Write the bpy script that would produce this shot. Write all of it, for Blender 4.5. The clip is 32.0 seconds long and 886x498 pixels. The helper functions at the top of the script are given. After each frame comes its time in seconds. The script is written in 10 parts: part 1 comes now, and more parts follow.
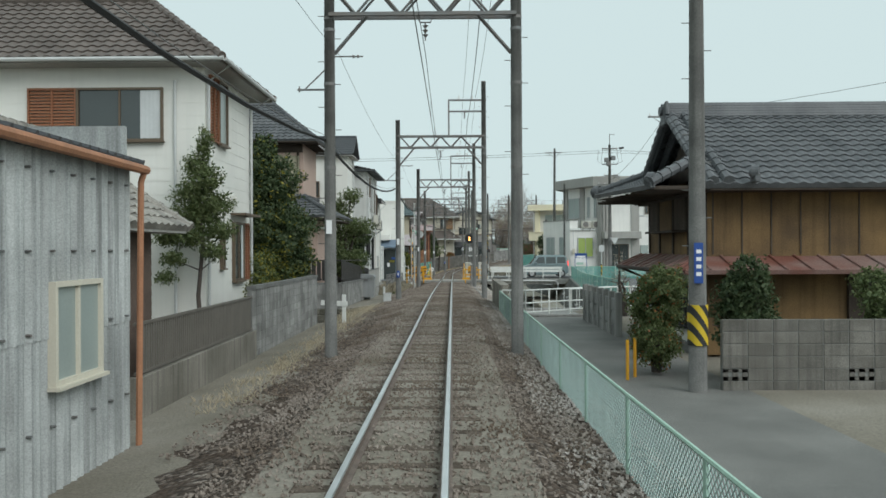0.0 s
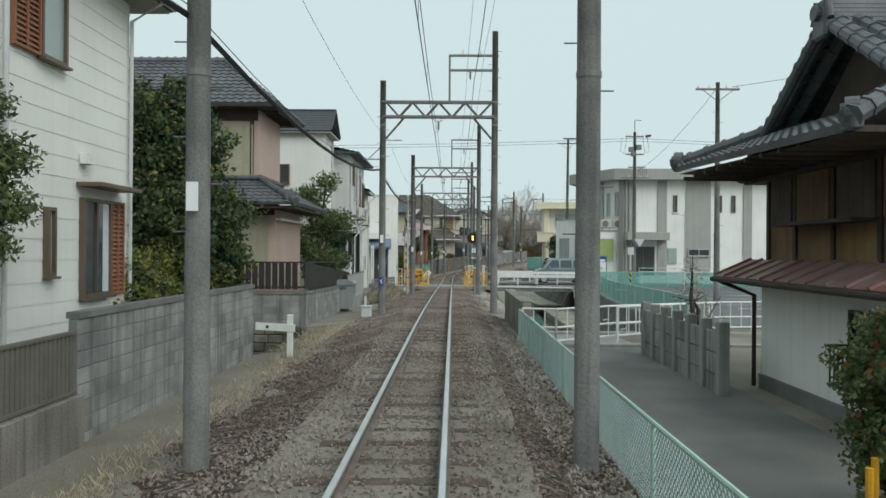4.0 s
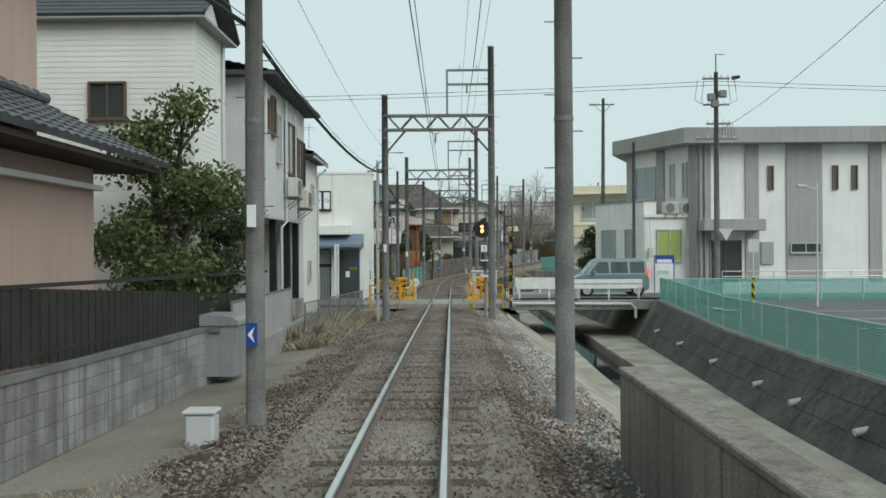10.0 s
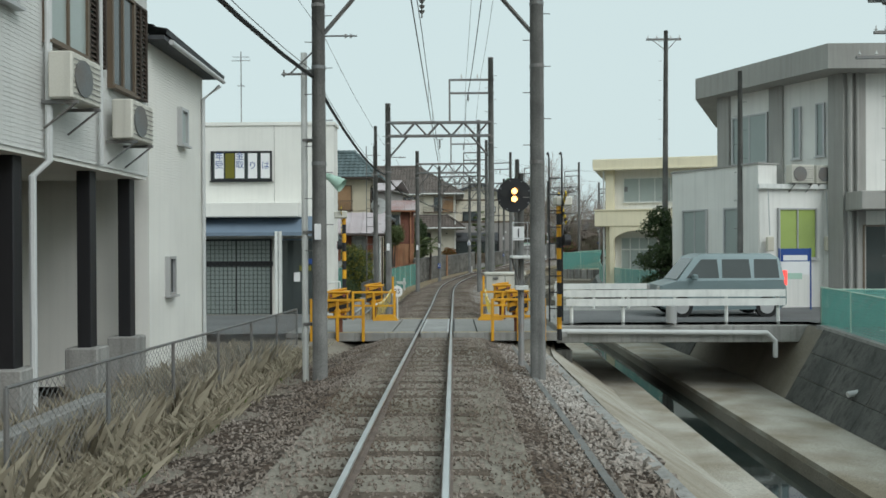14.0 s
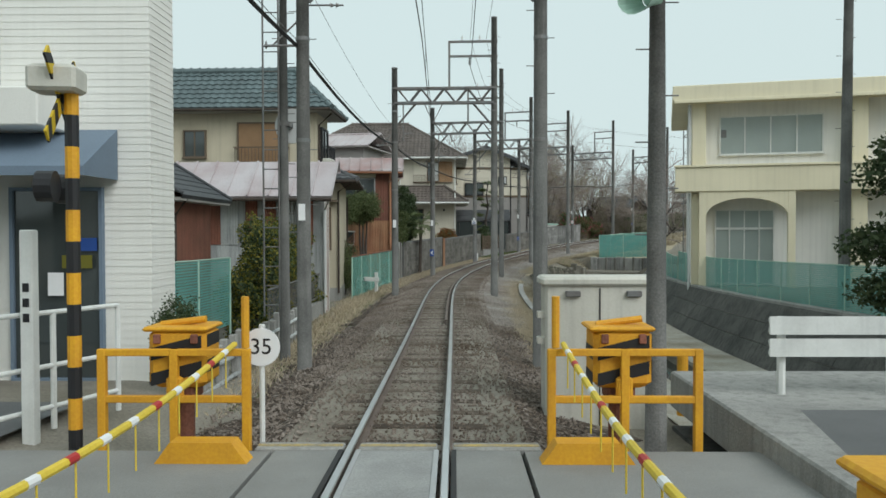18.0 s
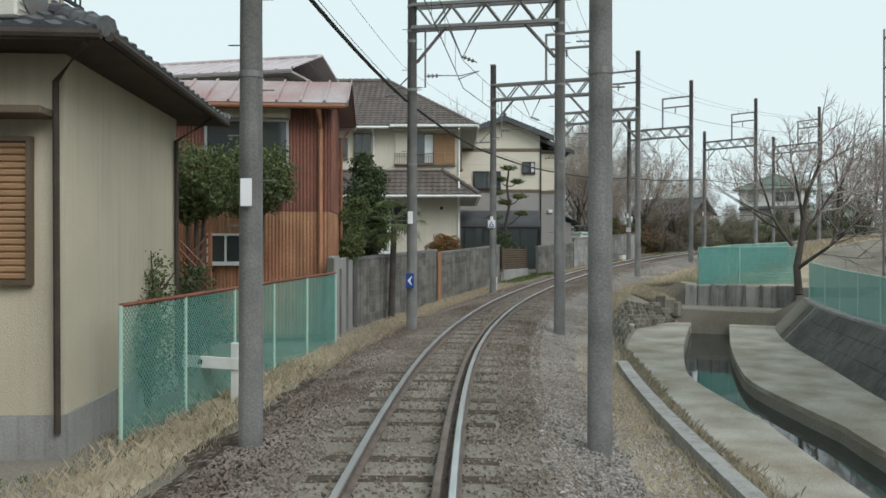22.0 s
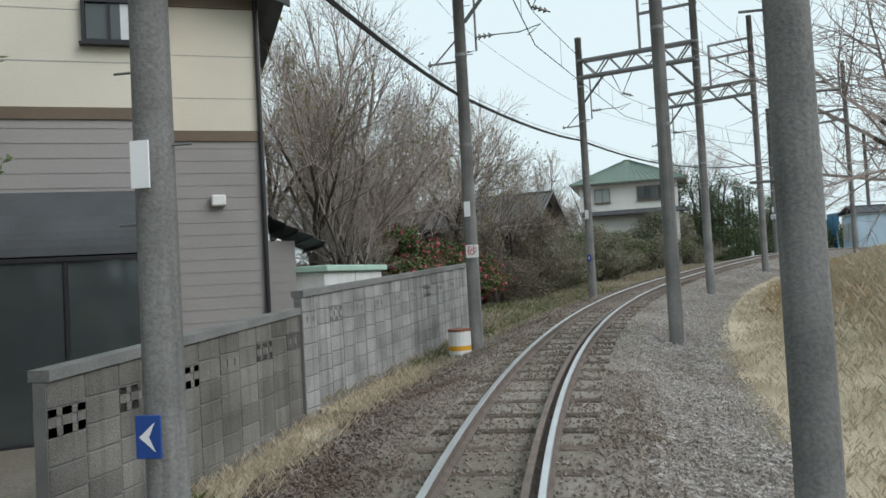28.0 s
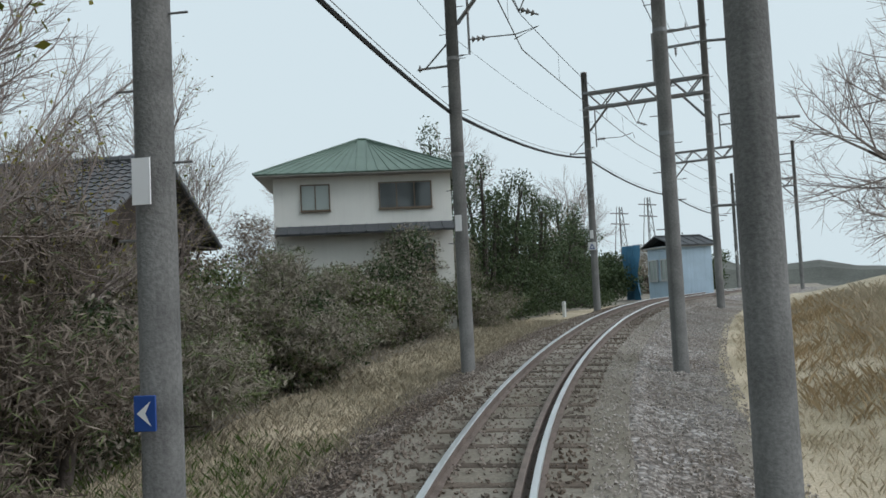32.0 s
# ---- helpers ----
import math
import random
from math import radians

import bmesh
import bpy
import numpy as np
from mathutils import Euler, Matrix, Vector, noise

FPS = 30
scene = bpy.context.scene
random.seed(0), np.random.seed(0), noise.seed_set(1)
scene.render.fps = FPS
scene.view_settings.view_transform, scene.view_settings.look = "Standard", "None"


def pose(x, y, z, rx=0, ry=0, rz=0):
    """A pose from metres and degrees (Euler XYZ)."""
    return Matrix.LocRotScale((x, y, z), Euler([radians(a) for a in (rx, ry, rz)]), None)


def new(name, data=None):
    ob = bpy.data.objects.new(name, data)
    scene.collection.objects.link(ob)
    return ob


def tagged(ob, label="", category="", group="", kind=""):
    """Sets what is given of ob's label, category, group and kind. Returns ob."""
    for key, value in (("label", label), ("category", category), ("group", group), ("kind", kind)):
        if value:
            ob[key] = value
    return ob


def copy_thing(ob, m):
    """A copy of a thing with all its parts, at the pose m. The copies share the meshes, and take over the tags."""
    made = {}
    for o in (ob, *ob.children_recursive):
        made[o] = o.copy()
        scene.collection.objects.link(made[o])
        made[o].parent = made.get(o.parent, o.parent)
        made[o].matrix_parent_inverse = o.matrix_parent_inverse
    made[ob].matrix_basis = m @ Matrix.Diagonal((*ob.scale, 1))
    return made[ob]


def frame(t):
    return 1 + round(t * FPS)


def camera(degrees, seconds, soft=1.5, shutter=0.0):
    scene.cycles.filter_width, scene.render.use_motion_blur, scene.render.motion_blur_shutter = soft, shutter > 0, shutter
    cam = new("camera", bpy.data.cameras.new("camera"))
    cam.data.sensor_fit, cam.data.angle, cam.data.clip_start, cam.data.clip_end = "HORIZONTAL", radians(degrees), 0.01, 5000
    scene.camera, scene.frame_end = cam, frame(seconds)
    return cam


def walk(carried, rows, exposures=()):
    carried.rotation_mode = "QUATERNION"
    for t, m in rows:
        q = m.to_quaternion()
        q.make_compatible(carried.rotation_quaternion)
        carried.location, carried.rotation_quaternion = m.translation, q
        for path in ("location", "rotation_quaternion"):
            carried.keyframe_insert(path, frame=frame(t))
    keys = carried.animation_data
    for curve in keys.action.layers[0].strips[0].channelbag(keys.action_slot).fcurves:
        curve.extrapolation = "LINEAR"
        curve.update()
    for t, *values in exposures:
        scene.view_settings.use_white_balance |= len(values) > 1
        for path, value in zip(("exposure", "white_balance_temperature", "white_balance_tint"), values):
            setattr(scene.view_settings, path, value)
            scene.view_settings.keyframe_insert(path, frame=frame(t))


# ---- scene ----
cam = camera(58.6, 32.0, 1.6)


def aim(x, y, z, yaw, pitch, roll):
    return pose(x, y, z, 90 + pitch, 0, yaw) @ pose(0, 0, 0, 0, 0, roll)


PATH = [
    (0, aim(0.471, -0.000, 1.690, 0.71, -0.02, -0.29)),
    (0.5, aim(0.471, 0.932, 1.686, 0.95, 0.30, -0.10)),
    (1, aim(0.471, 1.893, 1.681, 0.97, 0.39, -0.03)),
    (1.5, aim(0.471, 2.880, 1.677, 0.77, 0.37, 0.02)),
    (2, aim(0.471, 3.892, 1.672, 0.66, 0.17, 0.11)),
    (2.5, aim(0.471, 4.927, 1.666, 0.60, 0.14, 0.44)),
    (3, aim(0.471, 5.986, 1.658, 0.66, 0.17, 0.45)),
    (3.5, aim(0.471, 7.070, 1.651, 0.73, 0.11, 0.48)),
    (4, aim(0.471, 8.147, 1.644, 0.72, 0.08, 0.39)),
    (4.5, aim(0.471, 9.237, 1.636, 0.72, 0.06, 0.30)),
    (5, aim(0.471, 10.388, 1.628, 0.72, 0.03, 0.20)),
    (5.5, aim(0.471, 11.647, 1.621, 0.72, 0.01, 0.11)),
    (6, aim(0.471, 12.975, 1.614, 0.81, 0.02, -0.07)),
    (6.5, aim(0.471, 14.346, 1.607, 0.90, -0.04, -0.02)),
    (7, aim(0.471, 15.762, 1.601, 0.86, -0.04, 0.03)),
    (7.5, aim(0.471, 17.233, 1.596, 0.78, 0.01, 0.00)),
    (8, aim(0.471, 18.766, 1.591, 0.73, 0.13, -0.10)),
    (8.5, aim(0.471, 20.365, 1.587, 0.63, 0.11, -0.08)),
    (9, aim(0.471, 22.008, 1.584, 0.54, 0.05, -0.00)),
    (9.5, aim(0.471, 23.677, 1.581, 0.52, 0.11, -0.42)),
    (10, aim(0.471, 25.363, 1.578, 0.57, 0.10, -0.36)),
    (10.5, aim(0.471, 27.056, 1.570, 0.57, 0.01, -0.19)),
    (11, aim(0.471, 28.757, 1.559, 0.59, 0.08, -0.21)),
    (11.5, aim(0.471, 30.473, 1.545, 0.72, 0.15, -0.26)),
    (12, aim(0.471, 32.212, 1.525, 0.78, 0.18, -0.25)),
    (12.5, aim(0.471, 33.997, 1.504, 0.72, 0.08, -0.20)),
    (13, aim(0.471, 35.829, 1.474, 0.78, -0.01, -0.27)),
    (13.5, aim(0.471, 37.717, 1.443, 0.81, -0.08, -0.29)),
    (14, aim(0.471, 39.646, 1.411, 0.75, -0.23, -0.29)),
    (14.5, aim(0.471, 41.606, 1.377, 0.71, -0.42, -0.23)),
    (15, aim(0.471, 43.583, 1.341, 0.71, -0.53, -0.27)),
    (15.5, aim(0.471, 45.602, 1.302, 0.72, -0.65, -0.31)),
    (16, aim(0.471, 47.678, 1.260, 0.72, -0.77, -0.35)),
    (16.5, aim(0.471, 49.824, 1.214, 0.72, -0.88, -0.39)),
    (17, aim(0.471, 52.010, 1.165, 0.78, -0.97, -0.21)),
    (17.5, aim(0.471, 54.219, 1.115, 0.65, -1.14, -0.23)),
    (18, aim(0.471, 56.458, 1.066, 0.70, -1.30, -0.12)),
    (18.5, aim(0.472, 58.732, 1.022, 0.65, -1.24, -0.02)),
    (19, aim(0.475, 61.049, 0.979, 0.45, -0.95, 0.15)),
    (19.5, aim(0.480, 63.418, 0.939, 0.42, -0.79, 0.10)),
    (20, aim(0.488, 65.847, 0.903, 0.48, -0.73, 0.29)),
    (20.5, aim(0.496, 68.341, 0.867, 0.62, -0.58, 0.15)),
    (21, aim(0.500, 70.893, 0.831, 0.68, -0.41, 0.11)),
    (21.5, aim(0.503, 73.491, 0.809, 0.80, -0.26, 0.09)),
    (22, aim(0.507, 76.121, 0.793, 0.93, -0.15, 0.08)),
    (22.5, aim(0.518, 78.766, 0.786, 0.99, -0.02, -0.20)),
    (23, aim(0.551, 81.411, 0.792, 1.15, 0.16, -0.57)),
    (23.5, aim(0.622, 84.053, 0.800, 1.11, 0.29, -0.88)),
    (24, aim(0.753, 86.687, 0.813, 0.28, 0.47, -1.35)),
    (24.5, aim(0.966, 89.302, 0.842, -1.63, 0.58, -2.24)),
    (25, aim(1.283, 91.888, 0.886, -3.93, 0.58, -2.33)),
    (25.5, aim(1.705, 94.437, 0.939, -6.39, 0.68, -2.78)),
    (26, aim(2.228, 96.952, 1.007, -8.53, 0.74, -3.04)),
    (26.5, aim(2.850, 99.440, 1.075, -10.93, 1.07, -3.05)),
    (27, aim(3.571, 101.902, 1.154, -13.18, 1.37, -3.08)),
    (27.5, aim(4.383, 104.323, 1.241, -15.43, 1.68, -3.11)),
    (28, aim(5.278, 106.679, 1.345, -17.68, 1.98, -3.14)),
    (28.5, aim(6.248, 108.946, 1.454, -19.94, 2.28, -3.17)),
    (29, aim(7.299, 111.139, 1.573, -22.65, 2.39, -3.03)),
    (29.5, aim(8.440, 113.286, 1.692, -25.21, 2.63, -3.29)),
    (30, aim(9.665, 115.388, 1.809, -27.35, 2.76, -3.56)),
    (30.5, aim(10.966, 117.445, 1.923, -29.68, 2.92, -3.76)),
    (31, aim(12.343, 119.455, 2.034, -32.41, 3.06, -3.67)),
    (31.5, aim(13.798, 121.414, 2.143, -34.76, 3.09, -2.85)),
    (32, aim(15.334, 123.319, 2.249, -36.68, 3.15, -2.76)),
]
walk(cam, PATH, [(0.0, 0.0, 6400, 8.0), (16.0, 0.0, 6400, 8.0), (20.0, 0.14, 6500, 10.0), (23.0, 0.3, 6400, 12.5), (26.0, 0.46, 6350, 12.5), (29.0, 0.14, 6300, 14.0), (32.0, 0.02, 6250, 15.0)])

# ---- world and light: a bright overcast sky ----
world = bpy.data.worlds.new("overcast")
scene.world = world
world.use_nodes = True
wn, wl = world.node_tree.nodes, world.node_tree.links
sky = wn.new("ShaderNodeTexSky")
sky.sky_type = "NISHITA"
sky.sun_disc = False
sky.sun_elevation, sky.sun_rotation = radians(38), radians(138)
sky.dust_density, sky.air_density, sky.ozone_density = 6.0, 1.4, 1.0
veil = wn.new("ShaderNodeMix")
veil.data_type = "RGBA"
veil.inputs["Factor"].default_value = 0.93
veil.inputs[7].default_value = (6.75, 8.0, 8.05, 1)
wl.new(sky.outputs[0], veil.inputs[6])
wl.new(veil.outputs[2], wn["Background"].inputs[0])
wn["Background"].inputs[1].default_value = 0.1
sun = new("sun", bpy.data.lights.new("sun", "SUN"))
sun.data.energy, sun.data.angle, sun.data.color = 1.7, radians(40), (0.97, 0.985, 1.0)
sun.matrix_world = pose(0, 0, 60, 52, 0, 42)
scene.view_settings.exposure = 0.0

# ---- materials ----


def mat(name, col, rough=0.8, metal=0.0, var=0.12, scale=3.0, bump=0.15, fine=60.0, col2=None, streak=0.0, spec=0.4, rnd=0.0, alpha=None):
    """A painted, stony or metal surface: two scales of variation, fine relief, optional rain streaks."""
    m = bpy.data.materials.new(name)
    m.use_nodes = True
    n, l = m.node_tree.nodes, m.node_tree.links
    b = n["Principled BSDF"]
    b.inputs["Roughness"].default_value, b.inputs["Metallic"].default_value = rough, metal
    b.inputs["Specular IOR Level"].default_value = spec
    co = n.new("ShaderNodeTexCoord")
    geo = n.new("ShaderNodeNewGeometry")
    big = n.new("ShaderNodeTexNoise")
    big.inputs["Scale"].default_value, big.inputs["Detail"].default_value = scale, 5
    l.new(geo.outputs["Position"], big.inputs["Vector"])
    small = n.new("ShaderNodeTexNoise")
    small.inputs["Scale"].default_value, small.inputs["Detail"].default_value = fine, 3
    l.new(geo.outputs["Position"], small.inputs["Vector"])
    c2 = col2 or tuple(c * 0.55 for c in col)
    ramp = n.new("ShaderNodeMapRange")
    ramp.inputs[1].default_value, ramp.inputs[2].default_value = 0.35, 0.7
    ramp.inputs[3].default_value, ramp.inputs[4].default_value = 0.0, min(1.0, var * 4)
    l.new(big.outputs[0], ramp.inputs[0])
    mix = n.new("ShaderNodeMix")
    mix.data_type = "RGBA"
    mix.inputs[6].default_value, mix.inputs[7].default_value = (*col, 1), (*c2, 1)
    l.new(ramp.outputs[0], mix.inputs[0])
    out = mix.outputs[2]
    if streak:
        mp = n.new("ShaderNodeMapping")
        mp.inputs["Scale"].default_value = (9, 9, 0.35)
        l.new(geo.outputs["Position"], mp.inputs[0])
        st = n.new("ShaderNodeTexNoise")
        st.inputs["Scale"].default_value, st.inputs["Detail"].default_value = 1.0, 4
        l.new(mp.outputs[0], st.inputs["Vector"])
        sr = n.new("ShaderNodeMapRange")
        sr.inputs[1].default_value, sr.inputs[2].default_value, sr.inputs[3].default_value, sr.inputs[4].default_value = 0.48, 0.72, 0, streak
        l.new(st.outputs[0], sr.inputs[0])
        m2 = n.new("ShaderNodeMix")
        m2.data_type = "RGBA"
        m2.inputs[7].default_value = (*(c * 0.3 for c in col), 1)
        l.new(sr.outputs[0], m2.inputs[0])
        l.new(out, m2.inputs[6])
        out = m2.outputs[2]
    gr = n.new("ShaderNodeMix")
    gr.data_type, gr.blend_type = "RGBA", "OVERLAY"
    gr.inputs[0].default_value = min(0.6, var * 2.2)
    l.new(out, gr.inputs[6])
    l.new(small.outputs[0], gr.inputs[7])
    out = gr.outputs[2]
    if rnd:
        oi = n.new("ShaderNodeObjectInfo")
        hs = n.new("ShaderNodeHueSaturation")
        mr = n.new("ShaderNodeMapRange")
        mr.inputs[3].default_value, mr.inputs[4].default_value = 1 - rnd, 1 + rnd
        l.new(oi.outputs["Random"], mr.inputs[0])
        l.new(mr.outputs[0], hs.inputs["Value"])
        l.new(out, hs.inputs["Color"])
        out = hs.outputs[0]
    l.new(out, b.inputs["Base Color"])
    if bump:
        bp = n.new("ShaderNodeBump")
        bp.inputs["Strength"].default_value, bp.inputs["Distance"].default_value = bump, 0.02
        l.new(small.outputs[0], bp.inputs["Height"])
        l.new(bp.outputs[0], b.inputs["Normal"])
    if alpha:
        b.inputs["Alpha"].default_value = alpha
    return m


def leafy(name, a, b2, trans=0.25, rough=0.6):
    """Leaves: each leaf its own shade."""
    m = bpy.data.materials.new(name)
    m.use_nodes = True
    n, l = m.node_tree.nodes, m.node_tree.links
    b = n["Principled BSDF"]
    geo = n.new("ShaderNodeNewGeometry")
    mix = n.new("ShaderNodeMix")
    mix.data_type = "RGBA"
    mix.inputs[6].default_value, mix.inputs[7].default_value = (*a, 1), (*b2, 1)
    l.new(geo.outputs["Random Per Island"], mix.inputs[0])
    l.new(mix.outputs[2], b.inputs["Base Color"])
    b.inputs["Roughness"].default_value = rough
    b.inputs["Specular IOR Level"].default_value = 0.3
    tr = n.new("ShaderNodeBsdfTranslucent")
    l.new(mix.outputs[2], tr.inputs[0])
    ms = n.new("ShaderNodeMixShader")
    ms.inputs[0].default_value = trans
    l.new(b.outputs[0], ms.inputs[1])
    l.new(tr.outputs[0], ms.inputs[2])
    l.new(ms.outputs[0], n["Material Output"].inputs[0])
    return m


def glass(name, col=(0.03, 0.035, 0.035), rough=0.06):
    m = mat(name, col, rough, 0, 0.05, 1.5, 0.0, 40, spec=0.8)
    return m


def gravel(name, a, b2, c, scale=24.0, dirt=(0.1, 0.075, 0.055), dirty=0.6):
    """Crushed stone: every cell its own tone, painted shade in the dark gaps, patches of dirt."""
    m = bpy.data.materials.new(name)
    m.use_nodes = True
    n, l = m.node_tree.nodes, m.node_tree.links
    b = n["Principled BSDF"]
    b.inputs["Roughness"].default_value, b.inputs["Specular IOR Level"].default_value = 0.95, 0.2
    geo = n.new("ShaderNodeNewGeometry")
    vo = n.new("ShaderNodeTexVoronoi")
    vo.inputs["Scale"].default_value = scale
    l.new(geo.outputs["Position"], vo.inputs["Vector"])
    sep = n.new("ShaderNodeSeparateColor")
    l.new(vo.outputs["Color"], sep.inputs[0])
    ramp = n.new("ShaderNodeValToRGB")
    e = ramp.color_ramp.elements
    e[0].color, e[1].color = (*a, 1), (*c, 1)
    e.new(0.55).color = (*b2, 1)
    l.new(sep.outputs[0], ramp.inputs[0])
    big = n.new("ShaderNodeTexNoise")
    big.inputs["Scale"].default_value, big.inputs["Detail"].default_value = 1.7, 6
    l.new(geo.outputs["Position"], big.inputs["Vector"])
    mr = n.new("ShaderNodeMapRange")
    mr.inputs[1].default_value, mr.inputs[2].default_value, mr.inputs[3].default_value, mr.inputs[4].default_value = 0.42, 0.62, 0, dirty
    l.new(big.outputs[0], mr.inputs[0])
    mix = n.new("ShaderNodeMix")
    mix.data_type = "RGBA"
    mix.inputs[7].default_value = (*dirt, 1)
    l.new(mr.outputs[0], mix.inputs[0])
    l.new(ramp.outputs[0], mix.inputs[6])
    # the shade between the stones, multiplied into the base colour
    gap_shade = n.new("ShaderNodeMapRange")
    gap_shade.inputs[1].default_value, gap_shade.inputs[2].default_value, gap_shade.inputs[3].default_value, gap_shade.inputs[4].default_value = 0.3, 0.75, 1.0, 0.45
    l.new(vo.outputs["Distance"], gap_shade.inputs[0])
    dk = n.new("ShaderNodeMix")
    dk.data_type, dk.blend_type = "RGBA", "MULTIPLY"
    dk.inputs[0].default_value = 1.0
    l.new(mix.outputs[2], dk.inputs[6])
    l.new(gap_shade.outputs[0], dk.inputs[7])
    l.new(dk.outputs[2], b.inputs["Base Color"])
    bp = n.new("ShaderNodeBump")
    bp.invert = True
    bp.inputs["Strength"].default_value, bp.inputs["Distance"].default_value = 0.9, 0.03
    l.new(vo.outputs["Distance"], bp.inputs["Height"])
    l.new(bp.outputs[0], b.inputs["Normal"])
    return m


M = {}
M["concrete"] = mat("concrete", (0.34, 0.335, 0.315), 0.9, 0, 0.14, 1.2, 0.3, 45, streak=0.45)
M["pole"] = mat("pole_concrete", (0.175, 0.172, 0.162), 0.9, 0, 0.22, 2.0, 0.35, 45, streak=0.55)
M["block"] = mat("concrete_block", (0.33, 0.325, 0.31), 0.95, 0, 0.26, 1.6, 0.5, 70, streak=0.75, rnd=0.14)
M["block_dark"] = mat("stained_concrete_block", (0.2, 0.19, 0.17), 0.95, 0, 0.28, 1.4, 0.5, 70, (0.1, 0.093, 0.08), streak=0.7, rnd=0.2)
M["cap"] = mat("cap_stone", (0.2, 0.2, 0.19), 0.95, 0, 0.18, 2.0, 0.4, 60)
M["mortar"] = mat("mortar", (0.2, 0.2, 0.19), 0.95, 0, 0.1, 3, 0.3, 80)
M["steel"] = mat("galvanised_steel", (0.19, 0.20, 0.20), 0.6, 0.4, 0.1, 3, 0.1, 60, (0.2, 0.13, 0.09))
M["rail"] = mat("rail_head", (0.8, 0.8, 0.8), 0.3, 1.0, 0.08, 2, 0.05, 40)
M["railside"] = mat("rail_side", (0.2, 0.16, 0.135), 0.75, 0.2, 0.2, 6, 0.2, 60)
M["sleeper"] = mat("sleeper_wood", (0.085, 0.068, 0.054), 0.97, 0, 0.3, 5, 0.6, 50, (0.15, 0.122, 0.098), rnd=0.3, spec=0.15)
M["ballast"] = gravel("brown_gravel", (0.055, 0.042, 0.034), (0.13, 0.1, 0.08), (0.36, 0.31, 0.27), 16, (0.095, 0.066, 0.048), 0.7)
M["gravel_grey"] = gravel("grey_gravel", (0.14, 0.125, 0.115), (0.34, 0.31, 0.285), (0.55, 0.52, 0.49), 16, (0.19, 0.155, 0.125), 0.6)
M["stone"] = mat("ballast_stone", (0.29, 0.25, 0.215), 0.95, 0, 0.3, 0.7, 0.4, 50, (0.135, 0.1, 0.074))
M["stone_grey"] = mat("grey_ballast_stone", (0.45, 0.415, 0.38), 0.95, 0, 0.28, 0.6, 0.4, 50, (0.27, 0.23, 0.195))
M["soil"] = mat("dry_soil", (0.27, 0.245, 0.205), 0.97, 0, 0.22, 0.5, 0.8, 30, (0.15, 0.13, 0.095))
M["asphalt"] = mat("asphalt", (0.15, 0.152, 0.152), 0.8, 0, 0.12, 0.9, 0.4, 120)
M["wire"] = mat("wire_black", (0.03, 0.03, 0.03), 0.7, 0, 0.03, 3, 0, 30)
M["copper"] = mat("contact_wire", (0.08, 0.07, 0.06), 0.5, 0.5, 0.05, 3, 0, 30)
M["porcelain"] = mat("insulator", (0.16, 0.15, 0.14), 0.35, 0, 0.05, 3, 0, 30)
M["porcelain_w"] = mat("insulator_white", (0.6, 0.6, 0.58), 0.35, 0, 0.05, 3, 0, 30)
M["tile"] = mat("roof_tile", (0.13, 0.135, 0.14), 0.55, 0, 0.2, 1.5, 0.2, 40, (0.07, 0.075, 0.08))
M["tile_brown"] = mat("roof_tile_brown", (0.15, 0.125, 0.11), 0.6, 0, 0.2, 1.5, 0.2, 40)
M["tile_blue"] = mat("roof_tile_blue", (0.12, 0.16, 0.165), 0.45, 0, 0.2, 1.5, 0.2, 40)
M["tile_green"] = mat("roof_sheet_green", (0.12, 0.175, 0.14), 0.5, 0, 0.1, 1.5, 0.1, 40)
M["slate"] = mat("roof_slate", (0.075, 0.08, 0.085), 0.7, 0, 0.12, 2.0, 0.3, 60)
M["cream"] = mat("cream_wall", (0.62, 0.58, 0.48), 0.85, 0, 0.05, 0.8, 0.1, 40)
M["white"] = mat("white_wall", (0.81, 0.8, 0.76), 0.85, 0, 0.05, 0.8, 0.1, 60, streak=0.12)
M["white_sid"] = mat("white_siding", (0.78, 0.77, 0.72), 0.8, 0, 0.05, 0.8, 0.15, 50, streak=0.06)
M["grey_sid"] = mat("grey_siding", (0.63, 0.635, 0.61), 0.85, 0, 0.06, 0.8, 0.4, 50, streak=0.1)
M["grey_dark"] = mat("grey_brown_siding", (0.3, 0.285, 0.27), 0.8, 0, 0.06, 0.8, 0.15, 50)
M["beige"] = mat("beige_render", (0.55, 0.49, 0.37), 0.9, 0, 0.08, 0.7, 0.3, 70, streak=0.15)
M["yellow"] = mat("pale_yellow_render", (0.78, 0.71, 0.52), 0.9, 0, 0.05, 0.7, 0.2, 70, streak=0.1)
M["pink"] = mat("pink_render", (0.5, 0.37, 0.31), 0.9, 0, 0.06, 0.7, 0.2, 70, streak=0.1)
M["grey_wall"] = mat("grey_band", (0.38, 0.37, 0.345), 0.9, 0, 0.07, 0.7, 0.2, 70, streak=0.2)
M["wood_dark"] = mat("dark_wood", (0.06, 0.045, 0.035), 0.8, 0, 0.2, 3, 0.3, 40)
M["wood_brown"] = mat("weathered_ochre_board", (0.24, 0.15, 0.065), 0.85, 0, 0.25, 0.9, 0.3, 40, (0.1, 0.065, 0.035), streak=0.4)
M["rust"] = mat("rusty_red_sheet", (0.27, 0.1, 0.065), 0.8, 0.0, 0.25, 1.0, 0.2, 40, (0.16, 0.07, 0.045), streak=0.4)
M["rustroof"] = mat("red_brown_roof_sheet", (0.2, 0.08, 0.06), 0.6, 0.1, 0.2, 1.0, 0.15, 40, (0.32, 0.27, 0.25))
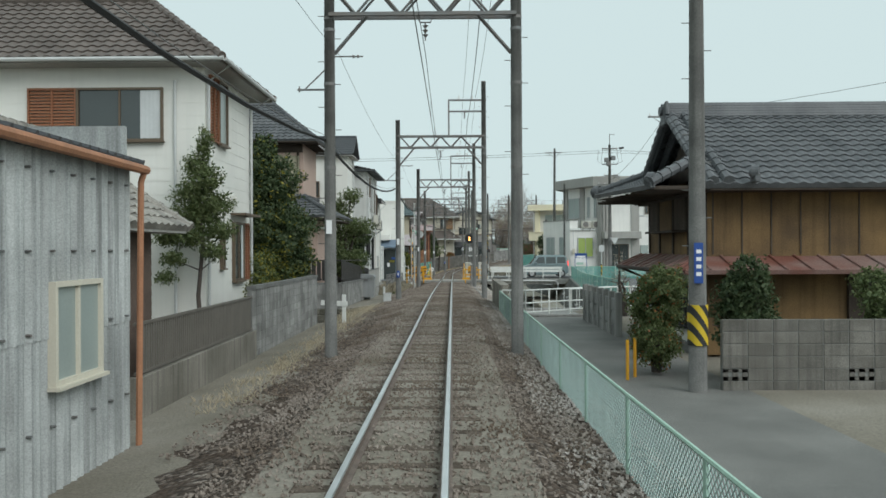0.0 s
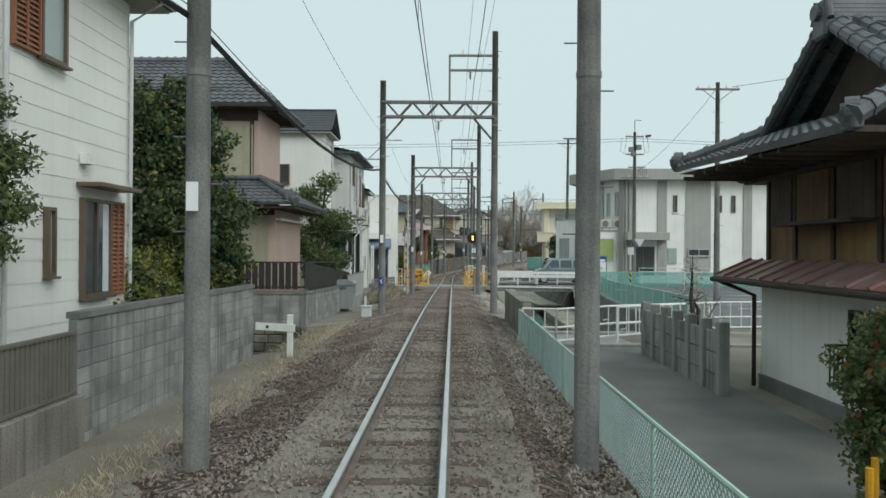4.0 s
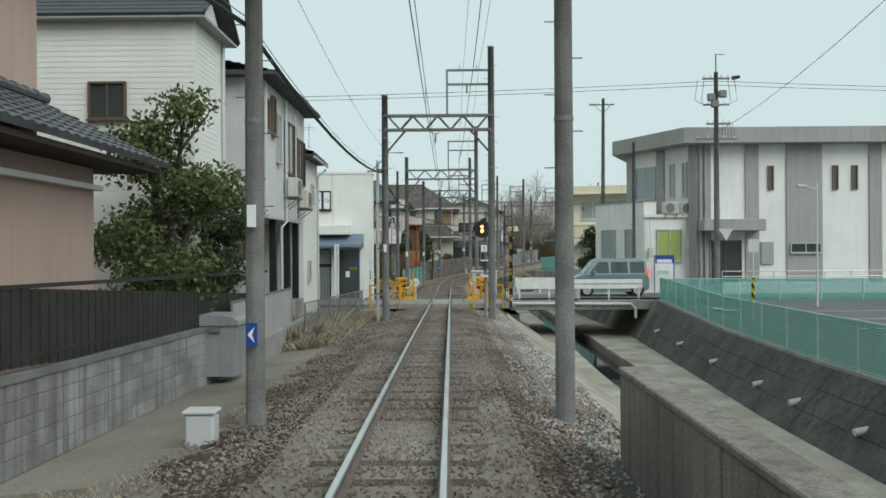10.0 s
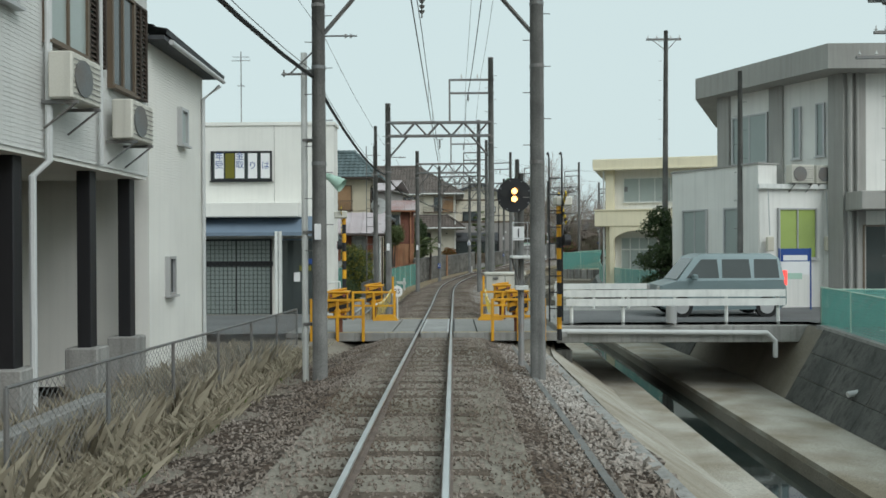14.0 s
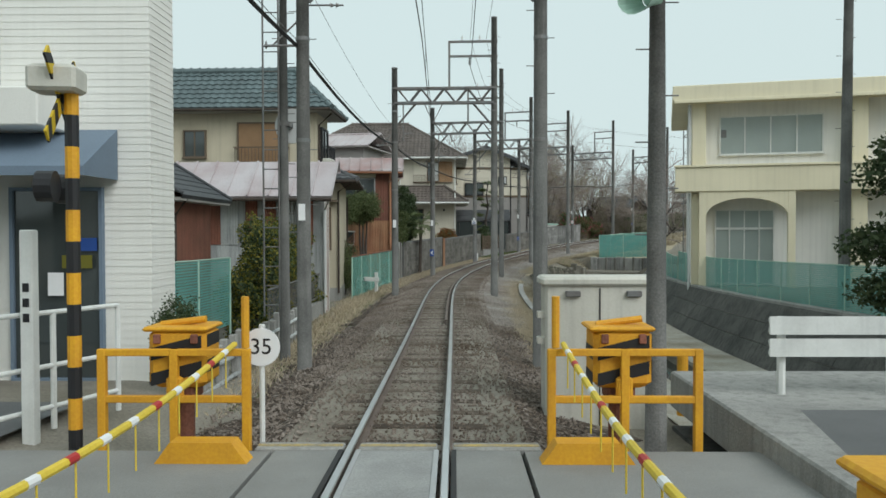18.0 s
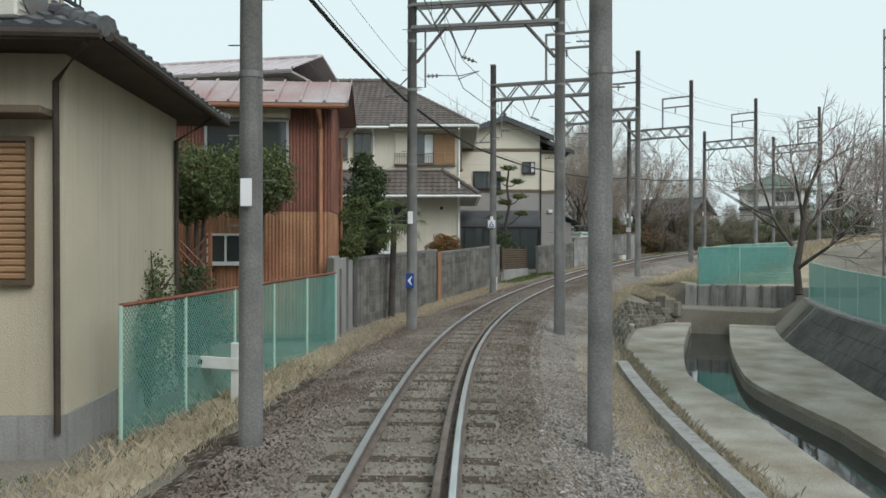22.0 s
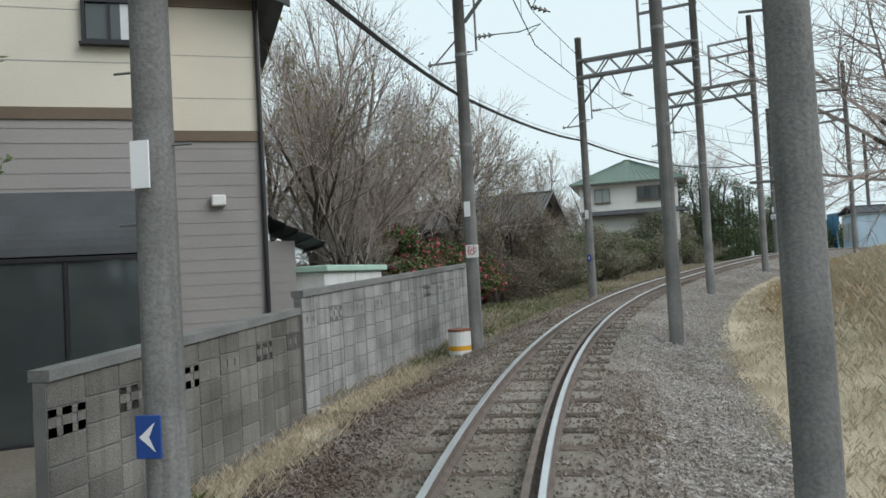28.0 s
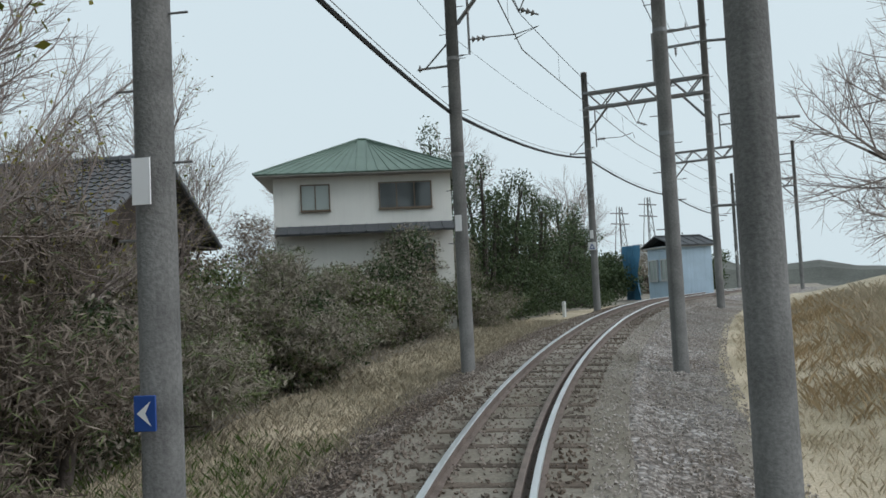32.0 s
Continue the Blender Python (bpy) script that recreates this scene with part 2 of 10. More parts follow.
M["purple"] = mat("mauve_roof_sheet", (0.5, 0.46, 0.47), 0.45, 0.15, 0.15, 1.0, 0.1, 40, (0.34, 0.25, 0.25))
M["corr"] = mat("weathered_cement_sheet", (0.5, 0.52, 0.51), 0.9, 0, 0.2, 0.7, 0.2, 60, (0.14, 0.145, 0.14), streak=0.8)
M["gutter"] = mat("faded_orange_gutter", (0.42, 0.2, 0.11), 0.6, 0, 0.12, 3, 0.05, 40)
M["pvc"] = mat("grey_pipe", (0.55, 0.56, 0.55), 0.5, 0, 0.04, 3, 0.0, 40)
M["shutter"] = mat("brown_shutter", (0.27, 0.115, 0.06), 0.7, 0, 0.08, 3, 0.1, 60)
M["shutter_tan"] = mat("tan_shutter", (0.36, 0.22, 0.12), 0.7, 0, 0.08, 3, 0.1, 60)
M["bronze"] = mat("bronze_frame", (0.16, 0.12, 0.085), 0.5, 0.4, 0.05, 3, 0, 40)
M["black"] = mat("black_paint", (0.02, 0.02, 0.022), 0.5, 0, 0.05, 3, 0.05, 60)
M["alu"] = mat("silver_frame", (0.5, 0.5, 0.5), 0.4, 0.5, 0.04, 3, 0, 40)
M["glass"] = glass("window_glass", (0.05, 0.06, 0.06))
M["glass_pale"] = glass("frosted_glass", (0.33, 0.38, 0.36), 0.3)
M["glass_green"] = glass("green_blind_glass", (0.36, 0.46, 0.12), 0.25)
M["curtain"] = mat("curtain", (0.6, 0.62, 0.62), 0.9, 0, 0.05, 3, 0.1, 20)
M["mesh"] = mat("green_mesh", (0.16, 0.42, 0.37), 0.7, 0, 0.06, 3, 0.0, 40)
M["mesh_pale"] = mat("pale_green_mesh_wire", (0.42, 0.55, 0.52), 0.7, 0, 0.08, 3, 0.0, 40)
M["yblk"] = mat("safety_yellow", (0.72, 0.36, 0.02), 0.6, 0, 0.12, 3, 0.05, 40, (0.45, 0.2, 0.03))
M["wpaint"] = mat("white_paint", (0.74, 0.75, 0.72), 0.6, 0, 0.08, 3, 0.05, 40, streak=0.2)
M["gpaint"] = mat("pale_green_paint", (0.42, 0.6, 0.5), 0.5, 0, 0.06, 3, 0.05, 40)
M["blue"] = mat("blue_paint", (0.02, 0.07, 0.28), 0.5, 0, 0.04, 3, 0, 40)
M["awning"] = mat("blue_grey_awning", (0.16, 0.21, 0.27), 0.7, 0, 0.06, 2, 0.1, 40)
M["signwhite"] = mat("sign_white", (0.8, 0.8, 0.8), 0.5, 0, 0.03, 3, 0, 40)
M["red"] = mat("red_paint", (0.45, 0.03, 0.03), 0.5, 0, 0.05, 3, 0, 40)
M["bark"] = mat("bark", (0.085, 0.07, 0.06), 0.95, 0, 0.2, 5, 0.6, 30)
M["twig"] = mat("twig", (0.33, 0.275, 0.245), 0.95, 0, 0.2, 5, 0.2, 30)
M["leaf"] = leafy("leaf_dark_green", (0.03, 0.055, 0.022), (0.1, 0.13, 0.06))
M["leaf_mid"] = leafy("leaf_green", (0.06, 0.09, 0.03), (0.17, 0.2, 0.085))
M["leaf_yel"] = leafy("leaf_yellow_green", (0.1, 0.12, 0.02), (0.28, 0.24, 0.04))
M["leaf_dry"] = leafy("dry_scrub", (0.2, 0.175, 0.135), (0.34, 0.305, 0.245))
M["thicket"] = leafy("brown_twig_thicket", (0.13, 0.105, 0.085), (0.27, 0.225, 0.18), 0.15, 0.9)
M["leaf_red"] = leafy("red_orange_leaf", (0.2, 0.05, 0.02), (0.3, 0.14, 0.04))
M["flower"] = leafy("camellia_flower", (0.42, 0.05, 0.1), (0.6, 0.13, 0.2))
M["straw"] = leafy("dry_grass", (0.49, 0.42, 0.3), (0.6, 0.525, 0.4), 0.3, 0.9)
M["grass"] = leafy("grass_green", (0.07, 0.12, 0.03), (0.16, 0.2, 0.07), 0.3, 0.9)
M["water"] = mat("still_water", (0.02, 0.028, 0.026), 0.04, 0, 0.05, 1, 0.03, 6, spec=0.7)
M["car_paint"] = mat("silver_blue_car_paint", (0.22, 0.28, 0.29), 0.3, 0.4, 0.03, 2, 0, 40)
M["tyre"] = mat("tyre_rubber", (0.02, 0.02, 0.02), 0.85, 0, 0.05, 3, 0.1, 60)
M["box"] = mat("cream_metal_box", (0.62, 0.6, 0.53), 0.55, 0.1, 0.06, 1.5, 0.05, 40, streak=0.25)
M["pvcdull"] = mat("grey_plastic", (0.3, 0.31, 0.31), 0.55, 0, 0.12, 1.2, 0.1, 40, streak=0.3)
M["parapet"] = mat("stained_parapet_concrete", (0.27, 0.25, 0.215), 0.92, 0, 0.24, 0.9, 0.5, 40, (0.14, 0.128, 0.105), streak=0.7)
# wooded hills, their colour lightened to stand in for haze
M["hill"] = mat("distant_wood", (0.11, 0.115, 0.1), 1.0, 0, 0.2, 0.05, 0.2, 1.0)

# ---- the line of the track: distance along it, curvature, height ----
KS = [0, 55, 62, 69, 76, 83, 90, 97, 104, 111, 118, 126, 134, 144, 160, 200]
KV = [0, 0, 0.00063, -0.00063, 0.00054, 0.0068, 0.01641, 0.01547, 0.01505, 0.0177, 0.01449, 0.01638, 0.01991, 0.01253, 0.00384, 0]
ZS = [0, 15, 30, 45, 60, 75, 90, 105, 120, 135, 150]
ZV = [0, -0.102, -0.129, -0.377, -0.713, -0.926, -0.882, -0.485, 0.243, 0.889, 1.7]
SG = np.arange(-60, 320, 0.25)
_k = np.interp(SG, KS, KV)
_a = np.cumsum(_k) * 0.25
_a -= np.interp(0, SG, _a)
_x = np.cumsum(np.sin(_a - _k * 0.125)) * 0.25
_y = np.cumsum(np.cos(_a - _k * 0.125)) * 0.25
_x, _y = _x - np.interp(0, SG, _x), _y - np.interp(0, SG, _y)


def rise(s):
    return sum(np.interp(s + d, ZS, ZV) for d in (-4, 0, 4)) / 3


def W(s, l, h):
    """The place at distance s along the track, l to its right, h over the rails."""
    a = np.interp(s, SG, _a)
    return Vector((np.interp(s, SG, _x) + l * math.cos(a), np.interp(s, SG, _y) - l * math.sin(a), rise(s) + h))


def F(s, l=0.0, h=0.0, turn=0.0):
    """A frame there: x to the right, y along the track, z up."""
    p = W(s, l, h)
    return pose(p.x, p.y, p.z, 0, 0, -math.degrees(np.interp(s, SG, _a)) + turn)


# ---- mesh building ----


class Mesh:
    """Collects faces, then becomes one object."""

    def __init__(self):
        self.v, self.f = [], []

    def add(self, vs, fs):
        o = len(self.v)
        self.v += [tuple(p) for p in vs]
        self.f += [tuple(i + o for i in f) for f in fs]
        return self

    def quad(self, a, b, c, d):
        return self.add((a, b, c, d), ((0, 1, 2, 3),))

    def box(self, x0, y0, z0, x1, y1, z1, c=0.0):
        if not c:
            vs = [(x, y, z) for z in (z0, z1) for y in (y0, y1) for x in (x0, x1)]
            return self.add(vs, ((0, 2, 3, 1), (4, 5, 7, 6), (0, 1, 5, 4), (2, 6, 7, 3), (0, 4, 6, 2), (1, 3, 7, 5)))
        vs = []
        for z, s in ((z0, c), (z0 + c, 0), (z1 - c, 0), (z1, c)):
            for x, y in ((x0 + s + c, y0 + s), (x1 - s - c, y0 + s), (x1 - s, y0 + s + c), (x1 - s, y1 - s - c), (x1 - s - c, y1 - s), (x0 + s + c, y1 - s), (x0 + s, y1 - s - c), (x0 + s, y0 + s + c)):
                vs.append((x, y, z))
        fs = [tuple(range(7, -1, -1)), tuple(range(24, 32))]
        for r in range(3):
            for i in range(8):
                fs.append((8 * r + i, 8 * r + (i + 1) % 8, 8 * r + 8 + (i + 1) % 8, 8 * r + 8 + i))
        return self.add(vs, fs)

    def tube(self, pts, r, n=8, r1=None, caps=True):
        pts = [Vector(p) for p in pts]
        m = len(pts)
        vs, fs = [], []
        for i, p in enumerate(pts):
            d = (pts[min(i + 1, m - 1)] - pts[max(i - 1, 0)]).normalized()
            u = d.cross(Vector((0, 0, 1)) if abs(d.z) < 0.9 else Vector((1, 0, 0))).normalized()
            w = u.cross(d)
            q = r if r1 is None else r + (r1 - r) * i / (m - 1)
            for k in range(n):
                t = 2 * math.pi * k / n
                vs.append(p + (u * math.cos(t) + w * math.sin(t)) * q)
        for i in range(m - 1):
            for k in range(n):
                fs.append((i * n + k, i * n + (k + 1) % n, i * n + n + (k + 1) % n, i * n + n + k))
        if caps:
            fs += [tuple(range(n)), tuple(range(m * n - 1, m * n - n - 1, -1))]
        return self.add(vs, fs)

    def prism(self, prof, a, b):
        """A closed outline of (x, z) swept along y from a to b."""
        n = len(prof)
        vs = [(x, a, z) for x, z in prof] + [(x, b, z) for x, z in prof]
        fs = [tuple(range(n)), tuple(range(2 * n - 1, n - 1, -1))] + [(i, n + i, n + (i + 1) % n, (i + 1) % n) for i in range(n)]
        return self.add(vs, fs)

    def disc(self, c, axis, r, t, n=16):
        c, axis = Vector(c), Vector(axis).normalized()
        return self.tube((c - axis * t / 2, c + axis * t / 2), r, n)

    def make(self, name, material, parent=None, label="", m=None, smooth=False):
        me = bpy.data.meshes.new(name)
        me.from_pydata(self.v, [], self.f)
        if smooth:
            me.shade_smooth()
        me.materials.append(M[material] if isinstance(material, str) else material)
        ob = new(name, me)
        if parent is not None:
            ob.parent = parent
        if m is not None:
            ob.matrix_local = m
        if label:
            ob["label"] = label
        return ob


def thing(name, m, label="", category="", group="", kind=""):
    ob = new(name)
    ob.empty_display_size = 0.2
    ob.matrix_world = m
    return tagged(ob, label, category, group, kind)


def share(ob, parent, m):
    """One more piece on the same mesh."""
    o = new(ob.name.split(".")[0], ob.data)
    o.parent = parent
    o.matrix_local = m
    return o


rng = np.random.default_rng(7)

# ---- ground ----


def near_edge(s):
    return np.interp(s, [0, 27, 29, 33.2, 34.2, 58, 61, 80, 87, 96, 104, 106.3], [2.75, 2.75, 2.44, 2.44, 2.52, 2.7, 3.15, 3.0, 2.75, 2.6, 2.62, 3.9])


def far_edge(s):
    return np.interp(s, [0, 30, 41, 61, 80, 92, 98, 103, 106.3], [7.2, 7.2, 7.6, 9.3, 9.1, 9.15, 9.0, 8.45, 8.3])


def slope_w(s):
    """How far the near bank slopes out."""
    return np.interp(s, [29, 33.2, 34.4, 57, 62, 68, 76, 86, 92, 96, 98.7], [0.1, 0.1, 1.5, 1.55, 0.7, 0.5, 0.9, 1.6, 1.3, 1.0, 0.36])


def water_edge(s):
    """Where the low-water channel begins, right of the track."""
    return np.interp(s, [0, 30, 48, 60, 70, 85, 91, 95.5, 103.6, 106.3], [4.2, 4.2, 4.7, 5.2, 5.4, 5.5, 5.4, 4.6, 4.75, 4.7])


def side_h(s):
    """Height of the land right of the canal."""
    return np.interp(s, [0, 26, 30, 48, 58, 66, 72, 88, 98, 106, 112, 120], [-0.55, -0.55, -0.45, -0.3, 0.1, 0.12, 0.1, -0.15, -0.45, -0.5, 0.1, 0.5])


CAN0, CAN1 = 29.5, 106.3


def bank_up(s, l, h):
    """Behind the canal's end wall lies a low ledge, then a lot that rises to the bank."""
    f = np.interp(s, [108.5, 118], [0.0, 1.0])
    low = np.interp(s, [108.4, 108.6], [-1.03, -0.34])
    g_ = np.where(np.asarray(s) < 108.5, np.interp(l, [2.6, 4.0], [0.0, 1.0]), np.interp(l, [4.0, 4.8], [0.0, 1.0]))
    return h + (low - h) * g_ * (1 - f)


rows_s = sorted(set(list(np.arange(-40, 200, 1.0)) + [25.8, 25.9, 32.9, 33.1, CAN0 - 0.01, CAN1, CAN1 + 0.01, 108.4, 108.6]))
gv, gf, nl = [], [], None
for s in rows_s:
    canal = CAN0 <= s <= CAN1
    n, f = float(near_edge(s)), float(far_edge(s))
    sh = float(side_h(s))
    w = float(water_edge(s))
    left = float(np.interp(s, [0, 56, 60, 66, 70, 100, 125, 160], [-0.62, -0.6, -0.06, -0.06, -0.45, -0.5, -0.35, -0.3]))
    lev = float(np.interp(s, [0, 57.4, 58.7, 63.1, 64.3, 200], [-0.42, -0.42, -0.05, -0.05, -0.42, -0.42]))
    pts = [(-500, -1.5), (-120, left - 0.4), (-45, left), (-30, left), (-20, left), (-14, left), (-10, left), (-7, left), (-5.2, left), (-4, left), (-3, (left + lev) / 2), (-2.4, lev), (-1.9, -0.36), (-1.5, -0.3), (-1.15, -0.15), (-0.5, -0.135), (0, -0.13), (0.5, -0.135), (1.15, -0.15), (1.5, -0.3), (1.9, -0.36), (2.4, lev)]
    if 25.85 < s < 33:
        pts = [(l, -1.75) if -30 <= l <= -4 else (l, h) for l, h in pts]
        pts[pts.index((-45, left))] = (-45, -1.75)
    if canal:
        pts += [(n, float(np.interp(n, [2.62, 3.9], [-0.46, -1.03])) if s > 100 else -0.46), (n + float(slope_w(s)), -1.45), (w, -1.6), (w + 0.02, -2.1), (w + 1.25, -2.1), (w + 1.27, -1.6), (f - 0.9, -1.5), (f, sh), (f + 0.25, sh)]
    else:
        bank = [-0.5] * 4 if s < CAN0 else [-0.4, -0.35, -0.2, 0.0]
        bank2 = [sh] * 5 if s < CAN0 else [0.15, 0.3, 0.45, 0.5, 0.5]
        if s < CAN0:
            bank = [-0.58, -0.6, -0.6, -0.6]
        if s < CAN0:
            pts[-1] = (2.15, lev)
        pts += list(zip((2.88, 2.9, 4.2, 4.22) if s > CAN0 else (2.3, 2.32, 4.2, 4.22), bank)) + list(zip((5.4, 5.42, 7.0, 7.9, 8.2), bank2))
        if s > CAN1:
            pts = pts[:-9] + [(l, float(bank_up(s, l, h))) for l, h in zip((2.9, 3.4, 4.0, 4.8, 5.6, 6.5, 7.4, 8.3, 9.2), (-0.42, -0.36, -0.25, -0.08, 0.1, 0.3, 0.42, 0.5, 0.52))]
    lim = float(np.interp(s, [0, 70, 95, 110, 200], [60, 60, 34, 26, 26]))
    base = pts[-1][0]
    pts += [(base + (lim - base) * q, sh) for q in (0.1, 0.3, 0.6, 1.0)] + [(lim + 0.5, -4.2)]
    nl = len(pts)
    for l, h in pts:
        gv.append(W(s, l, h))
for i in range(len(rows_s) - 1):
    for j in range(nl - 1):
        gf.append((i * nl + j, i * nl + j + 1, (i + 1) * nl + j + 1, (i + 1) * nl + j))
o = len(gv)
gv += [(-3000, -3000, -4), (3000, -3000, -4), (3000, 3000, -4), (-3000, 3000, -4)]
gf.append((o, o + 1, o + 2, o + 3))
g = Mesh()
g.v, g.f = [tuple(v) for v in gv], gf
ground = g.make("ground", "soil")
tagged(ground, "bare grey-brown soil with a concrete canal cut into it", "ground", kind="structure")


def ribbon(name, material, s0, s1, l0, l1, h, label, cat, step=1.0, crown=0.0, thick=0.0):
    """A strip that follows the track between two distances to its side (numbers or functions of s)."""
    m = Mesh()
    ss = list(np.arange(s0, s1, step)) + [s1]
    fn = lambda q, s: float(q(s)) if callable(q) else q
    vs = []
    for s in ss:
        a, b = fn(l0, s), fn(l1, s)
        hh = fn(h, s)
        for k in range(5):
            vs.append(W(s, a + (b - a) * k / 4, hh + crown * (1 - (k - 2) ** 2 / 4)))
        if thick:
            vs += [W(s, b, hh - thick), W(s, a, hh - thick)]
    n = 7 if thick else 5
    fs = []
    for i in range(len(ss) - 1):
        for k in range(n if thick else n - 1):
            k2 = (k + 1) % n
            fs.append((i * n + k, i * n + k2, (i + 1) * n + k2, (i + 1) * n + k))
    if thick:
        fs += [tuple(range(n)), tuple(range(len(vs) - 1, len(vs) - n - 1, -1))]
    m.add(vs, fs)
    ob = m.make(name, material)
    return tagged(ob, label, cat, kind="structure")


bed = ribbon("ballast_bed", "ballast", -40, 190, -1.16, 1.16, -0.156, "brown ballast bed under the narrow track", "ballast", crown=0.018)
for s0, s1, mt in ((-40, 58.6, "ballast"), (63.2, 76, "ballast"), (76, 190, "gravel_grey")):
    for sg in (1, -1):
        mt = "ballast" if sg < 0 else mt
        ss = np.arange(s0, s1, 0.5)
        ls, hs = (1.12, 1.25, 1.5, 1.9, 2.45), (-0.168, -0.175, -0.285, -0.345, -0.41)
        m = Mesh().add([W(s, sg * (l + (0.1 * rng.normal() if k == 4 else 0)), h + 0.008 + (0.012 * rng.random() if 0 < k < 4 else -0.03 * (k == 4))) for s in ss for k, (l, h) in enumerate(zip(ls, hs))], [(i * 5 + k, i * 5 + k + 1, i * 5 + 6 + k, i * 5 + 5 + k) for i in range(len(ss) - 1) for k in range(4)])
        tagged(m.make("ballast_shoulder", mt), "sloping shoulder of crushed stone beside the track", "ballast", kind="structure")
M["lane"] = mat("worn_lane", (0.21, 0.205, 0.19), 0.75, 0, 0.25, 0.6, 0.4, 90, (0.12, 0.118, 0.11))
lane = ribbon("lane", "lane", -40, 27.6, 2.34, 14, -0.555, "grey asphalt lane beside the track", "road")

M["bench"] = mat("pale_canal_concrete", (0.43, 0.405, 0.35), 0.9, 0, 0.3, 0.9, 0.4, 40, (0.24, 0.205, 0.15), streak=0.0)
M["stained"] = mat("stained_canal_concrete", (0.24, 0.225, 0.19), 0.95, 0, 0.35, 0.9, 0.5, 45, (0.1, 0.088, 0.068), streak=0.6)
M["rubble"] = mat("mossy_rubble", (0.15, 0.14, 0.115), 0.97, 0, 0.35, 2.5, 0.7, 30, (0.07, 0.068, 0.05), rnd=0.35)

# ---- track: rails, guard rail, sleepers, stones ----
track = thing("railway_track", Matrix(), "narrow single railway track with shiny steel rails", "track", kind="structure")
PROF = [(-0.055, -0.122), (0.055, -0.122), (0.055, -0.112), (0.01, -0.1), (0.01, -0.035), (0.029, -0.028), (0.029, -0.004), (0.022, 0.0), (-0.022, 0.0), (-0.029, -0.004), (-0.029, -0.028), (-0.01, -0.035), (-0.01, -0.1), (-0.055, -0.112)]


def sweep(prof, l, h, s0, s1, step=0.5):
    m = Mesh()
    ss = list(np.arange(s0, s1, step)) + [s1]
    n = len(prof)
    vs = [W(s, l + x, h + z) for s in ss for x, z in prof]
    fs = [(i * n + k, i * n + (k + 1) % n, i * n + n + (k + 1) % n, i * n + n + k) for i in range(len(ss) - 1) for k in range(n)]
    fs += [tuple(range(n)), tuple(range(len(vs) - 1, len(vs) - n - 1, -1))]
    return m.add(vs, fs)


for l in (-0.405, 0.405):
    sweep(PROF, l, -0.003, -20, 185).make("rail", "railside", track)
    sweep([(-0.031, -0.006), (0.031, -0.006), (0.024, 0.004), (-0.024, 0.004)], l, -0.0025, -20, 185).make("rail_head", "rail", track, "bright worn running surface of the rail")
sweep(PROF, 0.285, -0.012, 74, 152).make("guard_rail", "railside", track, "rusty guard rail inside the curve")
sl = Mesh()
sl.box(-0.78, -0.092, -0.25, 0.78, 0.092, -0.122, 0.012)
first = sl.make("sleeper", "sleeper", track, m=F(-8))
fast = Mesh()
for x in (-0.405, 0.405):
    fast.box(x - 0.09, -0.06, -0.112, x + 0.09, 0.06, -0.1)
    fast.tube([(x - 0.075, 0, -0.1), (x - 0.075, 0, -0.085)], 0.012, 6)
    fast.tube([(x + 0.075, 0, -0.1), (x + 0.075, 0, -0.085)], 0.012, 6)
ffirst = fast.make("rail_fastening", "railside", first)
s = -7.3
while s < 165:
    if not 58.6 < s < 63.1:
        jit = rng.normal(0, 1, 3)
        drop = -0.006 if s < 58 else -0.004
        sp = share(first, track, F(s + 0.02 * jit[0], 0.015 * jit[1], drop + 0.004 * jit[2], 0.8 * jit[0]))
    s += 0.64


def stones(name, n, s0, s1, l0, l1, hfun, size, material, label, parent=None, seed=1):
    """Loose stones: squashed octahedra, each its own way round."""
    r = np.random.default_rng(seed)
    S, L = r.uniform(s0, s1, n), r.uniform(l0, l1, n)
    base = np.array([(1, 0, -0.2), (-0.5, 0.87, -0.1), (-0.5, -0.87, -0.3), (0.15, 0.1, 0.9), (0, 0, -0.7)], float)
    tri = np.array([(0, 1, 3), (1, 2, 3), (2, 0, 3), (1, 0, 4), (2, 1, 4), (0, 2, 4)])
    A = np.interp(S, SG, _a)
    X, Y = np.interp(S, SG, _x) + L * np.cos(A), np.interp(S, SG, _y) - L * np.sin(A)
    Z = rise(S) + hfun(L)
    q = r.normal(size=(n, 3, 3))
    q, _ = np.linalg.qr(q)
    sc = r.uniform(0.6, 1.25, (n, 1, 3)) * size * r.uniform(0.6, 1.3, (n, 1, 1))
    V = (base[None] * sc) @ q + np.stack([X, Y, Z], -1)[:, None]
    V += r.normal(0, size * 0.12, V.shape)
    Fc = (tri[None] + 5 * np.arange(n)[:, None, None]).reshape(-1, 3)
    me = bpy.data.meshes.new(name)
    me.from_pydata(V.reshape(-1, 3), [], Fc)
    me.materials.append(M[material])
    ob = new(name, me)
    return tagged(ob, label, "gravel", kind="stuff")


bedh = lambda L: np.interp(np.abs(L), [0, 0.8, 1.15, 1.5, 2.0, 2.6], [-0.122, -0.122, -0.128, -0.25, -0.325, -0.385])
stones("ballast_stones", 70000, -1, 75, -1.75, 1.9, bedh, 0.022, "stone", "brown-grey crushed stone ballast between the rails")
stones("ballast_stones", 16000, 2, 62, 1.5, 2.6, lambda L: bedh(L) - 0.01, 0.028, "stone_grey", "loose grey stones on the shoulder", seed=3)
stones("ballast_stones", 9000, 8, 75, -2.6, -1.5, lambda L: bedh(L) - 0.01, 0.025, "stone", "loose brown stones on the shoulder", seed=4)
stones("ballast_stones", 16000, 75, 118, -0.8, 0.8, lambda L: bedh(L), 0.02, "stone", "brown crushed stone between the rails on the curve", seed=8)
